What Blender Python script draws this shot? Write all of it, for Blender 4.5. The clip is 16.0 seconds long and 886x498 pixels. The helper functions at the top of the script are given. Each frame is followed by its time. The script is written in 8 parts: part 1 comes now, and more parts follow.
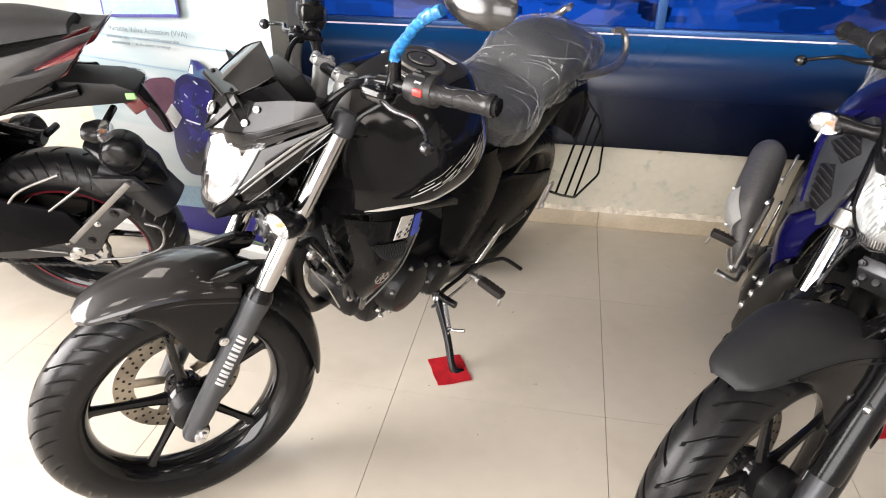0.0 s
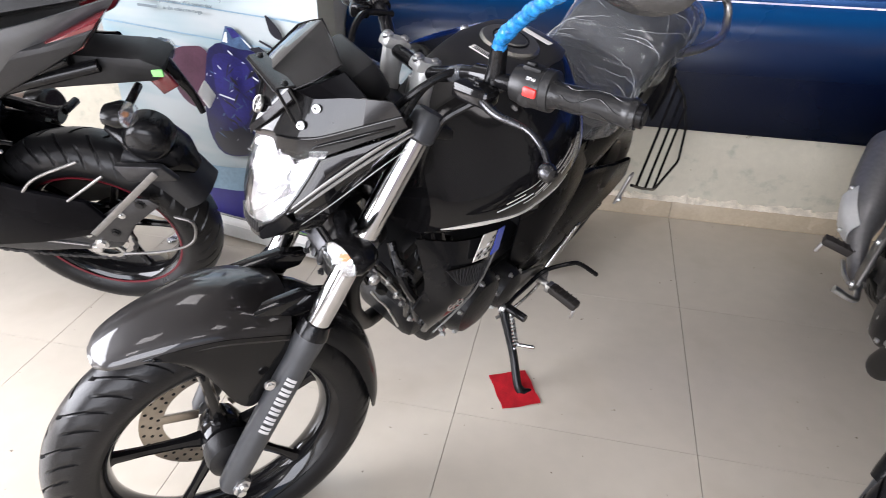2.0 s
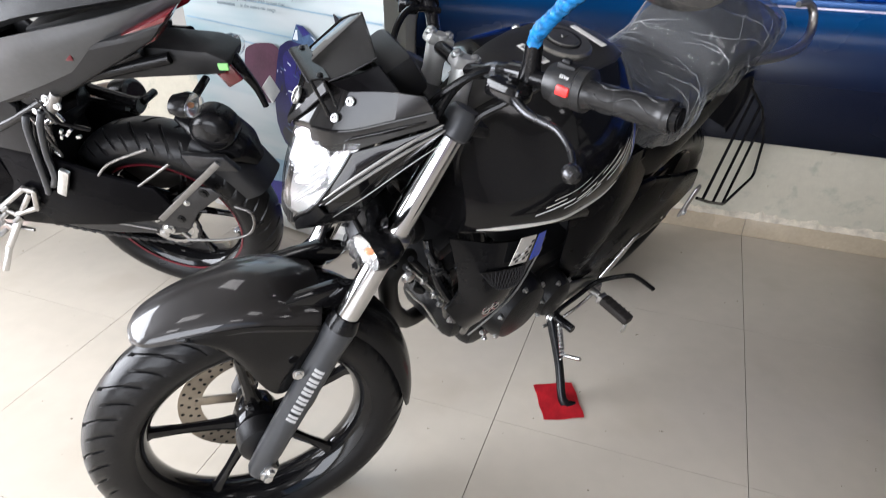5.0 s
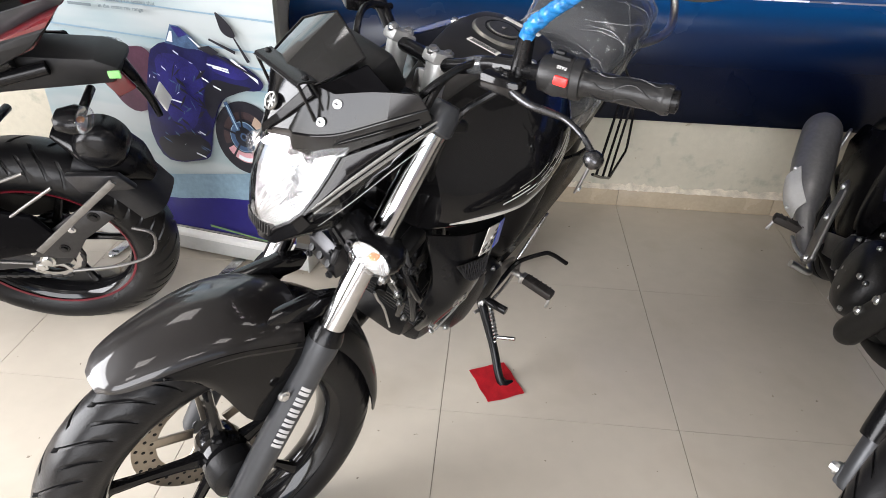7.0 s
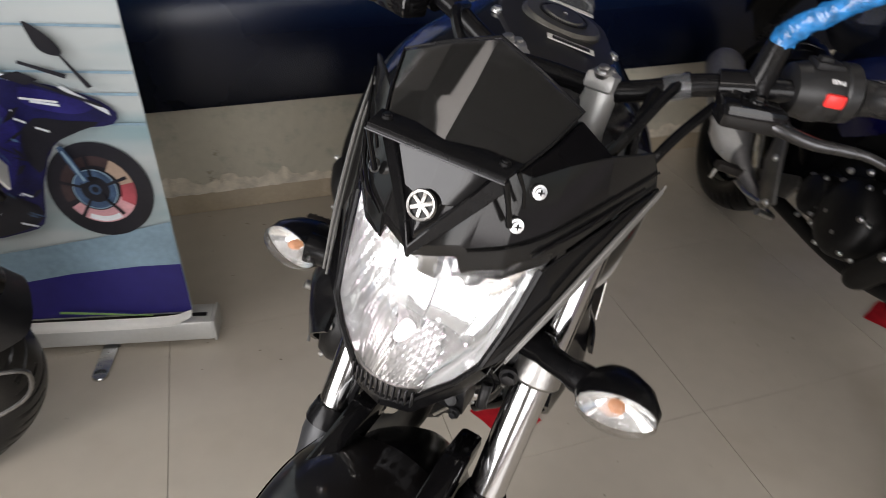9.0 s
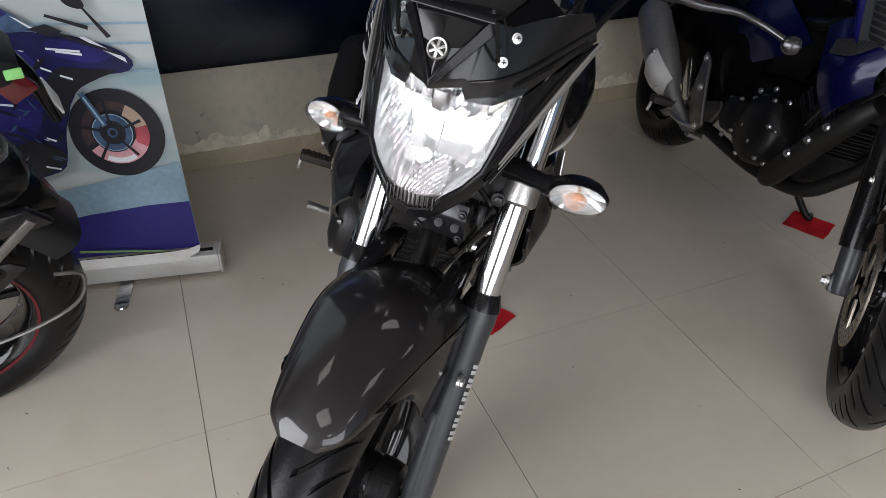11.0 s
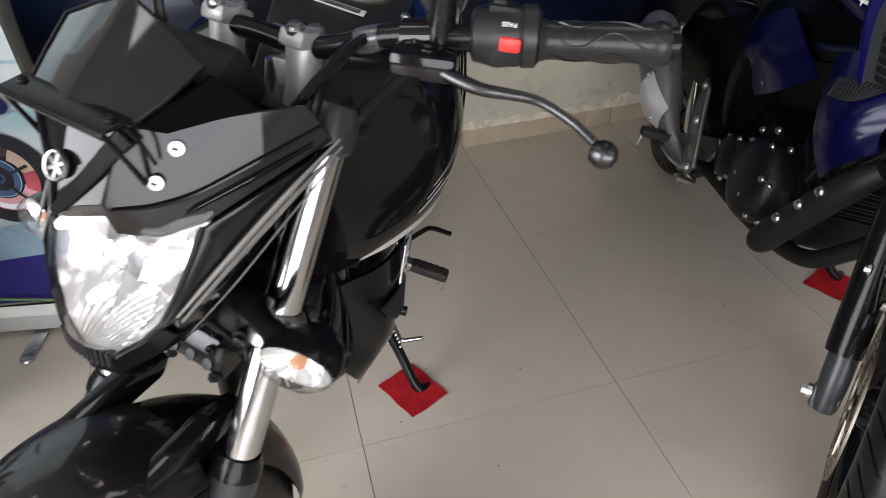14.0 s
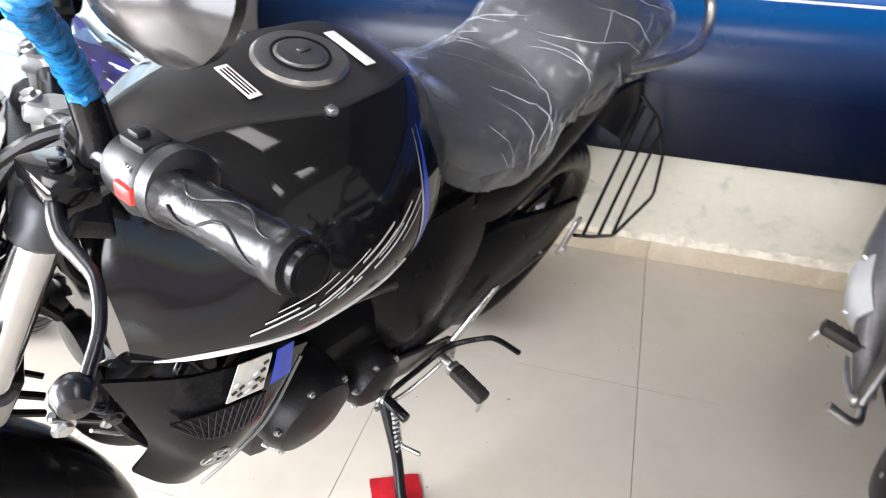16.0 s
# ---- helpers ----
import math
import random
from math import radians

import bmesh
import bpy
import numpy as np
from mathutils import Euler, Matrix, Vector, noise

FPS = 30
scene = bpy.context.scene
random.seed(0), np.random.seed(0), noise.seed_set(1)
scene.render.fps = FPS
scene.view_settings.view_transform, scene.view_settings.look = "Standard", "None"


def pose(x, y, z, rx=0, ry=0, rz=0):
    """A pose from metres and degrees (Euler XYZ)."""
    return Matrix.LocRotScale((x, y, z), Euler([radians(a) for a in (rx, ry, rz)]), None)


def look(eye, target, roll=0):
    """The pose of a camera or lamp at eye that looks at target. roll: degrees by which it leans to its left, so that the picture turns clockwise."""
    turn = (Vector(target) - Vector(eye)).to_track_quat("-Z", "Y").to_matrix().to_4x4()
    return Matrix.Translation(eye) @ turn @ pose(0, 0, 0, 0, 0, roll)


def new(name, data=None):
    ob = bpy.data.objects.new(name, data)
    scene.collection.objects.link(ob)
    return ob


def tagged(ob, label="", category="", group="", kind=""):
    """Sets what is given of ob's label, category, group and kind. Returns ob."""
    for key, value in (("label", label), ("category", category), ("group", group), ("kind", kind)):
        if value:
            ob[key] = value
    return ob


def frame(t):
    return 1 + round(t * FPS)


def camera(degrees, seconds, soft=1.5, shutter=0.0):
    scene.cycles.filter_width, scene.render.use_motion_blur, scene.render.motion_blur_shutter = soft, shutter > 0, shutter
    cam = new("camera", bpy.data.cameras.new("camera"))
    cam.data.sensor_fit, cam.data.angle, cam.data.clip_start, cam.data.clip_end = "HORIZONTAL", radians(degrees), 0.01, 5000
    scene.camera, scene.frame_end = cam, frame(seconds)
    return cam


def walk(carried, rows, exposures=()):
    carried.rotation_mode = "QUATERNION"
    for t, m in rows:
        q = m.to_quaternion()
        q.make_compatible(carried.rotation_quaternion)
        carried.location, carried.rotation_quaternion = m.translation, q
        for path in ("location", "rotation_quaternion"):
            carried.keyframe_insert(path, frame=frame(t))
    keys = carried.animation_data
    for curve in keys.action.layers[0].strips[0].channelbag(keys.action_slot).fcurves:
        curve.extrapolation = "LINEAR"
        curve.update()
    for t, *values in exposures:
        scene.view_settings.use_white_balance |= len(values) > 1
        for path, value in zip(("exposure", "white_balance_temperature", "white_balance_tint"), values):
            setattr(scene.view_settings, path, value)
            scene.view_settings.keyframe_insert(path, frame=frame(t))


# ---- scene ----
cam = camera(67.6, 16.0, soft=0.5, shutter=0.4)
PATH = [
    (0, (-0.203, -1.444, 1.293), (-0.512, 0.28, 0.328), 0.5),
    (0.5, (-0.232, -1.395, 1.283), (-0.59, 0.296, 0.277), 0.4),
    (1, (-0.314, -1.285, 1.275), (-0.63, 0.412, 0.265), 2.2),
    (1.5, (-0.372, -1.215, 1.269), (-0.647, 0.464, 0.219), 1.7),
    (2, (-0.369, -1.193, 1.268), (-0.735, 0.456, 0.198), 0.6),
    (2.5, (-0.325, -1.195, 1.267), (-0.829, 0.44, 0.231), 1.0),
    (3, (-0.304, -1.196, 1.257), (-0.882, 0.388, 0.182), 0.9),
    (3.5, (-0.315, -1.183, 1.237), (-0.878, 0.356, 0.091), 1.3),
    (4, (-0.318, -1.18, 1.222), (-0.886, 0.323, 0.032), 0.4),
    (4.5, (-0.319, -1.174, 1.234), (-0.904, 0.366, 0.101), -0.1),
    (5, (-0.304, -1.165, 1.251), (-0.894, 0.428, 0.196), -0.2),
    (5.2, (-0.296, -1.164, 1.257), (-0.88, 0.453, 0.235), 0.1),
    (7.3, (-0.599, -1.211, 1.249), (-0.643, 0.475, 0.175), 3.7),
    (7.5, (-0.651, -1.187, 1.243), (-0.676, 0.498, 0.167), 4.9),
    (8, (-0.757, -1.043, 1.23), (-0.833, 0.643, 0.157), 2.0),
    (8.5, (-0.834, -0.901, 1.226), (-0.705, 0.756, 0.114), 1.8),
    (9, (-0.948, -0.791, 1.216), (-0.416, 0.735, 0.039), 2.4),
    (9.5, (-1.031, -0.797, 1.215), (-0.294, 0.645, 0.042), 3.2),
    (10, (-1.081, -0.935, 1.21), (-0.37, 0.522, 0.038), 3.9),
    (10.2, (-1.1, -0.989, 1.202), (-0.421, 0.475, 0.021), 3.2),
    (12.3, (-1.11, -1.076, 1.201), (-0.465, 0.401, 0.017), 0.2),
    (12.5, (-1.093, -1.08, 1.207), (-0.455, 0.429, 0.06), -0.4),
    (13, (-0.985, -1.045, 1.204), (-0.349, 0.476, 0.072), -0.9),
    (13.5, (-0.796, -0.945, 1.215), (-0.244, 0.604, 0.077), 0.1),
    (14, (-0.647, -0.898, 1.195), (-0.236, 0.638, -0.016), -2.0),
    (14.5, (-0.441, -0.887, 1.212), (-0.272, 0.75, 0.075), -0.7),
    (15, (-0.3, -0.821, 1.195), (-0.293, 0.819, 0.05), -1.7),
    (15.5, (-0.225, -0.709, 1.188), (-0.399, 0.908, 0.024), 0.2),
    (16, (-0.154, -0.667, 1.19), (-0.602, 0.934, 0.079), 1.2),
]
walk(cam, [(t, look(eye, target, roll)) for t, eye, target, roll in PATH],
     exposures=[(0.0, 1.02, 7100, 16), (0.5, 0.80, 6750, 16), (1.0, 0.76, 6500, 17), (3.5, 0.63, 6350, 15), (4.0, 0.50, 6350, 14), (4.5, 0.49, 6300, 14), (5.0, 0.53, 6300, 14), (7.5, 0.62, 6700, 14), (8.0, 0.22, 6700, 15), (8.5, -0.38, 6800, 16), (9.0, -0.36, 6900, 15), (10.0, -0.42, 6550, 14),
                (12.5, -0.42, 6450, 14), (13.5, -0.1, 6700, 14), (14.0, 0.05, 6600, 14), (14.5, 0.82, 6300, 14), (15.0, 1.12, 6350, 14), (15.5, 1.44, 6350, 16), (16.0, 1.49, 6350, 14)])

# ---- world and light ----
world = bpy.data.worlds.new("sky")
scene.world = world
world.use_nodes = True
wn = world.node_tree.nodes
sky = wn.new("ShaderNodeTexSky")
sky.sky_type, sky.sun_disc, sky.sun_elevation, sky.sun_rotation = "NISHITA", False, radians(51.8), radians(238)
world.node_tree.links.new(sky.outputs[0], wn["Background"].inputs[0])
wn["Background"].inputs[1].default_value = 0.12
sun = new("sun", bpy.data.lights.new("sun", "SUN"))
sun.data.energy, sun.data.angle, sun.data.color = 2.5, radians(0.5), (1.0, 0.73, 0.88)
sun.matrix_world = look((-8, -5, 12), (0, 0, 0))

# Daylight that comes in by the shop front (behind the camera) and by the side windows.
def window_light(name, eye, target, sx, sy, watts):
    ob = new(name, bpy.data.lights.new(name, "AREA"))
    ob.data.shape, ob.data.size, ob.data.size_y, ob.data.energy = "RECTANGLE", sx, sy, watts
    ob.data.color = (0.95, 0.98, 1.0)
    ob.matrix_world = look(eye, target)
    return ob


window_light("shop_front_daylight", (-1.4, -4.55, 1.55), (-1.4, 0, 1.2), 3.4, 2.3, 165)
window_light("side_daylight", (-4.1, -1.75, 1.55), (0, -1.75, 1.0), 3.0, 2.3, 262)


# ---- materials ----
def mat(name, base, rough=0.5, metal=0.0, coat=0.0, var=0.25, scale=6.0, bump=0.0, bscale=120.0, fine=0.5, spec=0.5, trans=0.0, ior=1.45, world_space=False):
    """A principled surface: colour that varies at two scales, roughness that varies, and a fine relief."""
    m = bpy.data.materials.new(name)
    m.use_nodes = True
    n, l = m.node_tree.nodes, m.node_tree.links
    b = n["Principled BSDF"]
    co = n.new("ShaderNodeTexCoord")
    big, small = n.new("ShaderNodeTexNoise"), n.new("ShaderNodeTexNoise")
    big.inputs["Scale"].default_value, small.inputs["Scale"].default_value = scale, scale * 14
    big.inputs["Detail"].default_value = small.inputs["Detail"].default_value = 5
    place = n.new("ShaderNodeNewGeometry").outputs["Position"] if world_space else co.outputs["Object"]
    for t in (big, small):
        l.new(place, t.inputs["Vector"])
    add = n.new("ShaderNodeMath")
    add.operation = "MULTIPLY_ADD"
    l.new(small.outputs[0], add.inputs[0])
    add.inputs[1].default_value = fine
    l.new(big.outputs[0], add.inputs[2])
    ramp = n.new("ShaderNodeValToRGB")
    e = ramp.color_ramp.elements
    e[0].position, e[1].position = 0.45, 0.45 + 0.35 * (1 + fine)
    e[0].color = (*[c * (1 - var) for c in base], 1)
    e[1].color = (*[min(1, c * (1 + var)) for c in base], 1)
    l.new(add.outputs[0], ramp.inputs[0])
    l.new(ramp.outputs[0], b.inputs["Base Color"])
    rr = n.new("ShaderNodeMapRange")
    rr.inputs[3].default_value, rr.inputs[4].default_value = max(0.02, rough * 0.75), min(1, rough * 1.3)
    l.new(big.outputs[0], rr.inputs[0])
    l.new(rr.outputs[0], b.inputs["Roughness"])
    b.inputs["Metallic"].default_value = metal
    b.inputs["Coat Weight"].default_value = coat
    b.inputs["Coat Roughness"].default_value = 0.04
    b.inputs["Specular IOR Level"].default_value = spec
    b.inputs["Transmission Weight"].default_value = trans
    b.inputs["IOR"].default_value = ior
    if bump:
        t = n.new("ShaderNodeTexNoise")
        t.inputs["Scale"].default_value, t.inputs["Detail"].default_value = bscale, 3
        l.new(place, t.inputs["Vector"])
        bm_ = n.new("ShaderNodeBump")
        bm_.inputs["Strength"].default_value, bm_.inputs["Distance"].default_value = bump, 0.002
        l.new(t.outputs[0], bm_.inputs["Height"])
        l.new(bm_.outputs[0], b.inputs["Normal"])
    return m


def clear(name, tint=(1, 1, 1), rough=0.05, gloss=0.25, fres=True, bump=0.0, bscale=40.0, body=0.0, body_col=(0.8, 0.8, 0.8)):
    """Thin clear plastic or film: see-through, with a gloss that grows at grazing angles."""
    m = bpy.data.materials.new(name)
    m.use_nodes = True
    n, l = m.node_tree.nodes, m.node_tree.links
    n.remove(n["Principled BSDF"])
    tr, gl, mix = n.new("ShaderNodeBsdfTransparent"), n.new("ShaderNodeBsdfGlossy"), n.new("ShaderNodeMixShader")
    tr.inputs[0].default_value = (*tint, 1)
    gl.inputs["Roughness"].default_value = rough
    lw, pw, mul = n.new("ShaderNodeLayerWeight"), n.new("ShaderNodeMath"), n.new("ShaderNodeMath")
    lw.inputs["Blend"].default_value = 0.5
    pw.operation, mul.operation = "POWER", "MULTIPLY_ADD"
    l.new(lw.outputs["Facing"], pw.inputs[0])
    pw.inputs[1].default_value = 4.0
    l.new(pw.outputs[0], mul.inputs[0])
    mul.inputs[1].default_value, mul.inputs[2].default_value = 0.8, gloss
    mul.use_clamp = True
    l.new(mul.outputs[0], mix.inputs[0])
    l.new(tr.outputs[0], mix.inputs[1])
    l.new(gl.outputs[0], mix.inputs[2])
    out = mix
    if body:
        df, mix2 = n.new("ShaderNodeBsdfDiffuse"), n.new("ShaderNodeMixShader")
        df.inputs[0].default_value = (*body_col, 1)
        mix2.inputs[0].default_value = body
        l.new(mix.outputs[0], mix2.inputs[1])
        l.new(df.outputs[0], mix2.inputs[2])
        out = mix2
    if bump:
        co, t, bm_ = n.new("ShaderNodeTexCoord"), n.new("ShaderNodeTexNoise"), n.new("ShaderNodeBump")
        t.inputs["Scale"].default_value, t.inputs["Detail"].default_value, t.inputs["Distortion"].default_value = bscale, 2, 1.5
        bm_.inputs["Strength"].default_value, bm_.inputs["Distance"].default_value = bump, 0.01
        l.new(co.outputs["Object"], t.inputs["Vector"])
        l.new(t.outputs[0], bm_.inputs["Height"])
        l.new(bm_.outputs[0], gl.inputs["Normal"])
        l.new(bm_.outputs[0], lw.inputs["Normal"])
    l.new(out.outputs[0], n["Material Output"].inputs[0])
    return m


def glow(name, col, strength):
    m = bpy.data.materials.new(name)
    m.use_nodes = True
    b = m.node_tree.nodes["Principled BSDF"]
    b.inputs["Base Color"].default_value = (*col, 1)
    b.inputs["Emission Color"].default_value = (*col, 1)
    b.inputs["Emission Strength"].default_value = strength
    return m


GLOSS_BLACK = mat("gloss_black_paint", (0.0052, 0.0050, 0.0054), 0.09, coat=0.12, var=0.2, spec=0.32)
TANK_COVER = mat("satin_black_cover", (0.0190, 0.0180, 0.0176), 0.40, var=0.25, spec=0.5)
SWITCH_GREY = mat("satin_grey_switch_case", (0.013, 0.0128, 0.013), 0.36, var=0.2, bump=0.1, bscale=500, spec=0.45)
MIRROR_SHELL = mat("polished_dark_shell", (0.018, 0.0175, 0.017), 0.22, var=0.1, coat=0.25, spec=0.45)
PEG_RUBBER = mat("brown_black_peg_rubber", (0.022, 0.018, 0.0155), 0.6, var=0.3, bump=0.3, bscale=300)
SPORT_GREY = mat("dark_grey_casting_paint", (0.017, 0.017, 0.0185), 0.36, metal=0.2, var=0.3, bump=0.1, bscale=300, spec=0.4)
METALLIC_GREY = mat("dark_grey_metallic_paint", (0.0092, 0.0078, 0.0076), 0.40, metal=0.28, coat=0.7, var=0.12, scale=3, spec=0.35)
SKIRT_BLACK = mat("gloss_black_skirt", (0.0042, 0.0040, 0.0042), 0.10, var=0.2, spec=0.24)
NOSE_BLACK = mat("polished_black_plastic", (0.0085, 0.0082, 0.0082), 0.13, var=0.25, bump=0.012, bscale=300, spec=0.42)
SATIN_BLACK = mat("satin_black_plastic", (0.0058, 0.0057, 0.0062), 0.20, var=0.3, bump=0.04, bscale=400, spec=0.24)
MATT_BLACK = mat("matt_black_plastic", (0.0095, 0.0094, 0.0101), 0.50, var=0.25, bump=0.2, bscale=500, spec=0.3)
ENGINE_BLACK = mat("black_engine_casting", (0.0085, 0.0083, 0.0086), 0.36, metal=0.2, var=0.35, bump=0.3, bscale=300, spec=0.3)
RUBBER = mat("tyre_rubber", (0.0062, 0.0060, 0.0064), 0.30, var=0.35, scale=9, bump=0.15, bscale=250, spec=0.24)
GRIP = mat("grip_rubber", (0.013, 0.0128, 0.013), 0.27, var=0.3, bump=0.15, bscale=250, spec=0.36)
CHROME = mat("chrome", (0.53, 0.53, 0.535), 0.12, metal=1.0, var=0.06)
ALLOY = mat("cast_alloy", (0.40, 0.39, 0.375), 0.38, metal=1.0, var=0.2, bump=0.2, bscale=350)
BRIGHT_ALLOY = mat("polished_alloy", (0.55, 0.55, 0.55), 0.26, metal=1.0, var=0.15)
DARK_METAL = mat("dark_metal", (0.055, 0.055, 0.058), 0.38, metal=0.9, var=0.3)
DISC_STEEL = mat("brake_disc_steel", (0.35, 0.31, 0.26), 0.38, metal=1.0, var=0.2)
SLIDER = mat("grey_fork_paint", (0.040, 0.042, 0.046), 0.36, metal=0.3, var=0.15)
STEEL = mat("bright_steel", (0.6, 0.6, 0.6), 0.3, metal=1.0, var=0.2)
BLUE_PAINT = mat("deep_blue_paint", (0.0045, 0.0040, 0.060), 0.22, metal=0.2, coat=0.3, var=0.2, spec=0.25)
BLUE_DARK = mat("dark_navy_paint", (0.0026, 0.0024, 0.030), 0.24, metal=0.1, coat=0.15, var=0.2, spec=0.2)
RED_PAINT = mat("dark_red_tape", (0.10, 0.006, 0.012), 0.4, var=0.25)
RED_SWITCH = mat("red_switch", (0.75, 0.035, 0.03), 0.35, var=0.15)
GREY_PANEL = mat("grey_tail_paint", (0.062, 0.064, 0.068), 0.36, metal=0.3, coat=0.3, var=0.15)
SILVER_DECAL = mat("silver_decal", (0.62, 0.60, 0.56), 0.35, metal=0.4, var=0.15)
GREY_DECAL = mat("grey_decal", (0.42, 0.42, 0.42), 0.45, var=0.2)
WHITE_PAPER = mat("white_paper", (0.78, 0.77, 0.74), 0.7, var=0.08)
WHITE_LETTER = mat("white_print", (0.75, 0.75, 0.75), 0.5, var=0.05)
BLUE_DECAL = mat("blue_decal", (0.015, 0.05, 0.42), 0.3, coat=0.4, var=0.25)
AMBER = mat("amber_bulb", (0.58, 0.27, 0.14), 0.25, var=0.15)
REFLECTOR = mat("lamp_reflector", (0.84, 0.85, 0.85), 0.16, metal=0.70, var=0.02)
RED_LENS = mat("red_tail_lens", (0.085, 0.005, 0.008), 0.18, coat=0.6, var=0.2)
GREEN_TAG = mat("green_tag", (0.25, 0.62, 0.20), 0.5, var=0.15)
SEAT_VINYL = mat("black_seat_vinyl", (0.012, 0.012, 0.0125), 0.5, var=0.25, bump=0.4, bscale=500, spec=0.3)
MESH_GREY = mat("grey_mesh", (0.022, 0.022, 0.025), 0.5, metal=0.3, var=0.2)
BROWN_HEAT = mat("matt_black_exhaust", (0.012, 0.0115, 0.011), 0.5, metal=0.3, var=0.3, spec=0.3)
CLEAR_LENS = clear("clear_lens", (0.98, 0.985, 0.985), 0.05, 0.03, bump=0.05, bscale=60)
CLEAR_RIBBED = clear("clear_lens_plain", (0.96, 0.96, 0.96), 0.06, 0.06, bump=0.4, bscale=160)
SMOKED = clear("smoked_screen", (0.16, 0.155, 0.16), 0.06, 0.075, body=0.04, body_col=(0.10, 0.10, 0.10))
SEAT_FILM = clear("clear_packing_film", (0.92, 0.93, 0.95), 0.16, 0.05, bump=0.06, bscale=18, body=0.085, body_col=(0.55, 0.58, 0.62))
BLUE_WRAP = mat("blue_packing_wrap", (0.009, 0.125, 0.33), 0.20, var=0.7, scale=90, bump=0.7, bscale=150, spec=0.7)
# Glow added to the headlight bulbs to brighten the reflector.
BULB_GLOW = glow("added_bulb_glow", (1.0, 0.88, 0.97), 4.0)
LAMP_CHROME = mat("faceted_lamp_chrome", (0.77, 0.78, 0.78), 0.13, metal=0.80, var=0.08, scale=60, bump=0.05, bscale=180)
DULL_BLACK = mat("dull_black_plastic", (0.0026, 0.0025, 0.0031), 0.26, var=0.25, bump=0.03, bscale=400, spec=0.035)
BRONZE = mat("brownish_steel", (0.22, 0.165, 0.13), 0.34, metal=0.95, var=0.3)
STRIPE_SILVER = mat("silver_pinstripe", (0.20, 0.195, 0.185), 0.34, metal=0.5, var=0.15)
# Whitish film that carries the highlights of the creases in its colour.
CREASE_HIGHLIGHT = clear("film_crease_highlight", (0.8, 0.8, 0.82), 0.2, 0.10, body=0.22, body_col=(0.75, 0.78, 0.80))
LEVER = mat("grey_lever_alloy", (0.060, 0.060, 0.063), 0.25, metal=0.95, var=0.2)
SILVER_PAINT = mat("silver_muffler_paint", (0.20, 0.196, 0.20), 0.36, metal=0.55, var=0.25)
STEEL_GREY = mat("grey_exhaust_steel", (0.20, 0.195, 0.19), 0.36, metal=0.9, var=0.25)
CAP_METAL = mat("brushed_cap_metal", (0.27, 0.26, 0.24), 0.34, metal=0.9, var=0.2, scale=12)
SHIELD_STEEL = mat("pale_shield_steel", (0.55, 0.55, 0.54), 0.4, metal=0.1, var=0.12)
RISER_ALLOY = mat("pale_cast_alloy", (0.42, 0.42, 0.41), 0.42, metal=0.6, var=0.15, bump=0.15, bscale=350)
RED_CLOTH = mat("red_felt", (0.62, 0.028, 0.04), 0.95, var=0.25, scale=25, bump=0.8, bscale=600, spec=0.1)


# ---- mesh helpers ----
def spline(p, m, closed=False):
    """A Catmull-Rom curve through the points, at m places."""
    p = np.asarray(p, float)
    if len(p) == 2:
        return p[0] + (p[1] - p[0]) * np.linspace(0, 1, m).reshape([-1] + [1] * (p.ndim - 1))
    q = np.concatenate([[2 * p[0] - p[1]], p, [2 * p[-1] - p[-2]]])
    out = []
    for s in np.linspace(0, len(p) - 1, m):
        i = min(int(s), len(p) - 2)
        u = s - i
        a, b, c, d = q[i], q[i + 1], q[i + 2], q[i + 3]
        out.append(0.5 * (2 * b + (c - a) * u + (2 * a - 5 * b + 4 * c - d) * u**2 + (3 * b - a - 3 * c + d) * u**3))
    return np.array(out)


def smooth_grid(ctrl, nu, nv):
    g = spline(np.asarray(ctrl, float), nu)
    return np.swapaxes(spline(np.swapaxes(g, 0, 1), nv), 0, 1)


def both(ctrl):
    """A control grid that runs from the middle to the left, made whole about the middle plane."""
    c = np.asarray(ctrl, float)
    return np.concatenate([(c[:, :0:-1] * (1, -1, 1)), c], 1)


def grid_mesh(g, wrap_u=False, wrap_v=False, cap=False):
    bm = bmesh.new()
    nu, nv = g.shape[:2]
    v = [[bm.verts.new(g[i, j]) for j in range(nv)] for i in range(nu)]
    for i in range(nu if wrap_u else nu - 1):
        for j in range(nv if wrap_v else nv - 1):
            bm.faces.new((v[i][j], v[(i + 1) % nu][j], v[(i + 1) % nu][(j + 1) % nv], v[i][(j + 1) % nv])).smooth = True
    if cap:
        bm.faces.new(v[0][::-1])
        bm.faces.new(v[-1])
    return bm


def panel(ctrl, nu=16, nv=16, t=0.004):
    """A curved sheet with thickness."""
    bm = grid_mesh(smooth_grid(ctrl, nu, nv))
    bmesh.ops.recalc_face_normals(bm, faces=bm.faces)
    if t:
        bmesh.ops.solidify(bm, geom=bm.faces[:], thickness=t)
    return bm


def folded(ctrl, t=0.004, crease=0.0012):
    """A sheet of flat facets with softened creases."""
    bm = grid_mesh(np.asarray(ctrl, float))
    for f in bm.faces:
        f.smooth = False
    bmesh.ops.recalc_face_normals(bm, faces=bm.faces)
    bmesh.ops.solidify(bm, geom=bm.faces[:], thickness=t)
    bmesh.ops.bevel(bm, geom=bm.edges[:], offset=crease, segments=1, affect="EDGES", profile=0.5)
    return bm


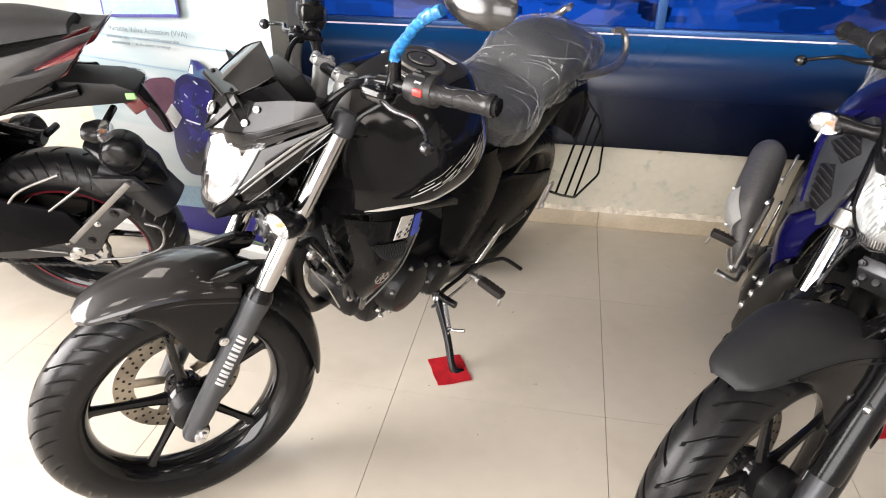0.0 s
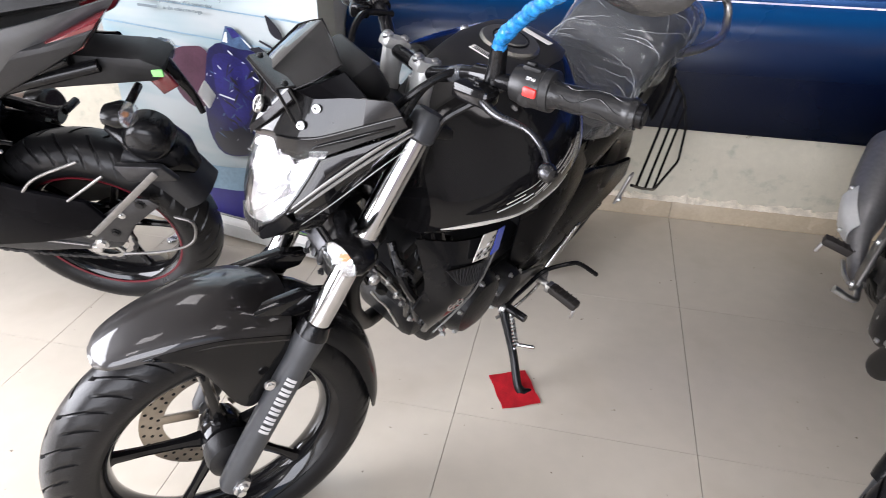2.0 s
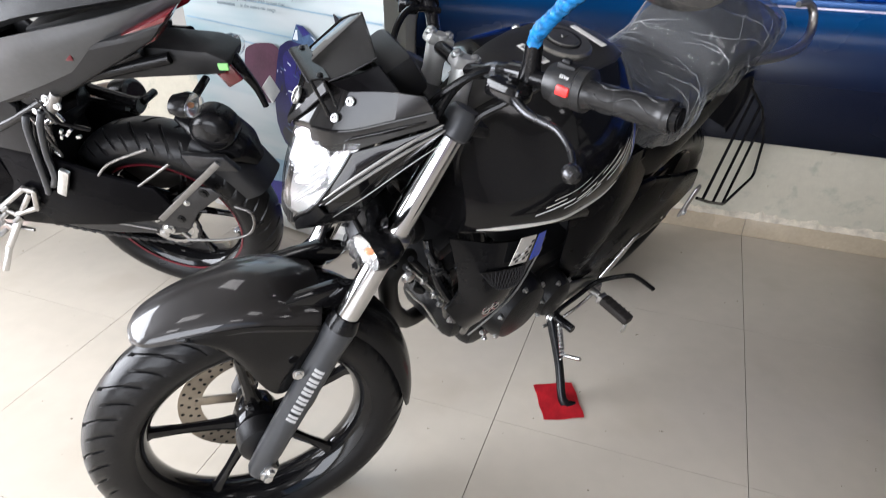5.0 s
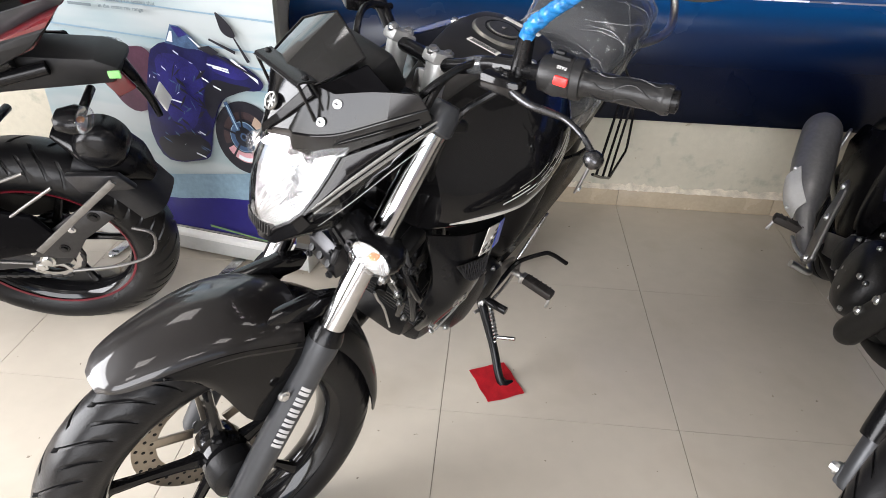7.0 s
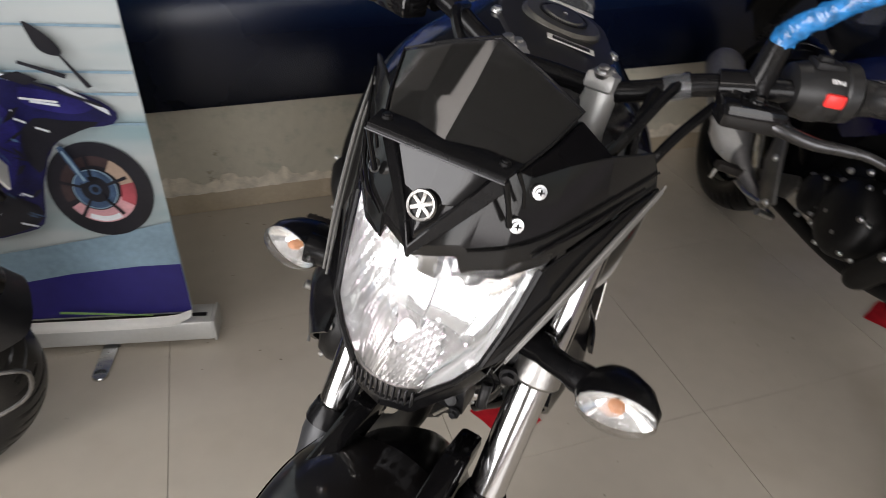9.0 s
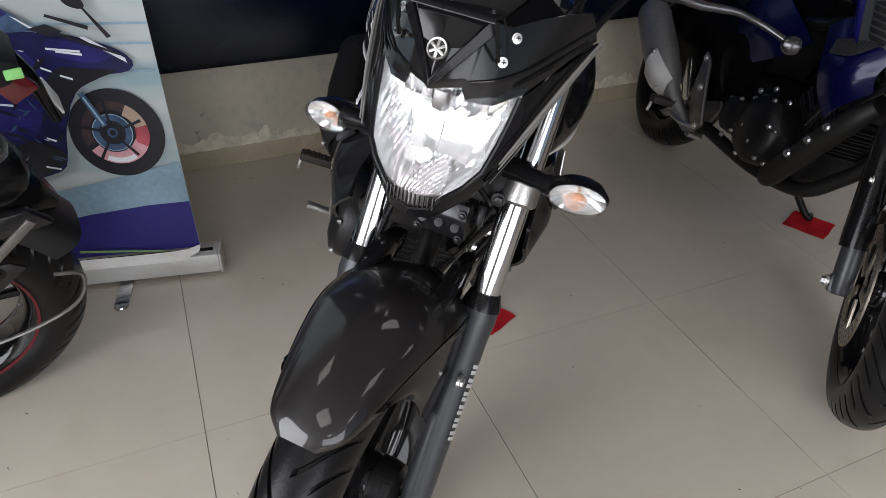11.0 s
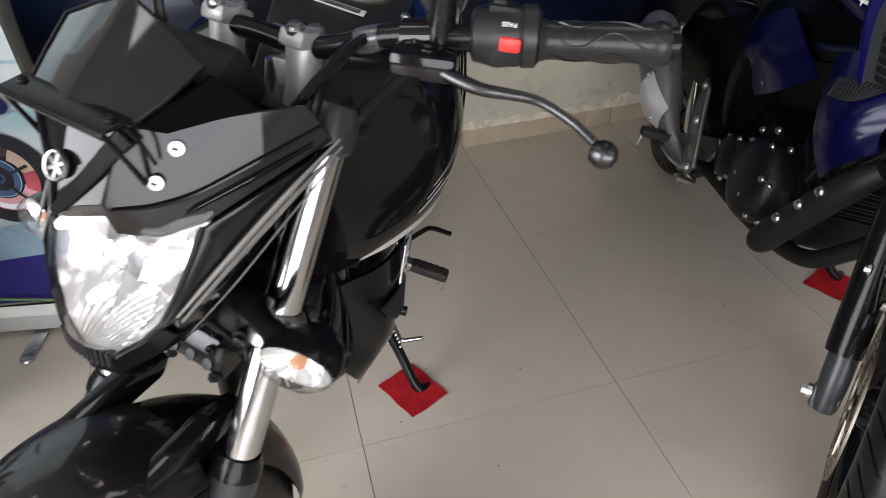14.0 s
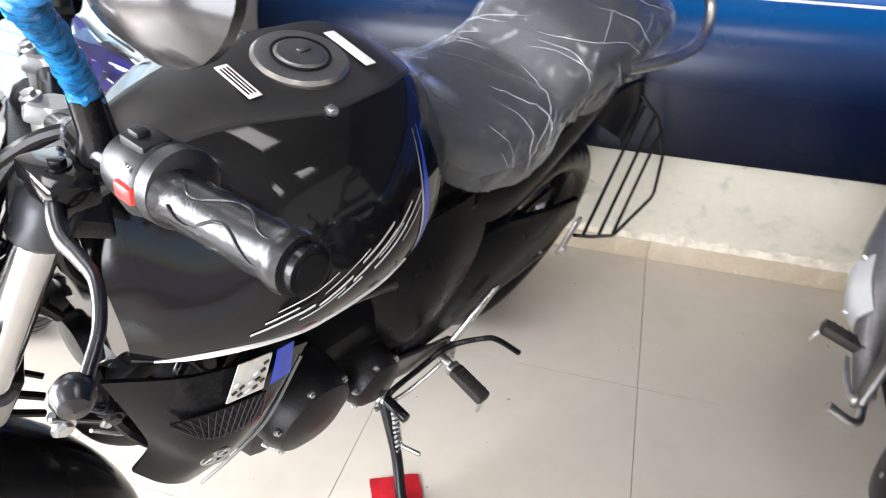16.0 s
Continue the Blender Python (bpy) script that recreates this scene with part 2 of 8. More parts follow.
def loft(rings, nu=20, nv=28):
    """A closed body through rings of points, capped at both ends."""
    g = spline(np.asarray(rings, float), nu)
    k = g.shape[1]
    ext = np.concatenate([g[:, -2:], g, g[:, :3]], 1)
    fine = []
    for row in ext:
        out = []
        for j in range(2, k + 2):
            a, b, c, d = row[j - 1], row[j], row[j + 1], row[j + 2]
            for u in np.arange(0, 1, k / nv if nv > k else 1.0):
                out.append(0.5 * (2 * b + (c - a) * u + (2 * a - 5 * b + 4 * c - d) * u**2 + (3 * b - a - 3 * c + d) * u**3))
        fine.append(out)
    return grid_mesh(np.array(fine), wrap_v=True, cap=True)


def join(*bms):
    """One bmesh out of several."""
    first = bms[0]
    for other in bms[1:]:
        me = bpy.data.meshes.new("tmp")
        other.to_mesh(me)
        other.free()
        first.from_mesh(me)
        bpy.data.meshes.remove(me)
    return first


def tube(pts, r, seg=10, n=0, cap=True):
    p = spline(pts, n) if n else np.asarray(pts, float)
    rs = np.interp(np.linspace(0, 1, len(p)), np.linspace(0, 1, len(r)), r) if np.ndim(r) else np.full(len(p), r)
    g, side = [], None
    for i in range(len(p)):
        d = Vector(p[min(i + 1, len(p) - 1)] - p[max(i - 1, 0)]).normalized()
        if side is None:
            side = d.orthogonal().normalized()
        side = (side - d * side.dot(d)).normalized()
        up = d.cross(side)
        g.append([Vector(p[i]) + float(rs[i]) * (math.cos(a) * side + math.sin(a) * up) for a in np.linspace(0, 2 * math.pi, seg, endpoint=False)])
    return grid_mesh(np.array(g), wrap_v=True, cap=cap)


def lathe(prof, c=(0, 0, 0), seg=48, axis="y", closed=False):
    """Turns a profile of (radius, place along the axis) round the axis through c."""
    g = []
    for a in np.linspace(0, 2 * math.pi, seg, endpoint=False):
        row = []
        for r, h in prof:
            u, w = r * math.cos(a), r * math.sin(a)
            row.append({"y": (u, h, w), "z": (u, w, h), "x": (h, u, w)}[axis])
        g.append(row)
    return grid_mesh(np.array(g) + np.array(c), wrap_u=True, wrap_v=closed)


def slab(poly, y0, y1, bevel=0.003):
    """A flat plate cut to an outline in x and z, from y0 to y1."""
    bm = bmesh.new()
    a = [bm.verts.new((x, y0, z)) for x, z in poly]
    b = [bm.verts.new((x, y1, z)) for x, z in poly]
    bm.faces.new(a)
    bm.faces.new(b[::-1])
    for i in range(len(a)):
        j = (i + 1) % len(a)
        bm.faces.new((a[j], a[i], b[i], b[j]))
    bmesh.ops.recalc_face_normals(bm, faces=bm.faces)
    if bevel:
        bmesh.ops.bevel(bm, geom=bm.edges[:], offset=bevel, segments=2, affect="EDGES", profile=0.5)
    return bm


def block(c, s, bevel=0.003, turn=(0, 0, 0), taper=1.0):
    """A block with rounded edges; taper narrows its top."""
    bm = bmesh.new()
    bmesh.ops.create_cube(bm, size=1.0)
    for v in bm.verts:
        k = taper if v.co.z > 0 else 1.0
        v.co = Vector((v.co.x * s[0] * k, v.co.y * s[1] * k, v.co.z * s[2]))
    if bevel:
        bmesh.ops.bevel(bm, geom=bm.edges[:], offset=bevel, segments=2, affect="EDGES", profile=0.5)
    bm.transform(pose(*c, *turn))
    return bm


def rod(a, b, r, seg=12, r2=None):
    a, b = np.asarray(a, float), np.asarray(b, float)
    return tube([a, a + (b - a) * 0.03, b - (b - a) * 0.03, b], [r * 0.9, r, r2 or r, (r2 or r) * 0.9], seg)


def bolt(p, d, r=0.006, h=0.006, seg=6):
    """A bolt head with its washer."""
    p, d = Vector(p), Vector(d).normalized()
    return join(rod(p - d * 0.002, p + d * h * 0.35, r * 1.5, 12), rod(p, p + d * h, r, seg))


def moved(bm, m):
    bm.transform(m)
    return bm


def mirrored(bm):
    bm.transform(Matrix.Diagonal((1, -1, 1, 1)))
    bmesh.ops.reverse_faces(bm, faces=bm.faces[:])
    return bm


def mesh_of(name, bm, material, angle=38):
    bmesh.ops.recalc_face_normals(bm, faces=bm.faces)
    me = bpy.data.meshes.new(name)
    bm.to_mesh(me)
    bm.free()
    me.materials.append(material)
    me.set_sharp_from_angle(angle=radians(angle))
    return me


def part(name, bm, material, parent, label="", angle=38):
    """Links a bmesh as one mesh object under a thing or under a part."""
    ob = new(name, mesh_of(name, bm, material, angle))
    ob.parent = parent
    return tagged(ob, label)


def thing(name, bm, material, label, category, group="", kind="", angle=38):
    return tagged(new(name, mesh_of(name, bm, material, angle)), label, category, group, kind)


def letters(name, text, size, material, m, parent=None, depth=0.0004):
    """A line of raised or printed letters as a mesh."""
    cu = bpy.data.curves.new(name, "FONT")
    cu.body, cu.size, cu.extrude, cu.align_x, cu.align_y = text, size, depth, "CENTER", "CENTER"
    tmp = new(name, cu)
    me = bpy.data.meshes.new_from_object(tmp.evaluated_get(bpy.context.evaluated_depsgraph_get()))
    bpy.data.objects.remove(tmp)
    me.materials.clear()
    me.materials.append(material)
    ob = new(name, me)
    ob.parent = parent
    ob.matrix_basis = m
    return ob


# ---- the room ----
X0, X1, Y0, YW, ZC = -4.2, 3.6, -4.8, 1.2, 3.0


def floor_material():
    """Polished cream vitrified tile: faint clouds, tone differing from tile to tile, worn gloss."""
    m = mat("cream_floor_tile", (0.512, 0.462, 0.387), 0.17, var=0.06, scale=1.3, fine=0.5, bump=0.02, bscale=60, world_space=True)
    n, l = m.node_tree.nodes, m.node_tree.links
    b = n["Principled BSDF"]
    info, hsv, rng = n.new("ShaderNodeObjectInfo"), n.new("ShaderNodeHueSaturation"), n.new("ShaderNodeMapRange")
    l.new(info.outputs["Random"], rng.inputs[0])
    rng.inputs[3].default_value, rng.inputs[4].default_value = 0.99, 1.01
    l.new(rng.outputs[0], hsv.inputs["Value"])
    old = b.inputs["Base Color"].links[0].from_socket
    l.new(old, hsv.inputs["Color"])
    # a few dark specks of dirt and faint brown scuffs
    place = n.new("ShaderNodeNewGeometry").outputs["Position"]
    last = hsv.outputs[0]
    for scale, lo, hi, col, amount in ((42.0, 0.735, 0.75, (0.10, 0.075, 0.055, 1), 0.75), (3.2, 0.56, 0.74, (0.40, 0.335, 0.255, 1), 0.35)):
        spot, cut, fac, mix = n.new("ShaderNodeTexNoise"), n.new("ShaderNodeMapRange"), n.new("ShaderNodeMath"), n.new("ShaderNodeMix")
        spot.inputs["Scale"].default_value, spot.inputs["Detail"].default_value = scale, 3
        l.new(place, spot.inputs["Vector"])
        cut.inputs[1].default_value, cut.inputs[2].default_value = lo, hi
        l.new(spot.outputs[0], cut.inputs[0])
        fac.operation = "MULTIPLY"
        l.new(cut.outputs[0], fac.inputs[0])
        fac.inputs[1].default_value = amount
        mix.data_type = "RGBA"
        l.new(fac.outputs[0], mix.inputs["Factor"])
        l.new(last, mix.inputs["A"])
        mix.inputs["B"].default_value = col
        last = mix.outputs["Result"]
    l.new(last, b.inputs["Base Color"])
    return m


def wall_material():
    """Old cream emulsion with damp, scuffs and flaked patches of bare plaster low down."""
    m = mat("aged_cream_wall", (0.50, 0.467, 0.382), 0.75, var=0.10, scale=2.5, bump=0.5, bscale=90)
    n, l = m.node_tree.nodes, m.node_tree.links
    b = n["Principled BSDF"]
    co = n.new("ShaderNodeTexCoord")
    flake, edge, mix = n.new("ShaderNodeTexNoise"), n.new("ShaderNodeValToRGB"), n.new("ShaderNodeMix")
    flake.inputs["Scale"].default_value, flake.inputs["Detail"].default_value, flake.inputs["Roughness"].default_value = 5.5, 8, 0.68
    l.new(co.outputs["Object"], flake.inputs["Vector"])
    edge.color_ramp.elements[0].position, edge.color_ramp.elements[1].position = 0.625, 0.640
    l.new(flake.outputs[0], edge.inputs[0])
    mix.data_type = "RGBA"
    l.new(edge.outputs[0], mix.inputs["Factor"])
    mix.inputs["B"].default_value = (0.33, 0.29, 0.22, 1)
    damp, spot, fac, stain = n.new("ShaderNodeTexNoise"), n.new("ShaderNodeValToRGB"), n.new("ShaderNodeMath"), n.new("ShaderNodeMix")
    damp.inputs["Scale"].default_value, damp.inputs["Detail"].default_value, damp.inputs["Roughness"].default_value = 13.0, 6, 0.6
    l.new(co.outputs["Object"], damp.inputs["Vector"])
    spot.color_ramp.elements[0].position, spot.color_ramp.elements[1].position = 0.56, 0.70
    l.new(damp.outputs[0], spot.inputs[0])
    fac.operation = "MULTIPLY"
    l.new(spot.outputs[0], fac.inputs[0])
    fac.inputs[1].default_value = 0.55
    stain.data_type = "RGBA"
    l.new(fac.outputs[0], stain.inputs["Factor"])
    stain.inputs["B"].default_value = (0.30, 0.31, 0.255, 1)
    l.new(b.inputs["Base Color"].links[0].from_socket, stain.inputs["A"])
    l.new(stain.outputs["Result"], mix.inputs["A"])
    l.new(mix.outputs["Result"], b.inputs["Base Color"])
    return m


def board_material():
    """Board colour: a sky blue along the top that runs down into near black."""
    m = mat("blue_to_black_board", (0.5, 0.5, 0.5), 0.26, var=0.12, scale=2.0, bump=0.03, bscale=40, spec=0.4)
    n, l = m.node_tree.nodes, m.node_tree.links
    b = n["Principled BSDF"]
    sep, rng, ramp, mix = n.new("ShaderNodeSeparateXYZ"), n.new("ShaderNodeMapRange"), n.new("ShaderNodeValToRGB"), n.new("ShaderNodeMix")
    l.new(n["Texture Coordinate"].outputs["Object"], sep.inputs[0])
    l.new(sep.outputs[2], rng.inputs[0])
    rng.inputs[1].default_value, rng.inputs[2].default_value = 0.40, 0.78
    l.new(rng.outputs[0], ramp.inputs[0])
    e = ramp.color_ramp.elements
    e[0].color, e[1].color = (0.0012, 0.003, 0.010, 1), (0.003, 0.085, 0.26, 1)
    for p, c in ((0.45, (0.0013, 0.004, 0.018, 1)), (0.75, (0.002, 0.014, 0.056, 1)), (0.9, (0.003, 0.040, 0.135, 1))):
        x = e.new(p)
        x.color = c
    mix.data_type, mix.blend_type = "RGBA", "MULTIPLY"
    mix.inputs["Factor"].default_value = 1.0
    old = b.inputs["Base Color"].links[0].from_socket
    gain = n.new("ShaderNodeMix")
    gain.data_type, gain.blend_type = "RGBA", "ADD"
    gain.inputs["Factor"].default_value = 1.0
    l.new(old, gain.inputs["A"])
    gain.inputs["B"].default_value = (0.5, 0.5, 0.5, 1)
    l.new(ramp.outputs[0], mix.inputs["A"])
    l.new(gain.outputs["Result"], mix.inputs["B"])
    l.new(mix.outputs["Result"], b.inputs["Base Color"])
    return m


FLOOR_TILE = floor_material()
WALL_PAINT = wall_material()
GROUT = mat("dark_joint", (0.29, 0.25, 0.205), 0.9, var=0.8, scale=2.6, fine=0.3)
SKIRT_TILE = mat("tan_skirting_tile", (0.44, 0.365, 0.27), 0.25, var=0.12, scale=7)
CEMENT = mat("crumbled_cement", (0.62, 0.56, 0.46), 0.95, var=0.3, scale=30, bump=1.0, bscale=200)
CEILING_WHITE = mat("ceiling_white", (0.22, 0.217, 0.21), 0.85, var=0.06)
PLAIN_WALL = mat("off_white_wall", (0.30, 0.29, 0.27), 0.75, var=0.06, scale=2)
PILLAR_GREY = mat("grey_pillar_paint", (0.42, 0.42, 0.385), 0.6, var=0.08, scale=3)
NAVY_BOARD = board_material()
NAVY_PAINT = mat("dark_navy_wall_paint", (0.006, 0.012, 0.035), 0.6, var=0.15, scale=3)
ALU_FRAME = mat("white_window_frame", (0.7, 0.72, 0.74), 0.35, metal=0.3, var=0.1)
BLUE_FRAME = mat("blue_window_frame", (0.03, 0.10, 0.28), 0.35, metal=0.3, var=0.15)

floor = thing("floor", block(((X0 + X1) / 2, (Y0 + YW) / 2, -0.056), (X1 - X0 + 0.4, YW - Y0 + 0.4, 0.1), 0), GROUT,
              "cream polished tile floor with thin dark joints", "floor", kind="structure")

wall_back = thing("wall_north", block(((X0 + X1) / 2, YW + 0.1, 0.20), (X1 - X0, 0.2, 0.40), 0), WALL_PAINT,
                  "aged cream painted wall with flaked patches and damp stains", "wall", kind="structure")
thing("wall_north_upper", block(((X0 - 1.27) / 2, YW + 0.1, (0.4 + ZC) / 2), (-1.27 - X0, 0.2, ZC - 0.4), 0), PLAIN_WALL,
      "off-white painted wall beside the showroom window", "wall", kind="structure")
# Unseen wall, added dark so that glossy paint mirrors little above the window.
thing("unseen_fascia", block(((X1 - 1.27) / 2, YW + 0.1, (1.24 + ZC) / 2), (X1 + 1.27, 0.2, ZC - 1.24), 0), NAVY_PAINT,
      "unseen dark navy wall added above the window band to keep reflections dark", "wall", kind="structure")
thing("wall_east", block((X1 + 0.1, (Y0 + YW) / 2, ZC / 2), (0.2, YW - Y0, ZC), 0), PLAIN_WALL,
      "plain off-white showroom side wall", "wall", kind="structure")


def wall_with_opening(name, along, at, lo, hi, o0, o1, z0, z1, label):
    """A wall 0.2 m thick with one opening through it."""
    bits = [(lo, o0, 0, ZC), (o1, hi, 0, ZC), (o0, o1, 0, z0), (o0, o1, z1, ZC)]
    bms = []
    for a, b, c, d in bits:
        if b - a > 0.01 and d - c > 0.01:
            mid, size = ((a + b) / 2, at, (c + d) / 2), (b - a, 0.2, d - c)
            if along == "y":
                mid, size = (at, (a + b) / 2, (c + d) / 2), (0.2, b - a, d - c)
            bms.append(block(mid, size, 0))
    return thing(name, join(*bms), PLAIN_WALL, label, "wall", kind="structure")


wall_with_opening("wall_south", "x", Y0 - 0.1, X0 - 0.2, X1 + 0.2, -3.5, 2.6, 0.15, 2.75, "off-white wall with the wide shop front opening")
wall_with_opening("wall_west", "y", X0 - 0.1, Y0, YW + 0.2, -3.4, -0.1, 0.3, 2.75, "off-white wall with a tall side window opening")
ceiling = thing("ceiling", block(((X0 + X1) / 2, (Y0 + YW) / 2, ZC + 0.06), (X1 - X0 + 0.4, YW - Y0 + 0.4, 0.1), 0), CEILING_WHITE,
                "plain white showroom ceiling", "ceiling", kind="structure")
ground = thing("ground", block((0, 0, -0.2), (200, 200, 0.1), 0), mat("paved_yard", (0.35, 0.33, 0.30), 0.9, var=0.2),
               "pale paved ground outside the showroom", "ground", kind="structure")


def ceiling_panel(x, y):
    lamp = thing("ceiling_light", block((x, y, ZC - 0.012), (0.62, 0.62, 0.022), 0.003), ALU_FRAME,
                 "square white recessed ceiling light panel, switched on", "ceiling light", "ceiling lights")
    part("diffuser", block((x, y, ZC - 0.026), (0.56, 0.56, 0.006), 0.002), glow("lit_diffuser", (1.0, 0.98, 0.95), 3.2), lamp, "glowing diffuser")
    return lamp


for px, py in ((-1.7, -1.9), (0.5, -1.9), (-1.7, 0.1), (0.5, 0.1), (-1.7, -3.7), (0.5, -3.7), (2.5, -1.9), (2.5, 0.1)):
    ceiling_panel(px, py)

# skirting: one tile after another, and the crumbled bed of cement over them
baseboard = thing("baseboard", block(((X0 + X1) / 2, YW - 0.003, 0.036), (X1 - X0, 0.006, 0.072), 0), GROUT,
                  "low skirting of tan glazed tiles along the wall", "skirting", kind="structure")
rng = np.random.RandomState(3)


def crumb_strip():
    """The ragged cement edge above the skirting, uneven in height and depth."""
    bm = bmesh.new()
    xs = np.arange(X0, X1, 0.012)
    hgt = 0.004 + 0.09 * np.clip(np.convolve(rng.randn(len(xs)), np.ones(20) / 20, "same") - 0.03, 0, 0.5) + 0.016 * np.abs(np.convolve(rng.randn(len(xs)), np.ones(4) / 4, "same")) + 0.005 * rng.rand(len(xs))
    dep = 0.006 + 0.006 * rng.rand(len(xs))
    rows = []
    for x, h, d in zip(xs, hgt, dep):
        rows.append([(x, YW - 0.002, 0.068), (x, YW - 0.008 - d, 0.072 + 0.002 * rng.rand()), (x, YW - 0.004 - d * 0.6, 0.076 + h * 0.6), (x, YW + 0.001, 0.078 + h)])
    bm.free()
    return grid_mesh(np.array(rows))


thing("wall_trim", crumb_strip(), CEMENT, "ragged crumbling cement edge above the skirting", "trim", kind="structure", angle=20)

# the navy ledge with its rounded top under the blue window
prof = [(0.030, 0.372), (0.036, 0.380), (0.040, 0.46), (0.040, 0.56), (0.036, 0.625), (0.024, 0.675), (0.000, 0.718), (-0.034, 0.752), (-0.075, 0.772), (-0.12, 0.780)]
prof = spline(prof, 34)
ledge_x = np.linspace(-1.27, X1, 40)
g = np.array([[(x, YW - d, z) for d, z in prof] + [(x, YW + 0.12, 0.40), (x, YW - 0.02, 0.372)] for x in ledge_x])
thing("wall_panel", grid_mesh(g, wrap_v=True, cap=True), NAVY_BOARD, "long blue panel fading downwards to black, with rounded top", "wall panel", kind="structure")

# the blue band as a window: blue film on glass, white frame, invented glowing street behind
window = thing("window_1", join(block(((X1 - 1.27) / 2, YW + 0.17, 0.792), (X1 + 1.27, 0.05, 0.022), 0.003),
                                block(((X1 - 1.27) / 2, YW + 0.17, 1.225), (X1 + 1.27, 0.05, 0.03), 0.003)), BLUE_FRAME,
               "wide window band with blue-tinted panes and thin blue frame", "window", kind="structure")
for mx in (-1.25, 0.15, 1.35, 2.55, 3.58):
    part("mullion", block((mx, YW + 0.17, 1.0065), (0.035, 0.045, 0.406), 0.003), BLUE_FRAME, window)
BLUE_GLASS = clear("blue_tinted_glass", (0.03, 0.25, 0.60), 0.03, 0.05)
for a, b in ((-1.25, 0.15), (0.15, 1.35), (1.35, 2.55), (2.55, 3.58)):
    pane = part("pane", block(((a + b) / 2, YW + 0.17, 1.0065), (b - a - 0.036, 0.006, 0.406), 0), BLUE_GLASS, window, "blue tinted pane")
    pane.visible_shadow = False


def street_glow_material():
    """An invented glowing street beyond the tinted glass: pale blocks and dark gaps."""
    m = bpy.data.materials.new("street_pattern_glow")
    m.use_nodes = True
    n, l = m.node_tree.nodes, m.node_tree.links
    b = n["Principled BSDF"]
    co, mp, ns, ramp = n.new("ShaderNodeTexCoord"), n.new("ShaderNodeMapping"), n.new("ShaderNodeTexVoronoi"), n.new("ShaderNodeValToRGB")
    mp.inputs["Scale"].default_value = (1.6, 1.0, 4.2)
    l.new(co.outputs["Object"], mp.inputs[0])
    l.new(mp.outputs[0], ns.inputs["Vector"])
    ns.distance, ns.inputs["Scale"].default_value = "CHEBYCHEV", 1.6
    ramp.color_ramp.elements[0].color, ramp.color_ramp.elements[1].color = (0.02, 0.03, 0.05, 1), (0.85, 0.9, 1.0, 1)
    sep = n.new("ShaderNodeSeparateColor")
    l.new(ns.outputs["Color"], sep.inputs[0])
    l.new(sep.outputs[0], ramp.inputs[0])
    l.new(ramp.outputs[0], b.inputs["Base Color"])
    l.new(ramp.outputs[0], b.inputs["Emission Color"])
    # emission added so that the blue panes read bright
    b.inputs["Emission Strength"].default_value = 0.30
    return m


thing("backdrop", block((1.0, YW + 3.5, 1.2), (14, 0.05, 3.4), 0), street_glow_material(), "glowing sheet with an invented street pattern behind the panes", "backdrop", kind="structure")

# shop front and side window frames
def shop_window(name, along, at, lo, hi, z0, z1, step):
    fr = []
    k = max(1, round((hi - lo) / step))
    for i in range(k + 1):
        p = lo + (hi - lo) * i / k
        c, s = ((p, at, (z0 + z1) / 2), (0.06, 0.06, z1 - z0)) if along == "x" else ((at, p, (z0 + z1) / 2), (0.06, 0.06, z1 - z0))
        fr.append(block(c, s, 0.004))
    win = thing(name, join(*fr), ALU_FRAME, "tall clear shop window with pale aluminium frame", "window", kind="structure")
    for z in (z0 + 0.03, z1 - 0.03):
        c, s = (((lo + hi) / 2, at, z), (hi - lo - 0.07, 0.05, 0.06)) if along == "x" else ((at, (lo + hi) / 2, z), (0.05, hi - lo - 0.07, 0.06))
        part("rail", block(c, s, 0.004), ALU_FRAME, win)
    return win


shop_window("window_2", "x", Y0 - 0.1, -3.5, 2.6, 0.15, 2.75, 1.5)
shop_window("window_3", "y", X0 - 0.1, -3.4, -0.1, 0.3, 2.75, 1.1)

thing("pillar", block((-1.43, YW - 0.06, ZC / 2 + 0.2), (0.31, 0.12, ZC - 0.4), 0.004), PILLAR_GREY, "plain grey-green painted pillar by the wall", "pillar", kind="structure")


# ---- motorcycle parts (x ahead from the rear axle, y to the left, z up, metres) ----
RAKE = radians(25)
STEM = Vector((1.431, 0, 0))
STEM_AXIS = Vector((-math.sin(RAKE), 0, math.cos(RAKE)))


def steering(deg):
    return Matrix.Translation(STEM) @ Matrix.Rotation(radians(deg), 4, STEM_AXIS) @ Matrix.Translation(-STEM)


def lr(make):
    """The left and the right one of a part that comes in pairs."""
    yield make()
    yield mirrored(make())


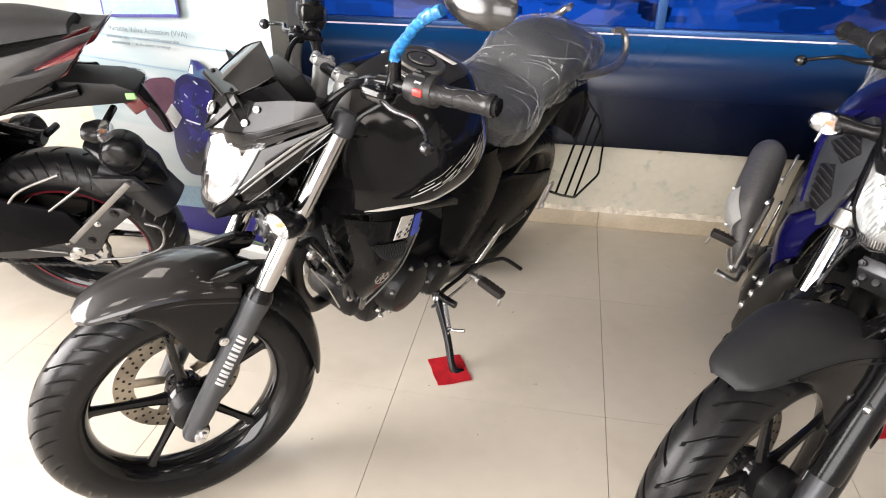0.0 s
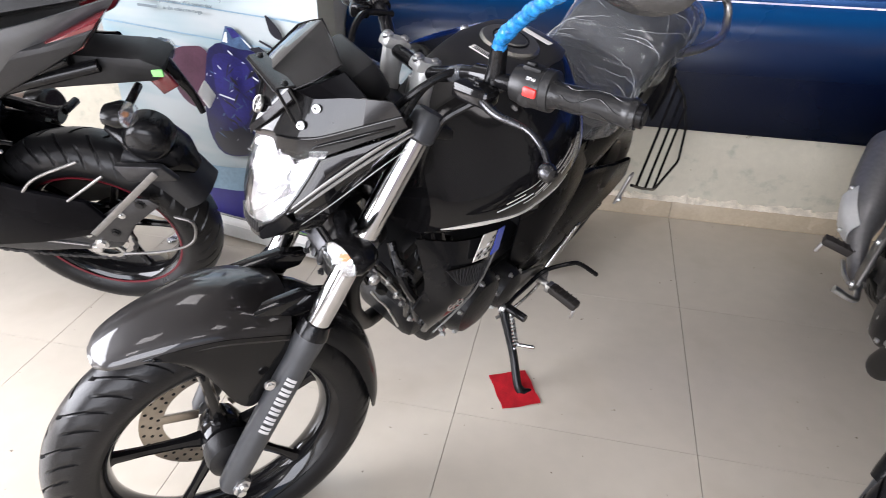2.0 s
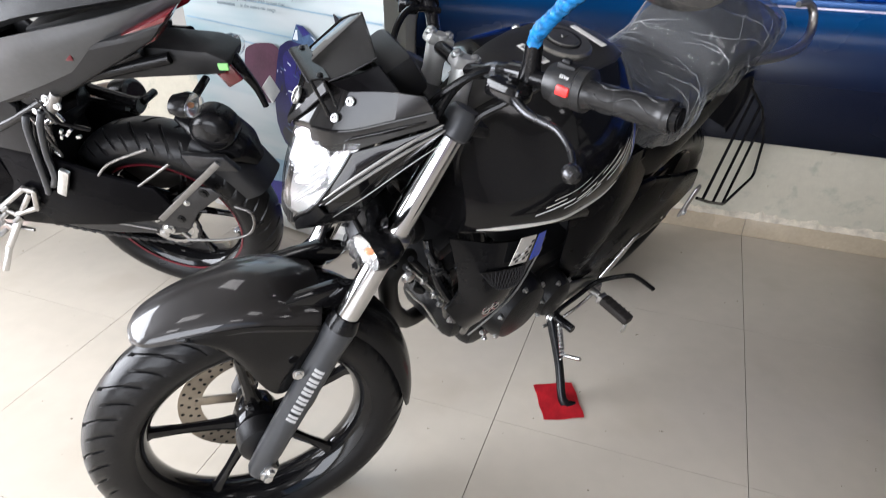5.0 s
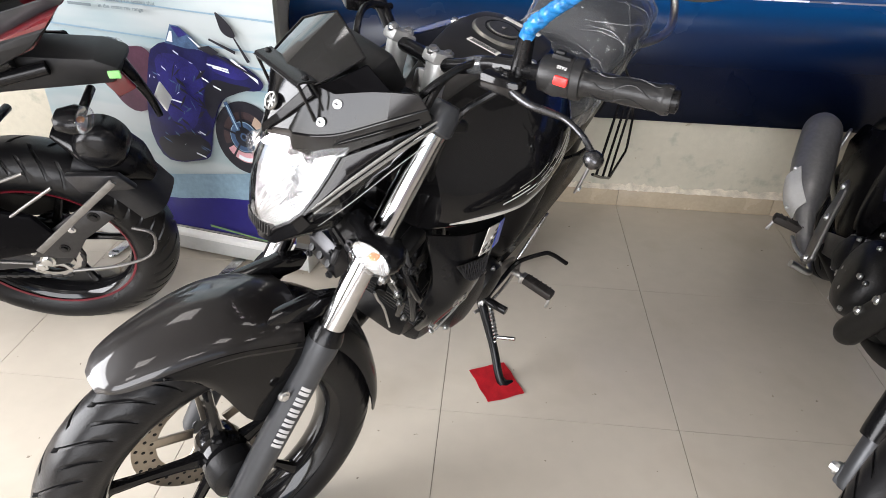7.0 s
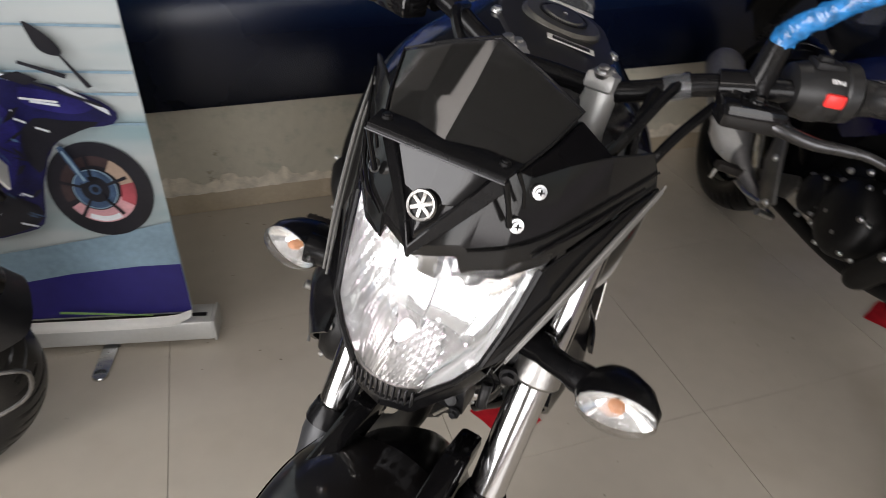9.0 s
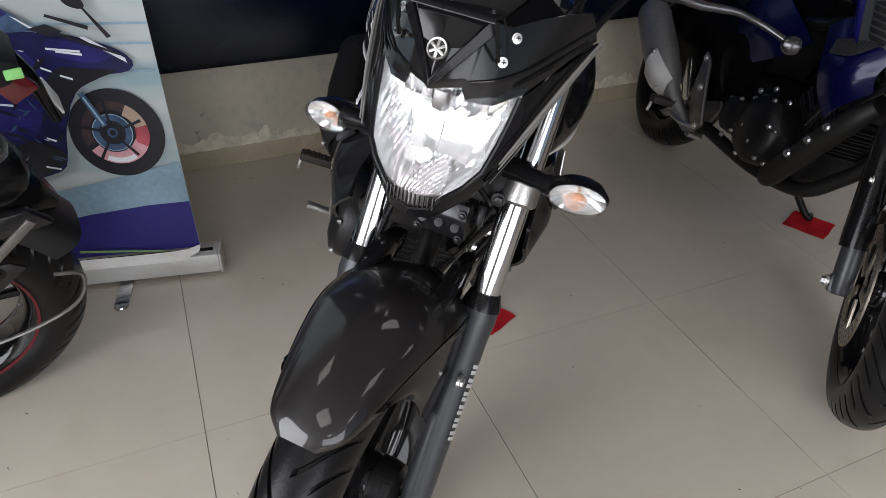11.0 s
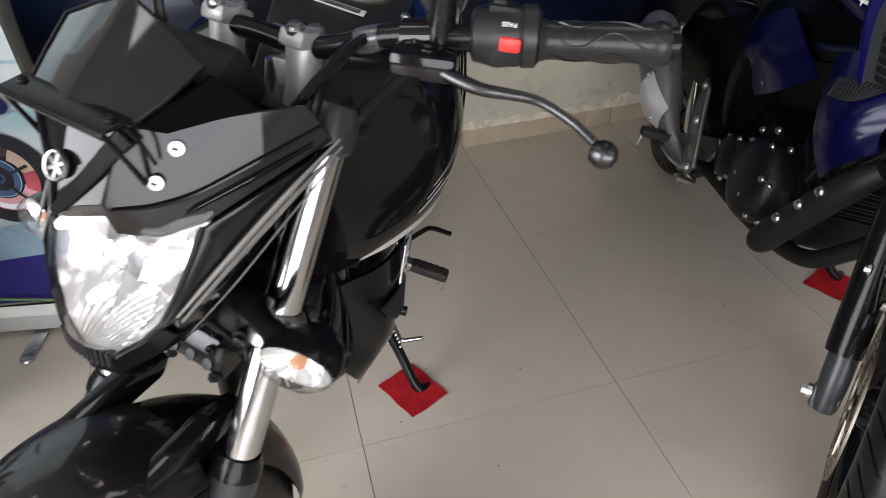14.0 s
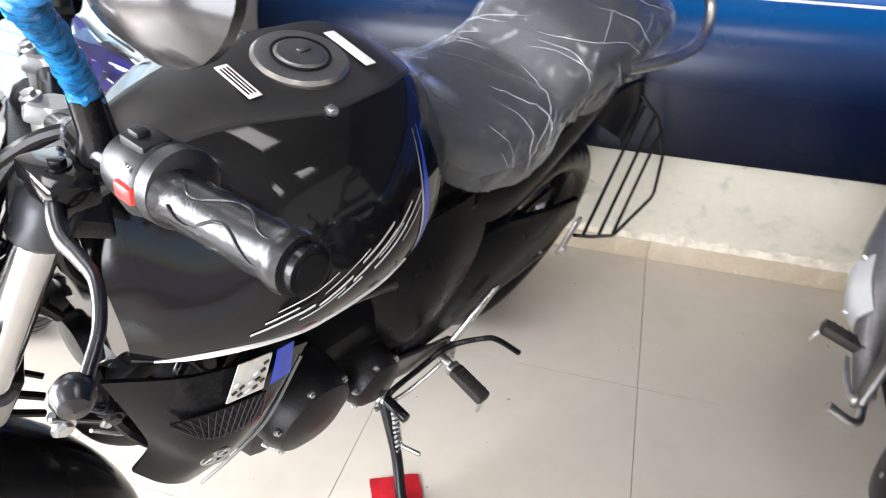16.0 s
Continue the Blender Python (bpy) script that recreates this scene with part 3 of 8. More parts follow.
def tyre_mesh(c, R, w, rb, pitches=22, slant=0.27, sub=13):
    """A tyre with slanted narrow grooves cut into both shoulders."""
    h, k = R - rb, w / 2
    half_ = [(R, 0), (R - 0.02 * h, 0.25 * k), (R - 0.09 * h, 0.52 * k), (R - 0.24 * h, 0.78 * k), (R - 0.46 * h, 0.96 * k), (R - 0.68 * h, 1.0 * k), (R - 0.86 * h, 0.92 * k), (R - h, 0.78 * k)]
    fine = spline(half_, 19)
    prof = [(r, -y) for r, y in fine[:0:-1]] + [(r, y) for r, y in fine]
    steps = (0.0, 0.024, 0.096, 0.120, 0.23, 0.36, 0.44, 0.48, 0.504, 0.576, 0.600, 0.74, 0.88)
    n = pitches * sub
    g = np.zeros((n, len(prof), 3))
    for i in range(n):
        for j, (r, y) in enumerate(prof):
            q = abs(y) / k
            th = 2 * math.pi * (i // sub + steps[i % sub]) / pitches + slant * q**1.3
            s, hit = i % sub, 0.0
            if r > R - 0.62 * h:
                long_, short = (s in (1, 2)), (s in (8, 9))
                if y < 0:
                    long_, short = short, long_
                if (long_ and 0.08 < q < 0.93) or (short and 0.55 < q < 0.97):
                    hit = 0.0050
            if 0.70 * h < R - r < 0.76 * h:
                hit = -0.0010
            g[i, j] = (c[0] + (r - hit) * math.cos(th), c[1] + y, c[2] + (r - hit) * math.sin(th))
    return grid_mesh(g, wrap_u=True)


def rim_mesh(c, rb, w):
    k = 0.42 * w
    loop = [(rb + 0.009, -k), (rb + 0.009, k), (rb + 0.002, k + 0.004), (rb - 0.008, k - 0.002), (rb - 0.018, k - 0.014), (rb - 0.024, k - 0.03),
            (rb - 0.024, -k + 0.03), (rb - 0.018, -k + 0.014), (rb - 0.008, -k + 0.002), (rb + 0.002, -k - 0.004)]
    return lathe(loop, c, 96, closed=True)


def hub_mesh(c, hub=0.036):
    return lathe([(0.004, 0.058), (hub * 0.7, 0.056), (hub, 0.045), (hub * 1.25, 0.02), (hub * 1.25, -0.02), (hub, -0.045), (hub * 0.7, -0.056), (0.004, -0.058)], c, 32)


def spokes_of(c, rb, rim, S, m, spokes=5, first=0.0, hub=0.036):
    """The hub and the cast spokes of a wheel, each a piece of its own."""
    part("hub", moved(hub_mesh(c, hub), S), m, rim)
    for i in range(spokes):
        a = radians(first + 360 * i / spokes)
        s = tube([(hub * 0.8, 0, 0), (0.07, 0, 0), (0.14, 0, 0), (rb - 0.03, 0, 0), (rb - 0.012, 0, 0)], [0.018, 0.0115, 0.0095, 0.0115, 0.022], 8)
        s.transform(Matrix.Diagonal((1, 0.95, 1.0, 1)))
        s.transform(Matrix.Translation(c) @ Matrix.Rotation(-a, 4, "Y"))
        part("spoke", moved(s, S), m, rim)


def disc_mesh(c, y, r0, r1, first=10):
    bms = [lathe([(r0, y - 0.002), (r1, y - 0.002), (r1, y + 0.002), (r0, y + 0.002)], c, 72, closed=True)]
    for i in range(5):
        a = radians(first + 72 * i)
        s = block(((r0 + 0.035) / 2 + 0.004, y, 0), (r0 - 0.02, 0.005, 0.022), 0.001)
        s.transform(Matrix.Translation(c) @ Matrix.Rotation(-a, 4, "Y"))
        bms.append(s)
    return join(*bms)


# Black pegs imitate the dark inside the disc's drilled holes.
def disc_hole_pegs(c, y, r0, r1, rows=3, n=30):
    bms = []
    for k in range(rows):
        r = r0 + (r1 - r0) * (k + 0.5) / rows
        for i in range(n):
            a = 2 * math.pi * (i + 0.33 * k) / n
            p = Vector(c) + Vector((r * math.cos(a), y, r * math.sin(a)))
            bms.append(rod(p - Vector((0, 0.0026, 0)), p + Vector((0, 0.0026, 0)), 0.0037, 6))
    return join(*bms)


def front_wheel(root, S, first=9.0, rim_mat=None, stripe=None):
    c = (1.332, 0, 0.298)
    rim = part("front_wheel", moved(rim_mesh(c, 0.220, 0.09), S), rim_mat or GLOSS_BLACK, root, "black five-spoke cast wheel")
    spokes_of(c, 0.220, rim, S, rim_mat or GLOSS_BLACK, 5, first)
    part("tyre", moved(tyre_mesh(c, 0.304, 0.106, 0.219), S), RUBBER, rim, "new black rubber tyre with slanted grooves")
    disc = part("brake_disc", moved(disc_mesh(c, -0.062, 0.098, 0.141), S), DISC_STEEL, rim, "drilled steel brake disc")
    disc.name = "brake_disc"
    part("dark_hole_pegs", moved(disc_hole_pegs(c, -0.062, 0.100, 0.140), S), ENGINE_BLACK, rim, angle=30)
    part("hub_cover", moved(lathe([(0.004, 0.075), (0.03, 0.074), (0.044, 0.066), (0.047, 0.05), (0.047, 0.03)], c, 28), S), ENGINE_BLACK, rim)
    part("axle_nut", moved(join(rod((c[0], 0.09, c[2]), (c[0], 0.135, c[2]), 0.007), rod((c[0], 0.118, c[2]), (c[0], 0.128, c[2]), 0.013, 6)), S), STEEL, rim, "bright steel axle nut")
    part("valve", moved(rod((c[0] - 0.15, 0.012, c[2] + 0.11), (c[0] - 0.115, 0.02, c[2] + 0.085), 0.004), S), SATIN_BLACK, rim)
    if stripe:
        part("rim_stripe", moved(lathe([(0.214, 0.041), (0.2175, 0.0425), (0.2175, 0.0445), (0.2135, 0.043)], c, 96, closed=True), S), stripe, rim)
    return rim


def leg_x(z):
    return 1.342 - (z - 0.296) * math.tan(RAKE)


def forks(root, S, slider_mat=None):
    for s in (1, -1):
        y = 0.100 * s
        tube_ = part("fork_tube", moved(rod((leg_x(0.56), y, 0.56), (leg_x(0.974), y, 0.974), 0.0205, 24), S), CHROME, root, "chrome fork tube")
        lo = tube([(leg_x(z), y, z) for z in (0.272, 0.282, 0.33, 0.40, 0.56, 0.585, 0.605)], [0.016, 0.021, 0.0235, 0.0240, 0.0255, 0.028, 0.0265], 24)
        lug = rod((1.338, y - 0.02 * s, 0.294), (1.338, y + 0.016 * s, 0.294), 0.019, 18)
        slider = part("fork_slider", moved(join(lo, lug), S), slider_mat or SLIDER, root, "grey painted fork slider")
        part("dust_seal", moved(tube([(leg_x(z), y, z) for z in (0.600, 0.608, 0.622)], [0.029, 0.028, 0.023], 20), S), SATIN_BLACK, slider)
        bars = []
        for i in range(6):
            shape = ((0.0, 0.0056, -20, 20), (0.0082, 0.0138, -20, 20))
            for u0, u1, a0, a1 in shape:
                g = []
                for z in np.linspace(0.412 + 0.0195 * i + u0, 0.412 + 0.0195 * i + u1, 3):
                    g.append([(leg_x(z) + 0.0256 * math.sin(radians(a)) * math.cos(RAKE), y + s * 0.0256 * math.cos(radians(a)), z + 0.0256 * math.sin(radians(a)) * math.sin(RAKE) + 0.00012 * (a - a0)) for a in np.linspace(a0 + 14, a1 + 14, 7)])
                bars.append(grid_mesh(np.array(g)))
        for b in bars:
            part("mark_bar", moved(b, S), GREY_DECAL, slider)
        part("fork_bolt", moved(bolt((leg_x(0.535) + 0.045, y + 0.012 * s, 0.52), (0, s, 0), 0.0065, 0.007), S), STEEL, slider)
        part("clamp_collar", moved(tube([(leg_x(z), y, z) for z in (0.742, 0.746, 0.775, 0.779)], [0.023, 0.0275, 0.0275, 0.023], 24), S), ALLOY, root, "cast alloy lower fork clamp")
        part("fork_cap", moved(tube([(leg_x(z), y, z) for z in (0.934, 0.938, 0.968, 0.976)], [0.022, 0.0255, 0.0255, 0.020], 24), S), SLIDER, root, "dark grey upper fork clamp")
    lowc = slab([(1.15, 0.735), (1.105, 0.735), (1.085, 0.775), (1.135, 0.785)], -0.105, 0.105, 0.006)
    part("lower_yoke", moved(lowc, S), ENGINE_BLACK, root)
    # the clutter under the lamp: guide plate, hoses, wiring and screws
    gp = part("guide_plate", moved(slab([(1.150, 0.722), (1.128, 0.715), (1.120, 0.668), (1.150, 0.660), (1.158, 0.700)], -0.040, 0.040, 0.002), S), DARK_METAL, root, "dark steel cable guide plate")
    # black pegs stand for the dark of the plate's holes
    for y in (-0.026, 0.0, 0.026):
        part("plate_hole_peg", moved(rod((1.160, y, 0.686), (1.156, y, 0.684), 0.007, 12), S), ENGINE_BLACK, gp)
    for y, z in ((-0.034, 0.71), (0.034, 0.71), (0.033, 0.668), (-0.033, 0.668)):
        part("plate_bolt", moved(bolt((1.158, y, z), (1, 0, 0), 0.0045, 0.006), S), DARK_METAL, gp)
    part("brake_hose", moved(tube([(1.10, -0.03, 0.82), (1.165, -0.055, 0.745), (1.185, -0.078, 0.66), (1.20, -0.082, 0.58), (1.26, -0.088, 0.47), (1.31, -0.082, 0.40)], 0.0055, 8, 30), S), SATIN_BLACK, root, "black front brake hose")
    for y, r_ in ((0.02, 0.005), (-0.012, 0.004), (0.045, 0.0045)):
        part("wire", moved(tube([(1.17, y, 0.775), (1.150, y * 1.5, 0.735), (1.13, y * 1.2, 0.69), (1.09, y, 0.66)], r_, 7, 14), S), SATIN_BLACK, root)
    for k in (1, -1):
        part("yoke_bolt", moved(bolt((1.152, 0.078 * k, 0.752), (1, 0.2 * k, 0), 0.007, 0.010), S), DARK_METAL, root)
        part("hose_clip", moved(rod((1.165, 0.062 * k, 0.74), (1.175, 0.064 * k, 0.715), 0.006, 10), S), ENGINE_BLACK, root)
    topc = slab([(1.065, 0.945), (0.985, 0.925), (0.985, 0.945), (1.06, 0.968)], -0.11, 0.11, 0.006)
    part("top_yoke", moved(topc, S), ENGINE_BLACK, root)


FENDER = [(57, .340, .026, .008), (61, .349, .050, .020), (69, .356, .066, .036), (80, .362, .080, .046), (90, .368, .091, .052), (100, .369, .097, .056), (109, .367, .096, .054)]
FLAP = [(100, .369, .073, .052), (116, .364, .072, .054), (132, .354, .070, .056), (146, .342, .068, .052), (160, .332, .066, .046), (172, .326, .062, .036), (181, .322, .050, .020)]


def fender_rows(sel, lift=0.0, shrink=1.0):
    rows = []
    for a, R, w, d in sel:
        a = radians(a)
        row = []
        for f, drop in ((0, 0), (0.35, 0.10), (0.7, 0.32), (0.93, 0.66), (1.0, 1.0)):
            r = R + lift - d * drop * shrink
            row.append((1.338 + r * math.cos(a), w * f * shrink, 0.296 + r * math.sin(a)))
        rows.append(row)
    return both(rows)


def front_fender(root, S, top_mat):
    f = part("front_fender", moved(panel(fender_rows(FENDER), 34, 30, 0.003), S), top_mat, root, "glossy dark front mudguard", 30)
    part("rear_flap", moved(panel(fender_rows(FLAP, -0.004, 0.985), 24, 18, 0.003), S), SATIN_BLACK, f, "satin black rear flap")
    top_ = [(1.338 + (R - d * 0.80) * math.cos(radians(a)), w * 0.99, 0.296 + (R - d * 0.80) * math.sin(radians(a))) for a, R, w, d in FENDER[2:]]
    low_ = [(1.430, 0.070, 0.600), (1.372, 0.080, 0.553), (1.322, 0.087, 0.468), (1.288, 0.088, 0.460), (1.250, 0.088, 0.520)]
    mid_ = [tuple((np.array(p) + np.array(q)) / 2 + (0, 0.004, 0)) for p, q in zip(top_, low_)]
    for b in lr(lambda: panel([top_, mid_, low_], 14, 22, 0.004)):
        part("side_skirt", moved(b, S), SKIRT_BLACK, f, "glossy black side skirt")
    for b in lr(lambda: join(slab([(1.30, 0.640), (1.275, 0.610), (1.165, 0.625), (1.15, 0.650), (1.20, 0.660)], 0.045, 0.073, 0.006))):
        part("fork_brace", moved(b, S), GLOSS_BLACK, f)
    for b in lr(lambda: rod((1.30, 0.07, 0.48), (1.30, 0.087, 0.482), 0.012, 16)):
        part("boss", moved(b, S), STEEL, f)


def indicator(root, S, side):
    """A pod on a rubber stalk with a clear lens and an amber bulb behind."""
    o = Vector((1.183, 0.184, 0.812) if side > 0 else (1.168, -0.182, 0.802))
    prof = [(0.0, -0.05), (0.012, -0.045), (0.022, -0.025), (0.026, 0.0), (0.024, 0.014)]
    body = lathe(prof, (0, 0, 0), 24, "x")
    body.transform(Matrix.Translation(o) @ Matrix.Rotation(radians(10 * side), 4, "Z") @ Matrix.Diagonal((0.86, 1.52, 0.82, 1)))
    stalk = tube([(1.145, 0.078 * side, 0.800), (1.150, 0.105 * side, 0.802), (1.158, 0.112 * side, 0.803), (1.166, 0.135 * side, 0.805), (1.168, 0.142 * side, 0.806), (1.174, 0.165 * side, 0.808)], [0.016, 0.016, 0.013, 0.013, 0.0155, 0.017], 14)
    ind = part("indicator", moved(join(body, stalk), S), SATIN_BLACK, root, "black turn signal with clear lens")
    lens = lathe([(0.0245, 0.012), (0.024, 0.020), (0.019, 0.029), (0.010, 0.034), (0.001, 0.035)], (0, 0, 0), 24, "x")
    refl = lathe([(0.0235, 0.014), (0.016, 0.004), (0.008, -0.004), (0.001, -0.006)], (0, 0, 0), 24, "x")
    bulb = lathe([(0.0005, 0.016), (0.0035, 0.014), (0.0055, 0.008), (0.0045, 0.0), (0.001, -0.004)], (0, 0, 0), 14, "x")
    m = S @ Matrix.Translation(o) @ Matrix.Rotation(radians(10 * side), 4, "Z") @ Matrix.Diagonal((0.86, 1.52, 0.82, 1))
    part("lens", moved(lens, m), CLEAR_RIBBED, ind, "clear lens")
    part("reflector", moved(refl, m), LAMP_CHROME, ind)
    part("bulb", moved(bulb, m), AMBER, ind, "amber bulb")


LENS = [(0.926, 1.236, 0.094, 1.178), (0.912, 1.243, 0.0915, 1.187), (0.885, 1.254, 0.088, 1.199), (0.855, 1.262, 0.083, 1.214), (0.824, 1.267, 0.0755, 1.231), (0.802, 1.268, 0.060, 1.242),
        (0.782, 1.266, 0.038, 1.253), (0.764, 1.261, 0.023, 1.256)]


LAMP_SHIFT = Matrix.Translation((0, -0.010, 0))


def lens_rows(back=0.0, widen=1.0, dz=0.0):
    rows = []
    for z, xc, w, xs in LENS:
        rows.append([(xc + (xs - xc) * f**1.7 - back, (w + 0.004) * f * widen, z + dz) for f in (0, 0.3, 0.6, 0.85, 1.0)])
    return both(rows)


def bowl(back, widen, depth, nu, nv):
    g = smooth_grid(lens_rows(back, widen), nu, nv)
    for i in range(nu):
        for j in range(nv):
            u, v = 2 * i / (nu - 1) - 1, 2 * j / (nv - 1) - 1
            g[i, j, 0] -= depth * max(0, 1 - u * u) * max(0, 1 - v * v)
    return g


def headlight(root, S, lit=True):
    S = S @ LAMP_SHIFT
    lamp = part("headlight", moved(grid_mesh(bowl(0.010, 1.03, 0.125, 22, 22)), S), SATIN_BLACK, root, "large clear-lensed headlight in a black shell")
    part("lens", moved(panel(lens_rows(), 30, 30, 0.0025), S), CLEAR_LENS, lamp, "clear moulded lens")
    # the reflector: a bowl behind the lens, cut into flutes and facets
    nu, nv = 60, 81
    g = bowl(0.006, 0.985, 0.085, nu, nv)

    def is_fluted(u, v):
        return v < -0.52 + 0.25 * u or u > 0.30 + 0.9 * abs(v - 0.15)

    for i in range(nu):
        for j in range(nv):
            u, v = 2 * i / (nu - 1) - 1, 2 * j / (nv - 1) - 1
            fade = 1 - max(abs(u), abs(v)) ** 6
            if v < -0.52 + 0.25 * u:
                g[i, j, 0] += 0.0030 * abs((2 * i + 2 * j) % 12 - 5) / 5 * fade
            elif u > 0.30 + 0.9 * abs(v - 0.15):
                g[i, j, 0] += 0.0026 * abs((3 * i + 2 * j) % 10 - 4) / 4 * fade
            elif u < -0.25 and -0.45 < v < 0.30:
                g[i, j, 0] += 0.0030 * ((i // 5 + j // 7) % 2) * fade
            else:
                a, b = math.sin(12.9 * (i // 20) + 7.2 * (j // 20)), math.sin(39.3 * (i // 20) + 11.1 * (j // 20) + 1.0)
                g[i, j, 0] += 0.0005 * (a * (i % 20 - 9.5) + b * (j % 20 - 9.5)) * fade
    plain, fluted = grid_mesh(g), grid_mesh(g)
    for bm, keep in ((plain, False), (fluted, True)):
        bm.faces.ensure_lookup_table()
        drop = []
        for k, f in enumerate(bm.faces):
            u, v = 2 * (k // (nv - 1)) / (nu - 1) - 1, 2 * (k % (nv - 1)) / (nv - 1) - 1
            f.smooth = False
            if is_fluted(u, v) != keep:
                drop.append(f)
        bmesh.ops.delete(bm, geom=drop, context="FACES")
    part("reflector", moved(fluted, S), REFLECTOR, lamp, "bright fluted reflector", 4)
    part("reflector_bowl", moved(plain, S), LAMP_CHROME, lamp, "faceted chrome reflector bowl", 4)
    cup = lathe([(0.019, 0.006), (0.021, 0.008), (0.022, 0.004), (0.016, -0.012), (0.004, -0.020)], (1.196, 0.032, 0.896), 28, "x")
    part("reflector_cup", moved(cup, S), CHROME, lamp, "round chrome reflector cup")
    # the bulbs are given a glow that whitens the reflector from inside
    for y, z, r in ((0.034, 0.885, 0.011), (-0.034, 0.885, 0.011), (0.0, 0.822, 0.012)):
        part("bulb", moved(lathe([(0.001, 0.012), (r * 0.4, 0.010), (r * 0.6, 0.002), (r * 0.6, -0.01)], (1.228 if z > 0.86 else 1.236, y, z), 20, "x"), S), BULB_GLOW if lit else CHROME, lamp, "small bulb with an added glow" if lit else "")
    part("bulb_shield", moved(join(block((1.214, 0.004, 0.893), (0.016, 0.020, 0.026), 0.003), block((1.212, -0.014, 0.897), (0.012, 0.014, 0.014), 0.002), rod((1.196, 0.004, 0.893), (1.212, 0.004, 0.893), 0.008, 12)), S), STEEL_GREY, lamp, "small grey bulb shield")
    part("position_lamp", moved(panel(both([[(1.2665, 0, 0.784), (1.264, 0.02, 0.785), (1.254, 0.038, 0.787)], [(1.2645, 0, 0.766), (1.262, 0.012, 0.766), (1.257, 0.024, 0.767)]]), 8, 12, 0.002), S),
         ALLOY, lamp, "small ribbed position lamp")
    ribs = [block((1.2665 - 5.0 * y * y, y, 0.775), (0.004, 0.0022, 0.018), 0.0006) for y in np.linspace(-0.032, 0.032, 12)]
    tagged(part("lamp_ribs", moved(join(*ribs), S), DARK_METAL, lamp), kind="stuff")
    edge = np.array([(xs + 0.001, w + 0.002, z) for z, xc, w, xs in LENS[1:]] + [(1.260, 0.0, 0.758)])
    edge = np.concatenate([np.linspace(edge[i], edge[i + 1], 4, endpoint=False) for i in range(len(edge) - 1)] + [edge[-1:]])
    ring = np.concatenate([edge, (edge * (1, -1, 1))[-2::-1]])
    part("bezel", moved(tube(ring, 0.0036, 8), S), SATIN_BLACK, lamp)
    return lamp


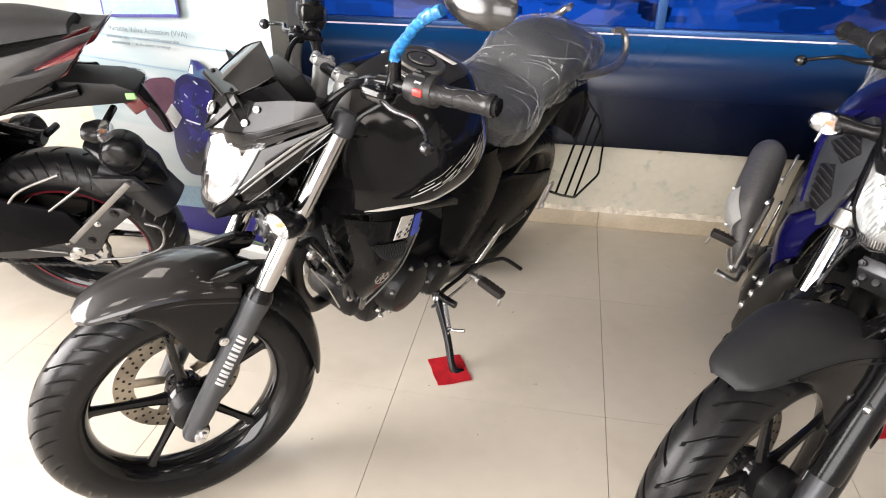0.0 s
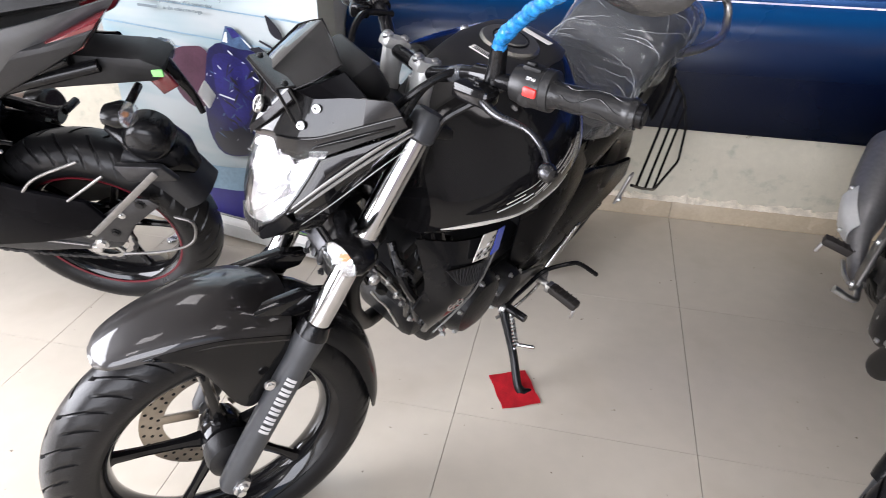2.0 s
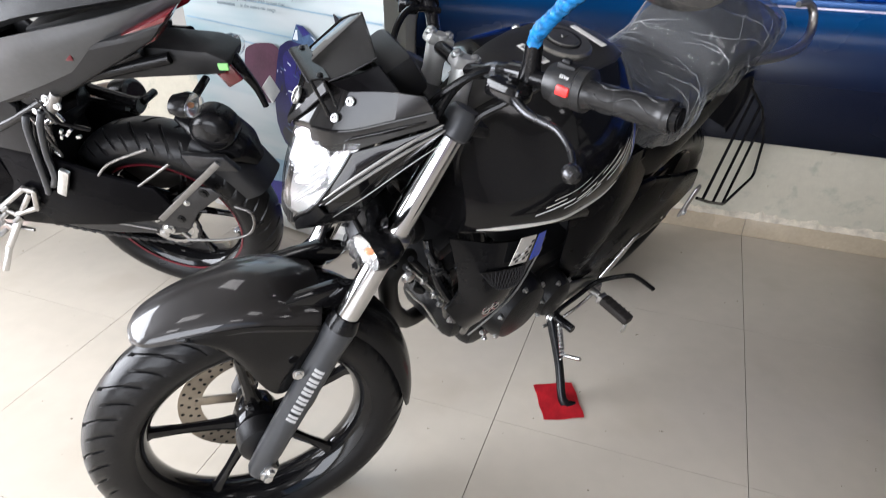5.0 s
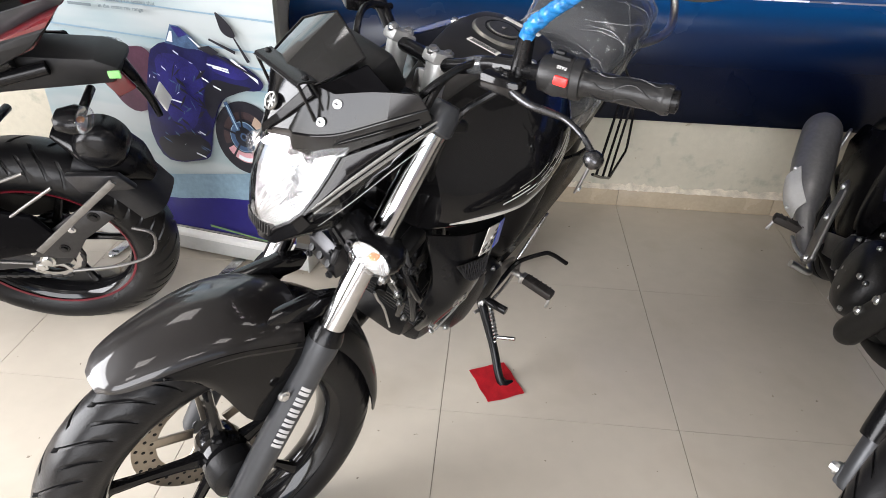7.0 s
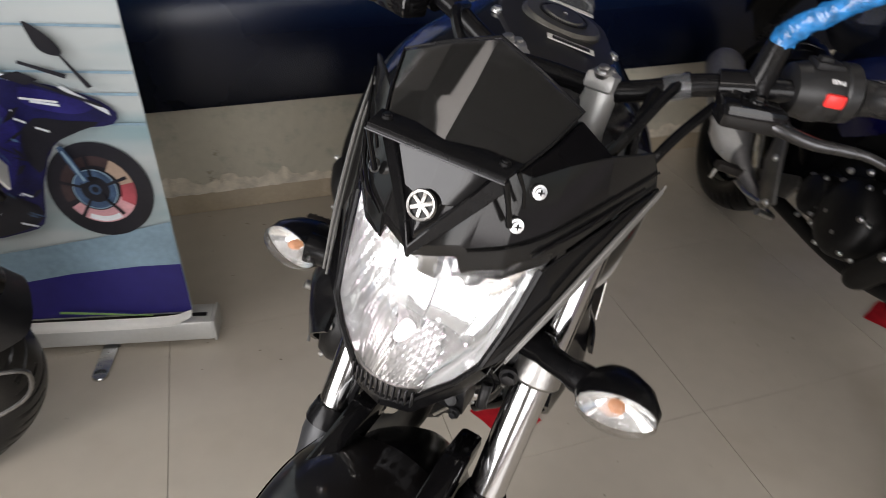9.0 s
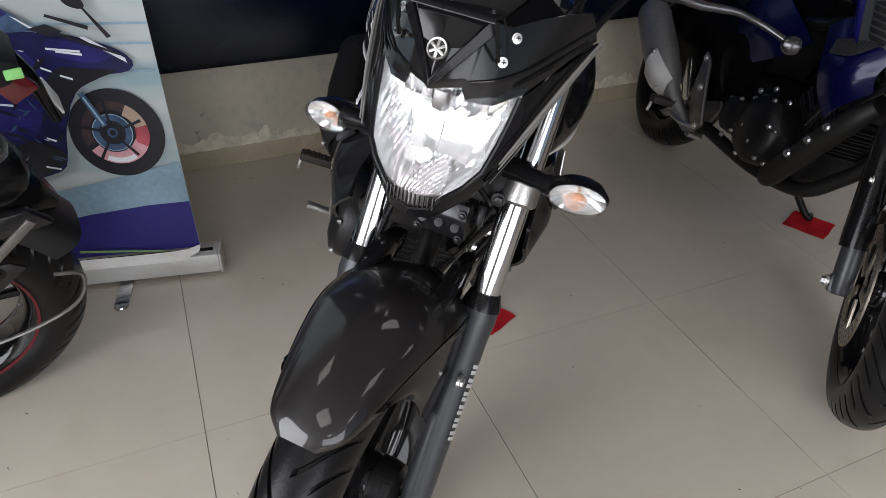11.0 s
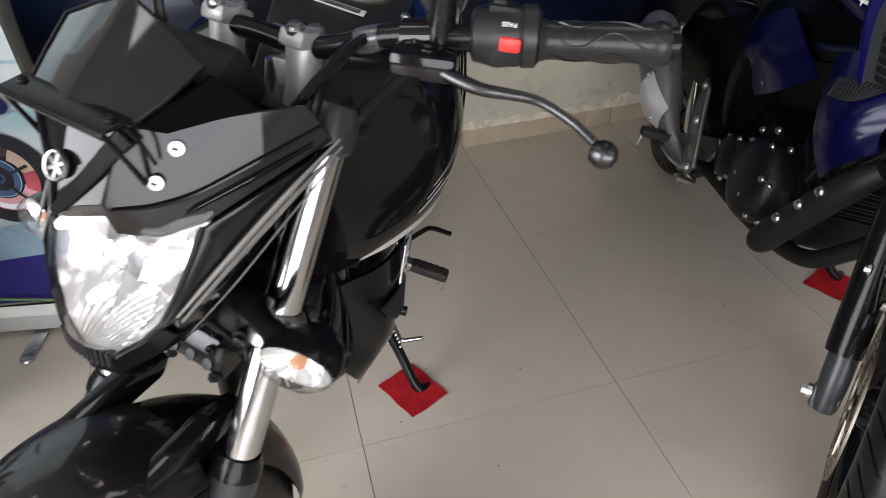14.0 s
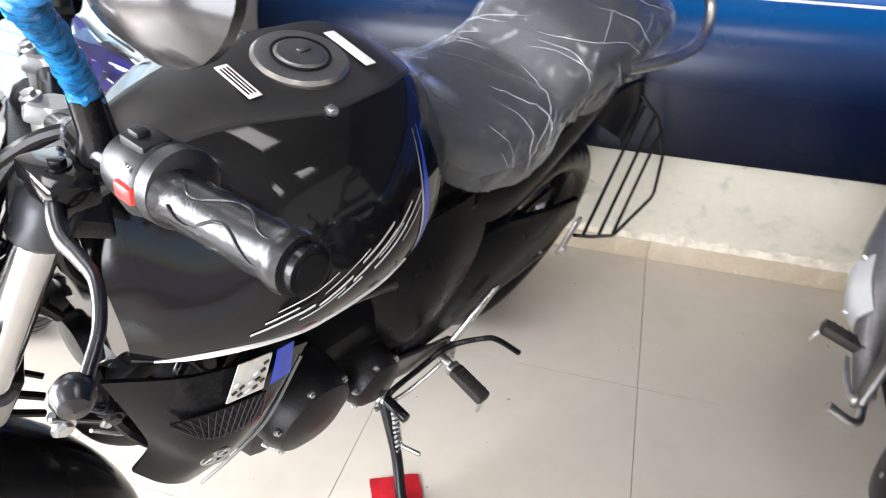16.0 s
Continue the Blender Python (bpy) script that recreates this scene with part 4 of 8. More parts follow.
def nose(root, S, cheeks=True):
    """Beak, wings and side cheeks round the headlight, the screen, its bracket and the meter."""
    S = S @ LAMP_SHIFT
    low = [(1.250, 0, 0.915), (1.235, 0.034, 0.922), (1.232, 0.040, 0.905), (1.212, 0.068, 0.902), (1.184, 0.094, 0.915), (1.130, 0.125, 0.948), (1.083, 0.149, 0.973)]
    crease = [(1.250, 0, 0.926), (1.236, 0.035, 0.935), (1.232, 0.041, 0.930), (1.212, 0.066, 0.934), (1.185, 0.090, 0.944), (1.138, 0.120, 0.968), (1.092, 0.146, 0.990)]
    up = [(1.216, 0, 1.000), (1.204, 0.038, 0.998), (1.200, 0.043, 0.998), (1.183, 0.064, 0.998), (1.158, 0.086, 1.000), (1.132, 0.112, 1.006), (1.106, 0.139, 1.011)]
    cover = part("nose_cover", moved(folded(both(np.array([low, crease, up])), 0.004, 0.0010), S), NOSE_BLACK, root, "faceted glossy black nose cover with pointed wings")
    for b in lr(lambda: tube([(x + 0.002, y + 0.001, z + 0.001) for x, y, z in crease[2:]], [0.0010, 0.0018, 0.0018, 0.0012], 6, 24)):
        part("wing_lip", moved(b, S), GLOSS_BLACK, cover)
    for b in lr(lambda: folded([[(1.196, 0.083, 0.926), (1.150, 0.113, 0.948), (1.100, 0.139, 0.972)], [(1.190, 0.090, 0.934), (1.152, 0.114, 0.953), (1.100, 0.140, 0.977)]], 0.003, 0.0006)):
        part("wing_inlay", moved(b, S), GLOSS_BLACK, cover, "glossy black inlay")
    # the glossy centre plate in its V-shaped rim
    part("beak", moved(folded(both([[(1.2530, 0, 0.927), (1.2515, 0.004, 0.931)], [(1.2390, 0, 0.962), (1.2320, 0.026, 0.966)], [(1.222, 0, 1.003), (1.214, 0.048, 1.004)]]), 0.003, 0.0006), S),
         GLOSS_BLACK, cover, "glossy black centre plate")
    for b in lr(lambda: folded([[(1.258, 0, 0.917), (1.259, 0, 0.929)], [(1.241, 0.022, 0.942), (1.244, 0.014, 0.950)], [(1.216, 0.060, 0.990), (1.219, 0.049, 1.001)]], 0.005, 0.0012)):
        part("beak_rim", moved(b, S), SATIN_BLACK, cover)
    em = Matrix.Translation((1.2430, 0, 0.961)) @ Matrix.Rotation(radians(-24), 4, "Y")
    ring = lathe([(0.0118, 0.0), (0.0118, 0.003), (0.0140, 0.0035), (0.0150, 0.001), (0.0140, -0.001)], (0, 0, 0), 28, "x", closed=True)
    spokes = [moved(block((0.001, 0, 0), (0.002, 0.0040, 0.025), 0.0004), Matrix.Rotation(radians(60 * k), 4, "X")) for k in range(3)]
    part("badge", moved(join(ring, *spokes), S @ em @ Matrix.Diagonal((1, 0.88, 0.88, 1))), ALLOY, cover, "round chrome badge")
    part("badge_disc", moved(lathe([(0.0, 0.0005), (0.012, 0.0005)], (0, 0, 0), 24, "x"), S @ em), ENGINE_BLACK, cover)
    for k in (1, -1):
        for p, d in (((1.187, 0.0735 * k, 0.980), (0.8, 0.6 * k, 0.35)), ((1.2070, 0.0680 * k, 0.955), (0.8, 0.55 * k, 0.3))):
            sc = part("screw", moved(bolt(p, d, 0.0042, 0.004, 14), S), STEEL, cover)
            e = Vector(p) + Vector(d).normalized() * 0.0042
            part("slot", moved(join(rod(e - Vector((0, 0, 0.0028)), e + Vector((0, 0, 0.0028)), 0.0008, 6), rod(e - Vector((0.0015, -0.0024 * k, 0)), e + Vector((0.0015, -0.0024 * k, 0)), 0.0008, 6)), S), ENGINE_BLACK, sc)
    edge_in = [(1.236, 0.0785, 0.820), (1.189, 0.0955, 0.913), (1.130, 0.127, 0.945), (1.081, 0.151, 0.971)]
    edge_out = [(1.226, 0.0935, 0.834), (1.182, 0.1135, 0.880), (1.128, 0.135, 0.930), (1.078, 0.1525, 0.969)]
    under = [(1.206, 0.066, 0.774), (1.163, 0.086, 0.812), (1.110, 0.102, 0.880), (1.066, 0.122, 0.945)]
    for s, b in zip((1, -1), lr(lambda: folded([edge_in, edge_out, under], 0.004, 0.0012))):
        if not cheeks:
            part("lamp_side", moved(b, S), DULL_BLACK, root, "dull black lamp side panel")
            continue
        ck = part("cheek", moved(b, S), GLOSS_BLACK, root, "glossy black headlight side panel")
        for off, w in (((0.0035, 0.003, 0.007), 0.0042), ((-0.001, 0.0022, -0.002), 0.0042), ((-0.010, -0.001, -0.016), 0.0018)):
            ln = [tuple(np.array(p) * (1, s, 1) + np.array(off) * (1, s, 1)) for p in (edge_out if w > 0.002 else [tuple(np.array(a) * 0.72 + np.array(c) * 0.28) for a, c in zip(edge_out, under)])]
            part("trim_stripe", moved(tube(ln, [w * 0.25, w * 0.62, w * 0.62, w * 0.3], 8, 24), S), STRIPE_SILVER, ck, "thin silver trim stripe")
        ch = folded([[(1.262, 0.0, 0.764), (1.258, 0.026 * s, 0.768), (1.243, 0.064 * s, 0.803), (1.235, 0.078 * s, 0.822)],
                     [(1.262, 0.0, 0.746), (1.254, 0.030 * s, 0.748), (1.232, 0.070 * s, 0.784), (1.222, 0.083 * s, 0.806)],
                     [(1.18, 0.0, 0.748), (1.18, 0.03 * s, 0.75), (1.17, 0.066 * s, 0.776), (1.165, 0.080 * s, 0.800)]], 0.004, 0.0012)
        part("chin", moved(ch, S), SATIN_BLACK, ck)
    scr = both([[(1.226, 0, 1.008), (1.220, 0.030, 1.006), (1.214, 0.060, 1.004)], [(1.196, 0, 1.036), (1.194, 0.036, 1.030), (1.188, 0.072, 1.020)],
                [(1.152, 0, 1.076), (1.154, 0.040, 1.061), (1.156, 0.082, 1.042)]])
    screen_ = part("windscreen", moved(folded(scr, 0.003, 0.0010), S), SMOKED, root, "faceted dark smoked fly screen")
    rim = np.array([(1.214, 0.060, 1.005), (1.188, 0.072, 1.021), (1.156, 0.082, 1.043), (1.154, 0.040, 1.062), (1.152, 0, 1.077)])
    part("screen_edge", moved(tube(np.concatenate([rim, (rim * (1, -1, 1))[-2::-1]]), 0.0014, 6), S), SATIN_BLACK, screen_)
    # the cowl between the screen and the wings, and the frame that carries the lamp
    for b in lr(lambda: folded([[(1.212, 0.061, 1.002), (1.186, 0.074, 1.016), (1.152, 0.083, 1.034)],
                                [(1.188, 0.066, 0.990), (1.158, 0.088, 0.998), (1.128, 0.112, 1.004)]], 0.004, 0.0012)):
        part("inner_cowl", moved(b, S), DULL_BLACK, cover, "dull black inner cowl")
    bar = folded([[(1.213, -0.064, 1.012), (1.213, 0.064, 1.012)], [(1.239, -0.061, 1.009), (1.239, 0.061, 1.009)], [(1.241, -0.061, 1.003), (1.241, 0.061, 1.003)]], 0.003, 0.0008)
    br = part("bracket", moved(bar, S), SATIN_BLACK, root, "black cross bracket before the screen")
    part("bracket_edge", moved(rod((1.2415, -0.061, 1.0045), (1.2415, 0.061, 1.0045), 0.0007, 6), S), DARK_METAL, br, "thin metal edge line")
    for k in (1, -1):
        part("strut", moved(tube([(1.238, 0.060 * k, 1.006), (1.226, 0.0625 * k, 0.982), (1.213, 0.064 * k, 0.956)], [0.0028, 0.0022, 0.0028], 8), S), SATIN_BLACK, br)
        part("strut", moved(tube([(1.222, 0.063 * k, 1.008), (1.212, 0.068 * k, 0.990), (1.205, 0.069 * k, 0.972)], [0.0018, 0.0015, 0.0018], 8), S), SATIN_BLACK, br)
        part("bracket_screw", moved(bolt((1.224, 0.052 * k, 1.0125), (0, 0, 1), 0.003, 0.002, 10), S), ENGINE_BLACK, br)
    meter = join(block((1.10, 0, 1.000), (0.05, 0.13, 0.065), 0.012, (0, 35, 0)), block((1.14, 0, 0.955), (0.06, 0.06, 0.06), 0.01))
    part("instrument_panel", moved(meter, S), MATT_BLACK, root)


def handlebar(root, S, wrap, grips=True):
    half_ = [(1.014, 0.0, 1.016), (1.014, 0.05, 1.016), (1.006, 0.085, 1.024), (0.994, 0.135, 1.044), (0.984, 0.185, 1.054), (0.9506, 0.256, 1.0622), (0.896, 0.368, 1.074)]
    pts = [(x, -y, z) for x, y, z in half_[:0:-1]] + half_
    bar = part("handlebar", moved(tube(pts, 0.011, 14, 60), S), SATIN_BLACK, root, "wide black tube handlebar")
    for k in (1, -1):
        riser = tube([(1.022, 0.050 * k, 0.945), (1.018, 0.050 * k, 0.975), (1.014, 0.050 * k, 1.015), (1.012, 0.050 * k, 1.032)], [0.021, 0.0165, 0.018, 0.015], 18)
        cl = block((1.013, 0.050 * k, 1.022), (0.046, 0.030, 0.018), 0.005, (0, -20, 0))
        r = part("riser", moved(join(riser, cl), S), RISER_ALLOY, root, "cast alloy handlebar riser")
        part("riser_bolt", moved(join(bolt((1.027, 0.050 * k, 1.036), (0.3, 0, 1), 0.006, 0.007), bolt((0.997, 0.050 * k, 1.026), (0.3, 0, 1), 0.006, 0.007)), S), STEEL, r)
        d = Vector((-0.079, 0.162 * k, 0.017)).normalized()
        g0 = Vector((0.9506, 0.256 * k, 1.0622))
        ahead = Vector((abs(d.y), -d.x * k, 0)).normalized()
        yaw = 26 * k
        ribs = []
        for i in range(15):
            u = i / 14
            ribs += [tuple(g0 + d * (0.004 + 0.112 * u))]
        radii = [0.0195, 0.0168, 0.0164, 0.0168, 0.0166, 0.0169, 0.0167, 0.0170, 0.0168, 0.0171, 0.0169, 0.0172, 0.0175, 0.0200, 0.0185]
        grip = part("grip", moved(tube(ribs, radii, 22, 30), S), GRIP, root, "black ribbed rubber grip")
        for a0 in (20, 80, 140, 200, 260, 320):
            side = d.orthogonal().normalized()
            up = d.cross(side)
            line = [tuple(g0 + d * (0.020 + 0.082 * u) + 0.0170 * (math.cos(radians(a0 + 22 * math.sin(2.6 * math.pi * u))) * side + math.sin(radians(a0 + 22 * math.sin(2.6 * math.pi * u))) * up)) for u in np.linspace(0, 1, 26)]
            part("grip_ridge", moved(tube(line, 0.0010, 5), S), GRIP, grip)
        part("bar_end", moved(rod(g0 + d * 0.112, g0 + d * 0.124, 0.0150, 20), S), SATIN_BLACK, grip)
        hs = tube([tuple(g0 + d * a - ahead * 0.008) for a in (-0.056, -0.053, -0.040, -0.014, -0.011, -0.009, 0.002, 0.006)], [0.017, 0.0235, 0.0262, 0.0270, 0.0256, 0.0276, 0.0272, 0.022], 28)
        box = block(tuple(g0 - d * 0.030 - ahead * 0.005 + Vector((0, 0, -0.006))), (0.046, 0.042, 0.042), 0.018, (0, 0, yaw))
        sw = part("switch_housing", moved(join(hs, box), S), SWITCH_GREY, root, "dark grey handlebar switch housing")
        if k == 1:
            part("pass_switch", moved(block(tuple(g0 - d * 0.021 + ahead * 0.0172 + Vector((0, 0, 0.0005))), (0.008, 0.019, 0.013), 0.003, (0, 0, yaw)), S), RED_SWITCH, sw, "red passing-light switch")
            letters("marking", "PASS", 0.0062, WHITE_LETTER, S @ Matrix.Translation(g0 - d * 0.024 + ahead * 0.0135 + Vector((0, 0, 0.0155))) @ Matrix.Rotation(radians(yaw), 4, "Z") @ Matrix(((0, 0, 1, 0), (1, 0, 0, 0), (0, 1, 0, 0), (0, 0, 0, 1))) @ Matrix.Rotation(radians(-50), 4, "X") @ Matrix.Rotation(math.pi, 4, "Z") @ Matrix.Translation((0, 0, 0.002)), sw)
            part("dimmer_switch", moved(join(block(tuple(g0 - d * 0.030 + ahead * -0.006 + Vector((0, 0, 0.0255))), (0.022, 0.026, 0.007), 0.002, (0, 0, yaw)), block(tuple(g0 - d * 0.034 + ahead * -0.004 + Vector((0, 0, 0.0305))), (0.010, 0.012, 0.006), 0.002, (0, 0, yaw))), S), MATT_BLACK, sw)
        perch = join(rod((0.991, 0.148 * k, 1.046), (0.985, 0.178 * k, 1.0525), 0.0165, 16), tube([(0.990, 0.160 * k, 1.048), (0.998, 0.168 * k, 1.042), (1.004, 0.178 * k, 1.037), (1.014, 0.194 * k, 1.035)], [0.012, 0.012, 0.012, 0.009], 10, 14),
                     block((1.014, 0.184 * k, 1.038), (0.034, 0.058, 0.024), 0.006, (0, 0, 22 * k)), bolt((1.012, 0.186 * k, 1.050), (0, 0, 1), 0.006, 0.006))
        part("lever_perch", moved(perch, S), GLOSS_BLACK, root, "black clutch lever perch" if k == 1 else "black brake lever perch")
        lev = tube([(1.000, 0.176 * k, 1.037), (1.016, 0.204 * k, 1.036), (1.0165, 0.240 * k, 1.032), (1.008, 0.266 * k, 1.032), (1.001, 0.290 * k, 1.031), (1.003, 0.322 * k, 1.024), (1.013, 0.350 * k, 1.016)],
                   [0.0086, 0.0072, 0.0060, 0.0051, 0.0044, 0.0040, 0.0040], 12, 40)
        lv = part("lever", moved(lev, S), LEVER if k == 1 else SATIN_BLACK, root, "dark alloy clutch lever" if k == 1 else "black brake lever")
        ball = lathe([(0.0005, -0.012), (0.008, -0.0095), (0.0115, -0.003), (0.0115, 0.003), (0.008, 0.0095), (0.0005, 0.012)], (1.020, 0.358 * k, 1.0135), 16)
        part("lever_ball", moved(ball, S), LEVER, lv)
        part("mirror_mount", moved(join(tube([(0.984, 0.180 * k, 1.050), (0.985, 0.181 * k, 1.072), (0.988, 0.183 * k, 1.098)], [0.016, 0.0125, 0.0115], 12)), S), SATIN_BLACK, root)
        stalk = tube([(0.987, 0.182 * k, 1.092), (0.990, 0.190 * k, 1.112), (0.997, 0.235 * k, 1.155), (1.004, 0.290 * k, 1.196), (0.995, 0.315 * k, 1.212)], [0.0105, 0.0105, 0.0092, 0.0100, 0.009], 20, 110)
        if wrap:
            for v in stalk.verts:
                v.co += 0.0019 * noise.noise_vector(v.co * 110) + 0.0010 * noise.noise_vector(v.co * 260)
        mirror = part("mirror", moved(stalk, S), BLUE_WRAP if wrap else SATIN_BLACK, root, "rear-view mirror on a stalk wrapped in blue film" if wrap else "black rear-view mirror")
        head = lathe([(0.0005, 0.022), (0.03, 0.020), (0.052, 0.012), (0.062, 0.0), (0.060, -0.006), (0.056, -0.006)], (0, 0, 0), 32, "x")
        hm = S @ Matrix.Translation((0.958, 0.350 * k, 1.236)) @ Matrix.Rotation(radians(-14), 4, "Y") @ Matrix.Rotation(radians(14 * k), 4, "Z") @ Matrix.Diagonal((0.9, 1.15, 0.66, 1))
        part("mirror_shell", moved(head, hm), MIRROR_SHELL, mirror)
        part("mirror_glass", moved(lathe([(0.0, -0.005), (0.057, -0.005)], (0, 0, 0), 32, "x"), hm), CHROME, mirror, "mirror glass")
    cables = [[(0.985, 0.12, 1.045), (1.03, 0.11, 1.03), (1.075, 0.09, 0.985), (1.085, 0.055, 0.92), (1.06, 0.03, 0.84)],
              [(1.000, 0.10, 1.035), (1.045, 0.10, 1.01), (1.08, 0.105, 0.955), (1.085, 0.07, 0.88), (1.05, 0.05, 0.80)],
              [(0.985, -0.12, 1.045), (1.05, -0.10, 1.05), (1.09, -0.05, 1.0), (1.085, -0.02, 0.9)],
              [(0.95, 0.16, 1.03), (0.99, 0.135, 0.995), (1.02, 0.12, 0.965), (1.03, 0.10, 0.90), (1.0, 0.06, 0.82)]]
    for c in cables:
        part("cable", moved(tube(c, 0.0055, 8, 26), S), SATIN_BLACK, root)
    key = join(rod((1.0, 0.0, 0.945), (0.995, 0.0, 0.985), 0.014, 16), block((0.992, 0.0, 1.005), (0.004, 0.018, 0.03), 0.002))
    part("ignition_lock", moved(key, S), STEEL, root)
    part("bar_tape", moved(tube([(1.002, 0.104, 1.032), (0.999, 0.114, 1.036), (0.996, 0.126, 1.041)], [0.0118, 0.0128, 0.0116], 14, 16), S), SEAT_FILM, root, "crumpled clear tape round the bar")
    part("key_tag", moved(join(block((1.012, 0.021, 0.981), (0.004, 0.017, 0.034), 0.001, (0, 20, 15)), block((1.012, 0.045, 0.968), (0.004, 0.018, 0.022), 0.001, (10, 35, 30)), tube([(1.010, 0.018, 0.998), (1.014, 0.030, 0.992), (1.014, 0.042, 0.978)], 0.0012, 6, 10)), S), SHIELD_STEEL, root, "silver ignition key with a tag")
    part("brake_reservoir", moved(join(block((0.985, -0.185, 1.085), (0.05, 0.045, 0.035), 0.008), rod((0.985, -0.185, 1.10), (0.985, -0.185, 1.11), 0.02, 16)), S), SATIN_BLACK, root)


TANK = [(1.035, [(0, .925), (.028, .920), (.058, .890), (.090, .845), (.112, .800), (.106, .758), (.05, .74)]),
        (1.000, [(0, .955), (.030, .950), (.070, .913), (.112, .855), (.140, .805), (.130, .760), (.05, .74)]),
        (0.950, [(0, .980), (.034, .976), (.086, .930), (.140, .868), (.170, .812), (.152, .764), (.05, .74)]),
        (0.900, [(0, .990), (.046, .985), (.106, .949), (.166, .884), (.192, .820), (.168, .764), (.05, .74)]),
        (0.850, [(0, .993), (.060, .986), (.124, .955), (.182, .894), (.204, .826), (.176, .766), (.05, .74)]),
        (0.750, [(0, .993), (.070, .986), (.130, .952), (.182, .898), (.203, .832), (.176, .772), (.05, .745)]),
        (0.660, [(0, .994), (.066, .984), (.118, .946), (.160, .890), (.178, .832), (.158, .778), (.05, .755)]),
        (0.590, [(0, .962), (.058, .952), (.098, .914), (.130, .872), (.140, .830), (.124, .790), (.05, .77)]),
        (0.545, [(0, .905), (.050, .888), (.080, .872), (.098, .846), (.102, .818), (.095, .795), (.05, .785)])]


def fuel_tank(root, paint, marks=True):
    rings = []
    for x, hp in TANK:
        left = [(x, y, z) for y, z in hp]
        rings.append(left + [(x, -y, z) for y, z in hp[:0:-1]])
    tank = part("fuel_tank", loft(rings, 44, 56), paint, root, "broad sculpted fuel tank", 50)
    cap = part("filler_cap", lathe([(0.0, 0.0075), (0.030, 0.0075), (0.033, 0.0055), (0.036, 0.0065), (0.052, 0.0050), (0.056, 0.001), (0.056, -0.004)], (0, 0, 0), 48, "z"), CAP_METAL, tank, "round metal fuel filler cap")
    cap.matrix_basis = pose(0.750, 0.003, 0.9960, 0, 1, 0)
    fl = part("cap_flap", join(lathe([(0.0, 0.0095), (0.027, 0.0095), (0.029, 0.007)], (0, 0, 0), 40, "z"), block((-0.004, 0, 0.011), (0.016, 0.006, 0.003), 0.001)), STEEL_GREY, cap)
    part("cap_groove", lathe([(0.0315, 0.0080), (0.0345, 0.0080), (0.0345, 0.0040), (0.0315, 0.0040)], (0, 0, 0), 40, "z", closed=True), ENGINE_BLACK, cap)
    for x, y in ((0.77, 0.083), (0.77, -0.083)):
        part("tank_bolt", bolt((x, y, 0.983), (0, 0.2 * (1 if y > 0 else -1), 1), 0.0055, 0.005, 6), STEEL, tank)
    return tank


def tank_y(x, z):
    """Half the tank's width at a place of its flank."""
    col = spline([[q for p in hp for q in p] for _, hp in TANK], 44)
    xs = [r[0] for r in spline([[x_, 0.0] for x_, _ in TANK], 44)]
    row = [np.interp(-x, [-v for v in xs], [c[i] for c in col]) for i in range(14)]
    ring = spline(np.array(row).reshape(7, 2), 60)
    side = ring[5:50]
    return float(np.interp(-z, [-q[1] for q in side], [q[0] for q in side]))


def tank_z(x, y):
    """The height of the tank's upper side."""
    col = spline([[q for p in hp for q in p] for _, hp in TANK], 44)
    xs = [r[0] for r in spline([[x_, 0.0] for x_, _ in TANK], 44)]
    row = [np.interp(-x, [-v for v in xs], [c[i] for c in col]) for i in range(14)]
    top = spline(np.array(row).reshape(7, 2), 60)[:34]
    return float(np.interp(abs(y), [q[0] for q in top], [q[1] for q in top]))


def tank_cover(root):
    """The satin centre cover on the tank, a little proud, with an edge that runs down at its sides."""
    g = []
    for u in np.linspace(0, 1, 26):
        x = 1.010 - 0.395 * u
        w = float(np.interp(u, [0, 0.25, 0.6, 0.85, 1], [0.034, 0.052, 0.084, 0.078, 0.056]))
        row = []
        for f in (-1.03, -1, -0.96, -0.7, -0.35, 0, 0.35, 0.7, 0.96, 1, 1.03):
            lift = 0.0030 if abs(f) < 0.97 else (0.0018 if abs(f) < 1.01 else -0.002)
            row.append((x, w * f, tank_z(x, w * f) + lift))
        g.append(row)
    part("tank_cover", grid_mesh(np.array(g)), TANK_COVER, root, "satin black centre cover of the tank", 20)


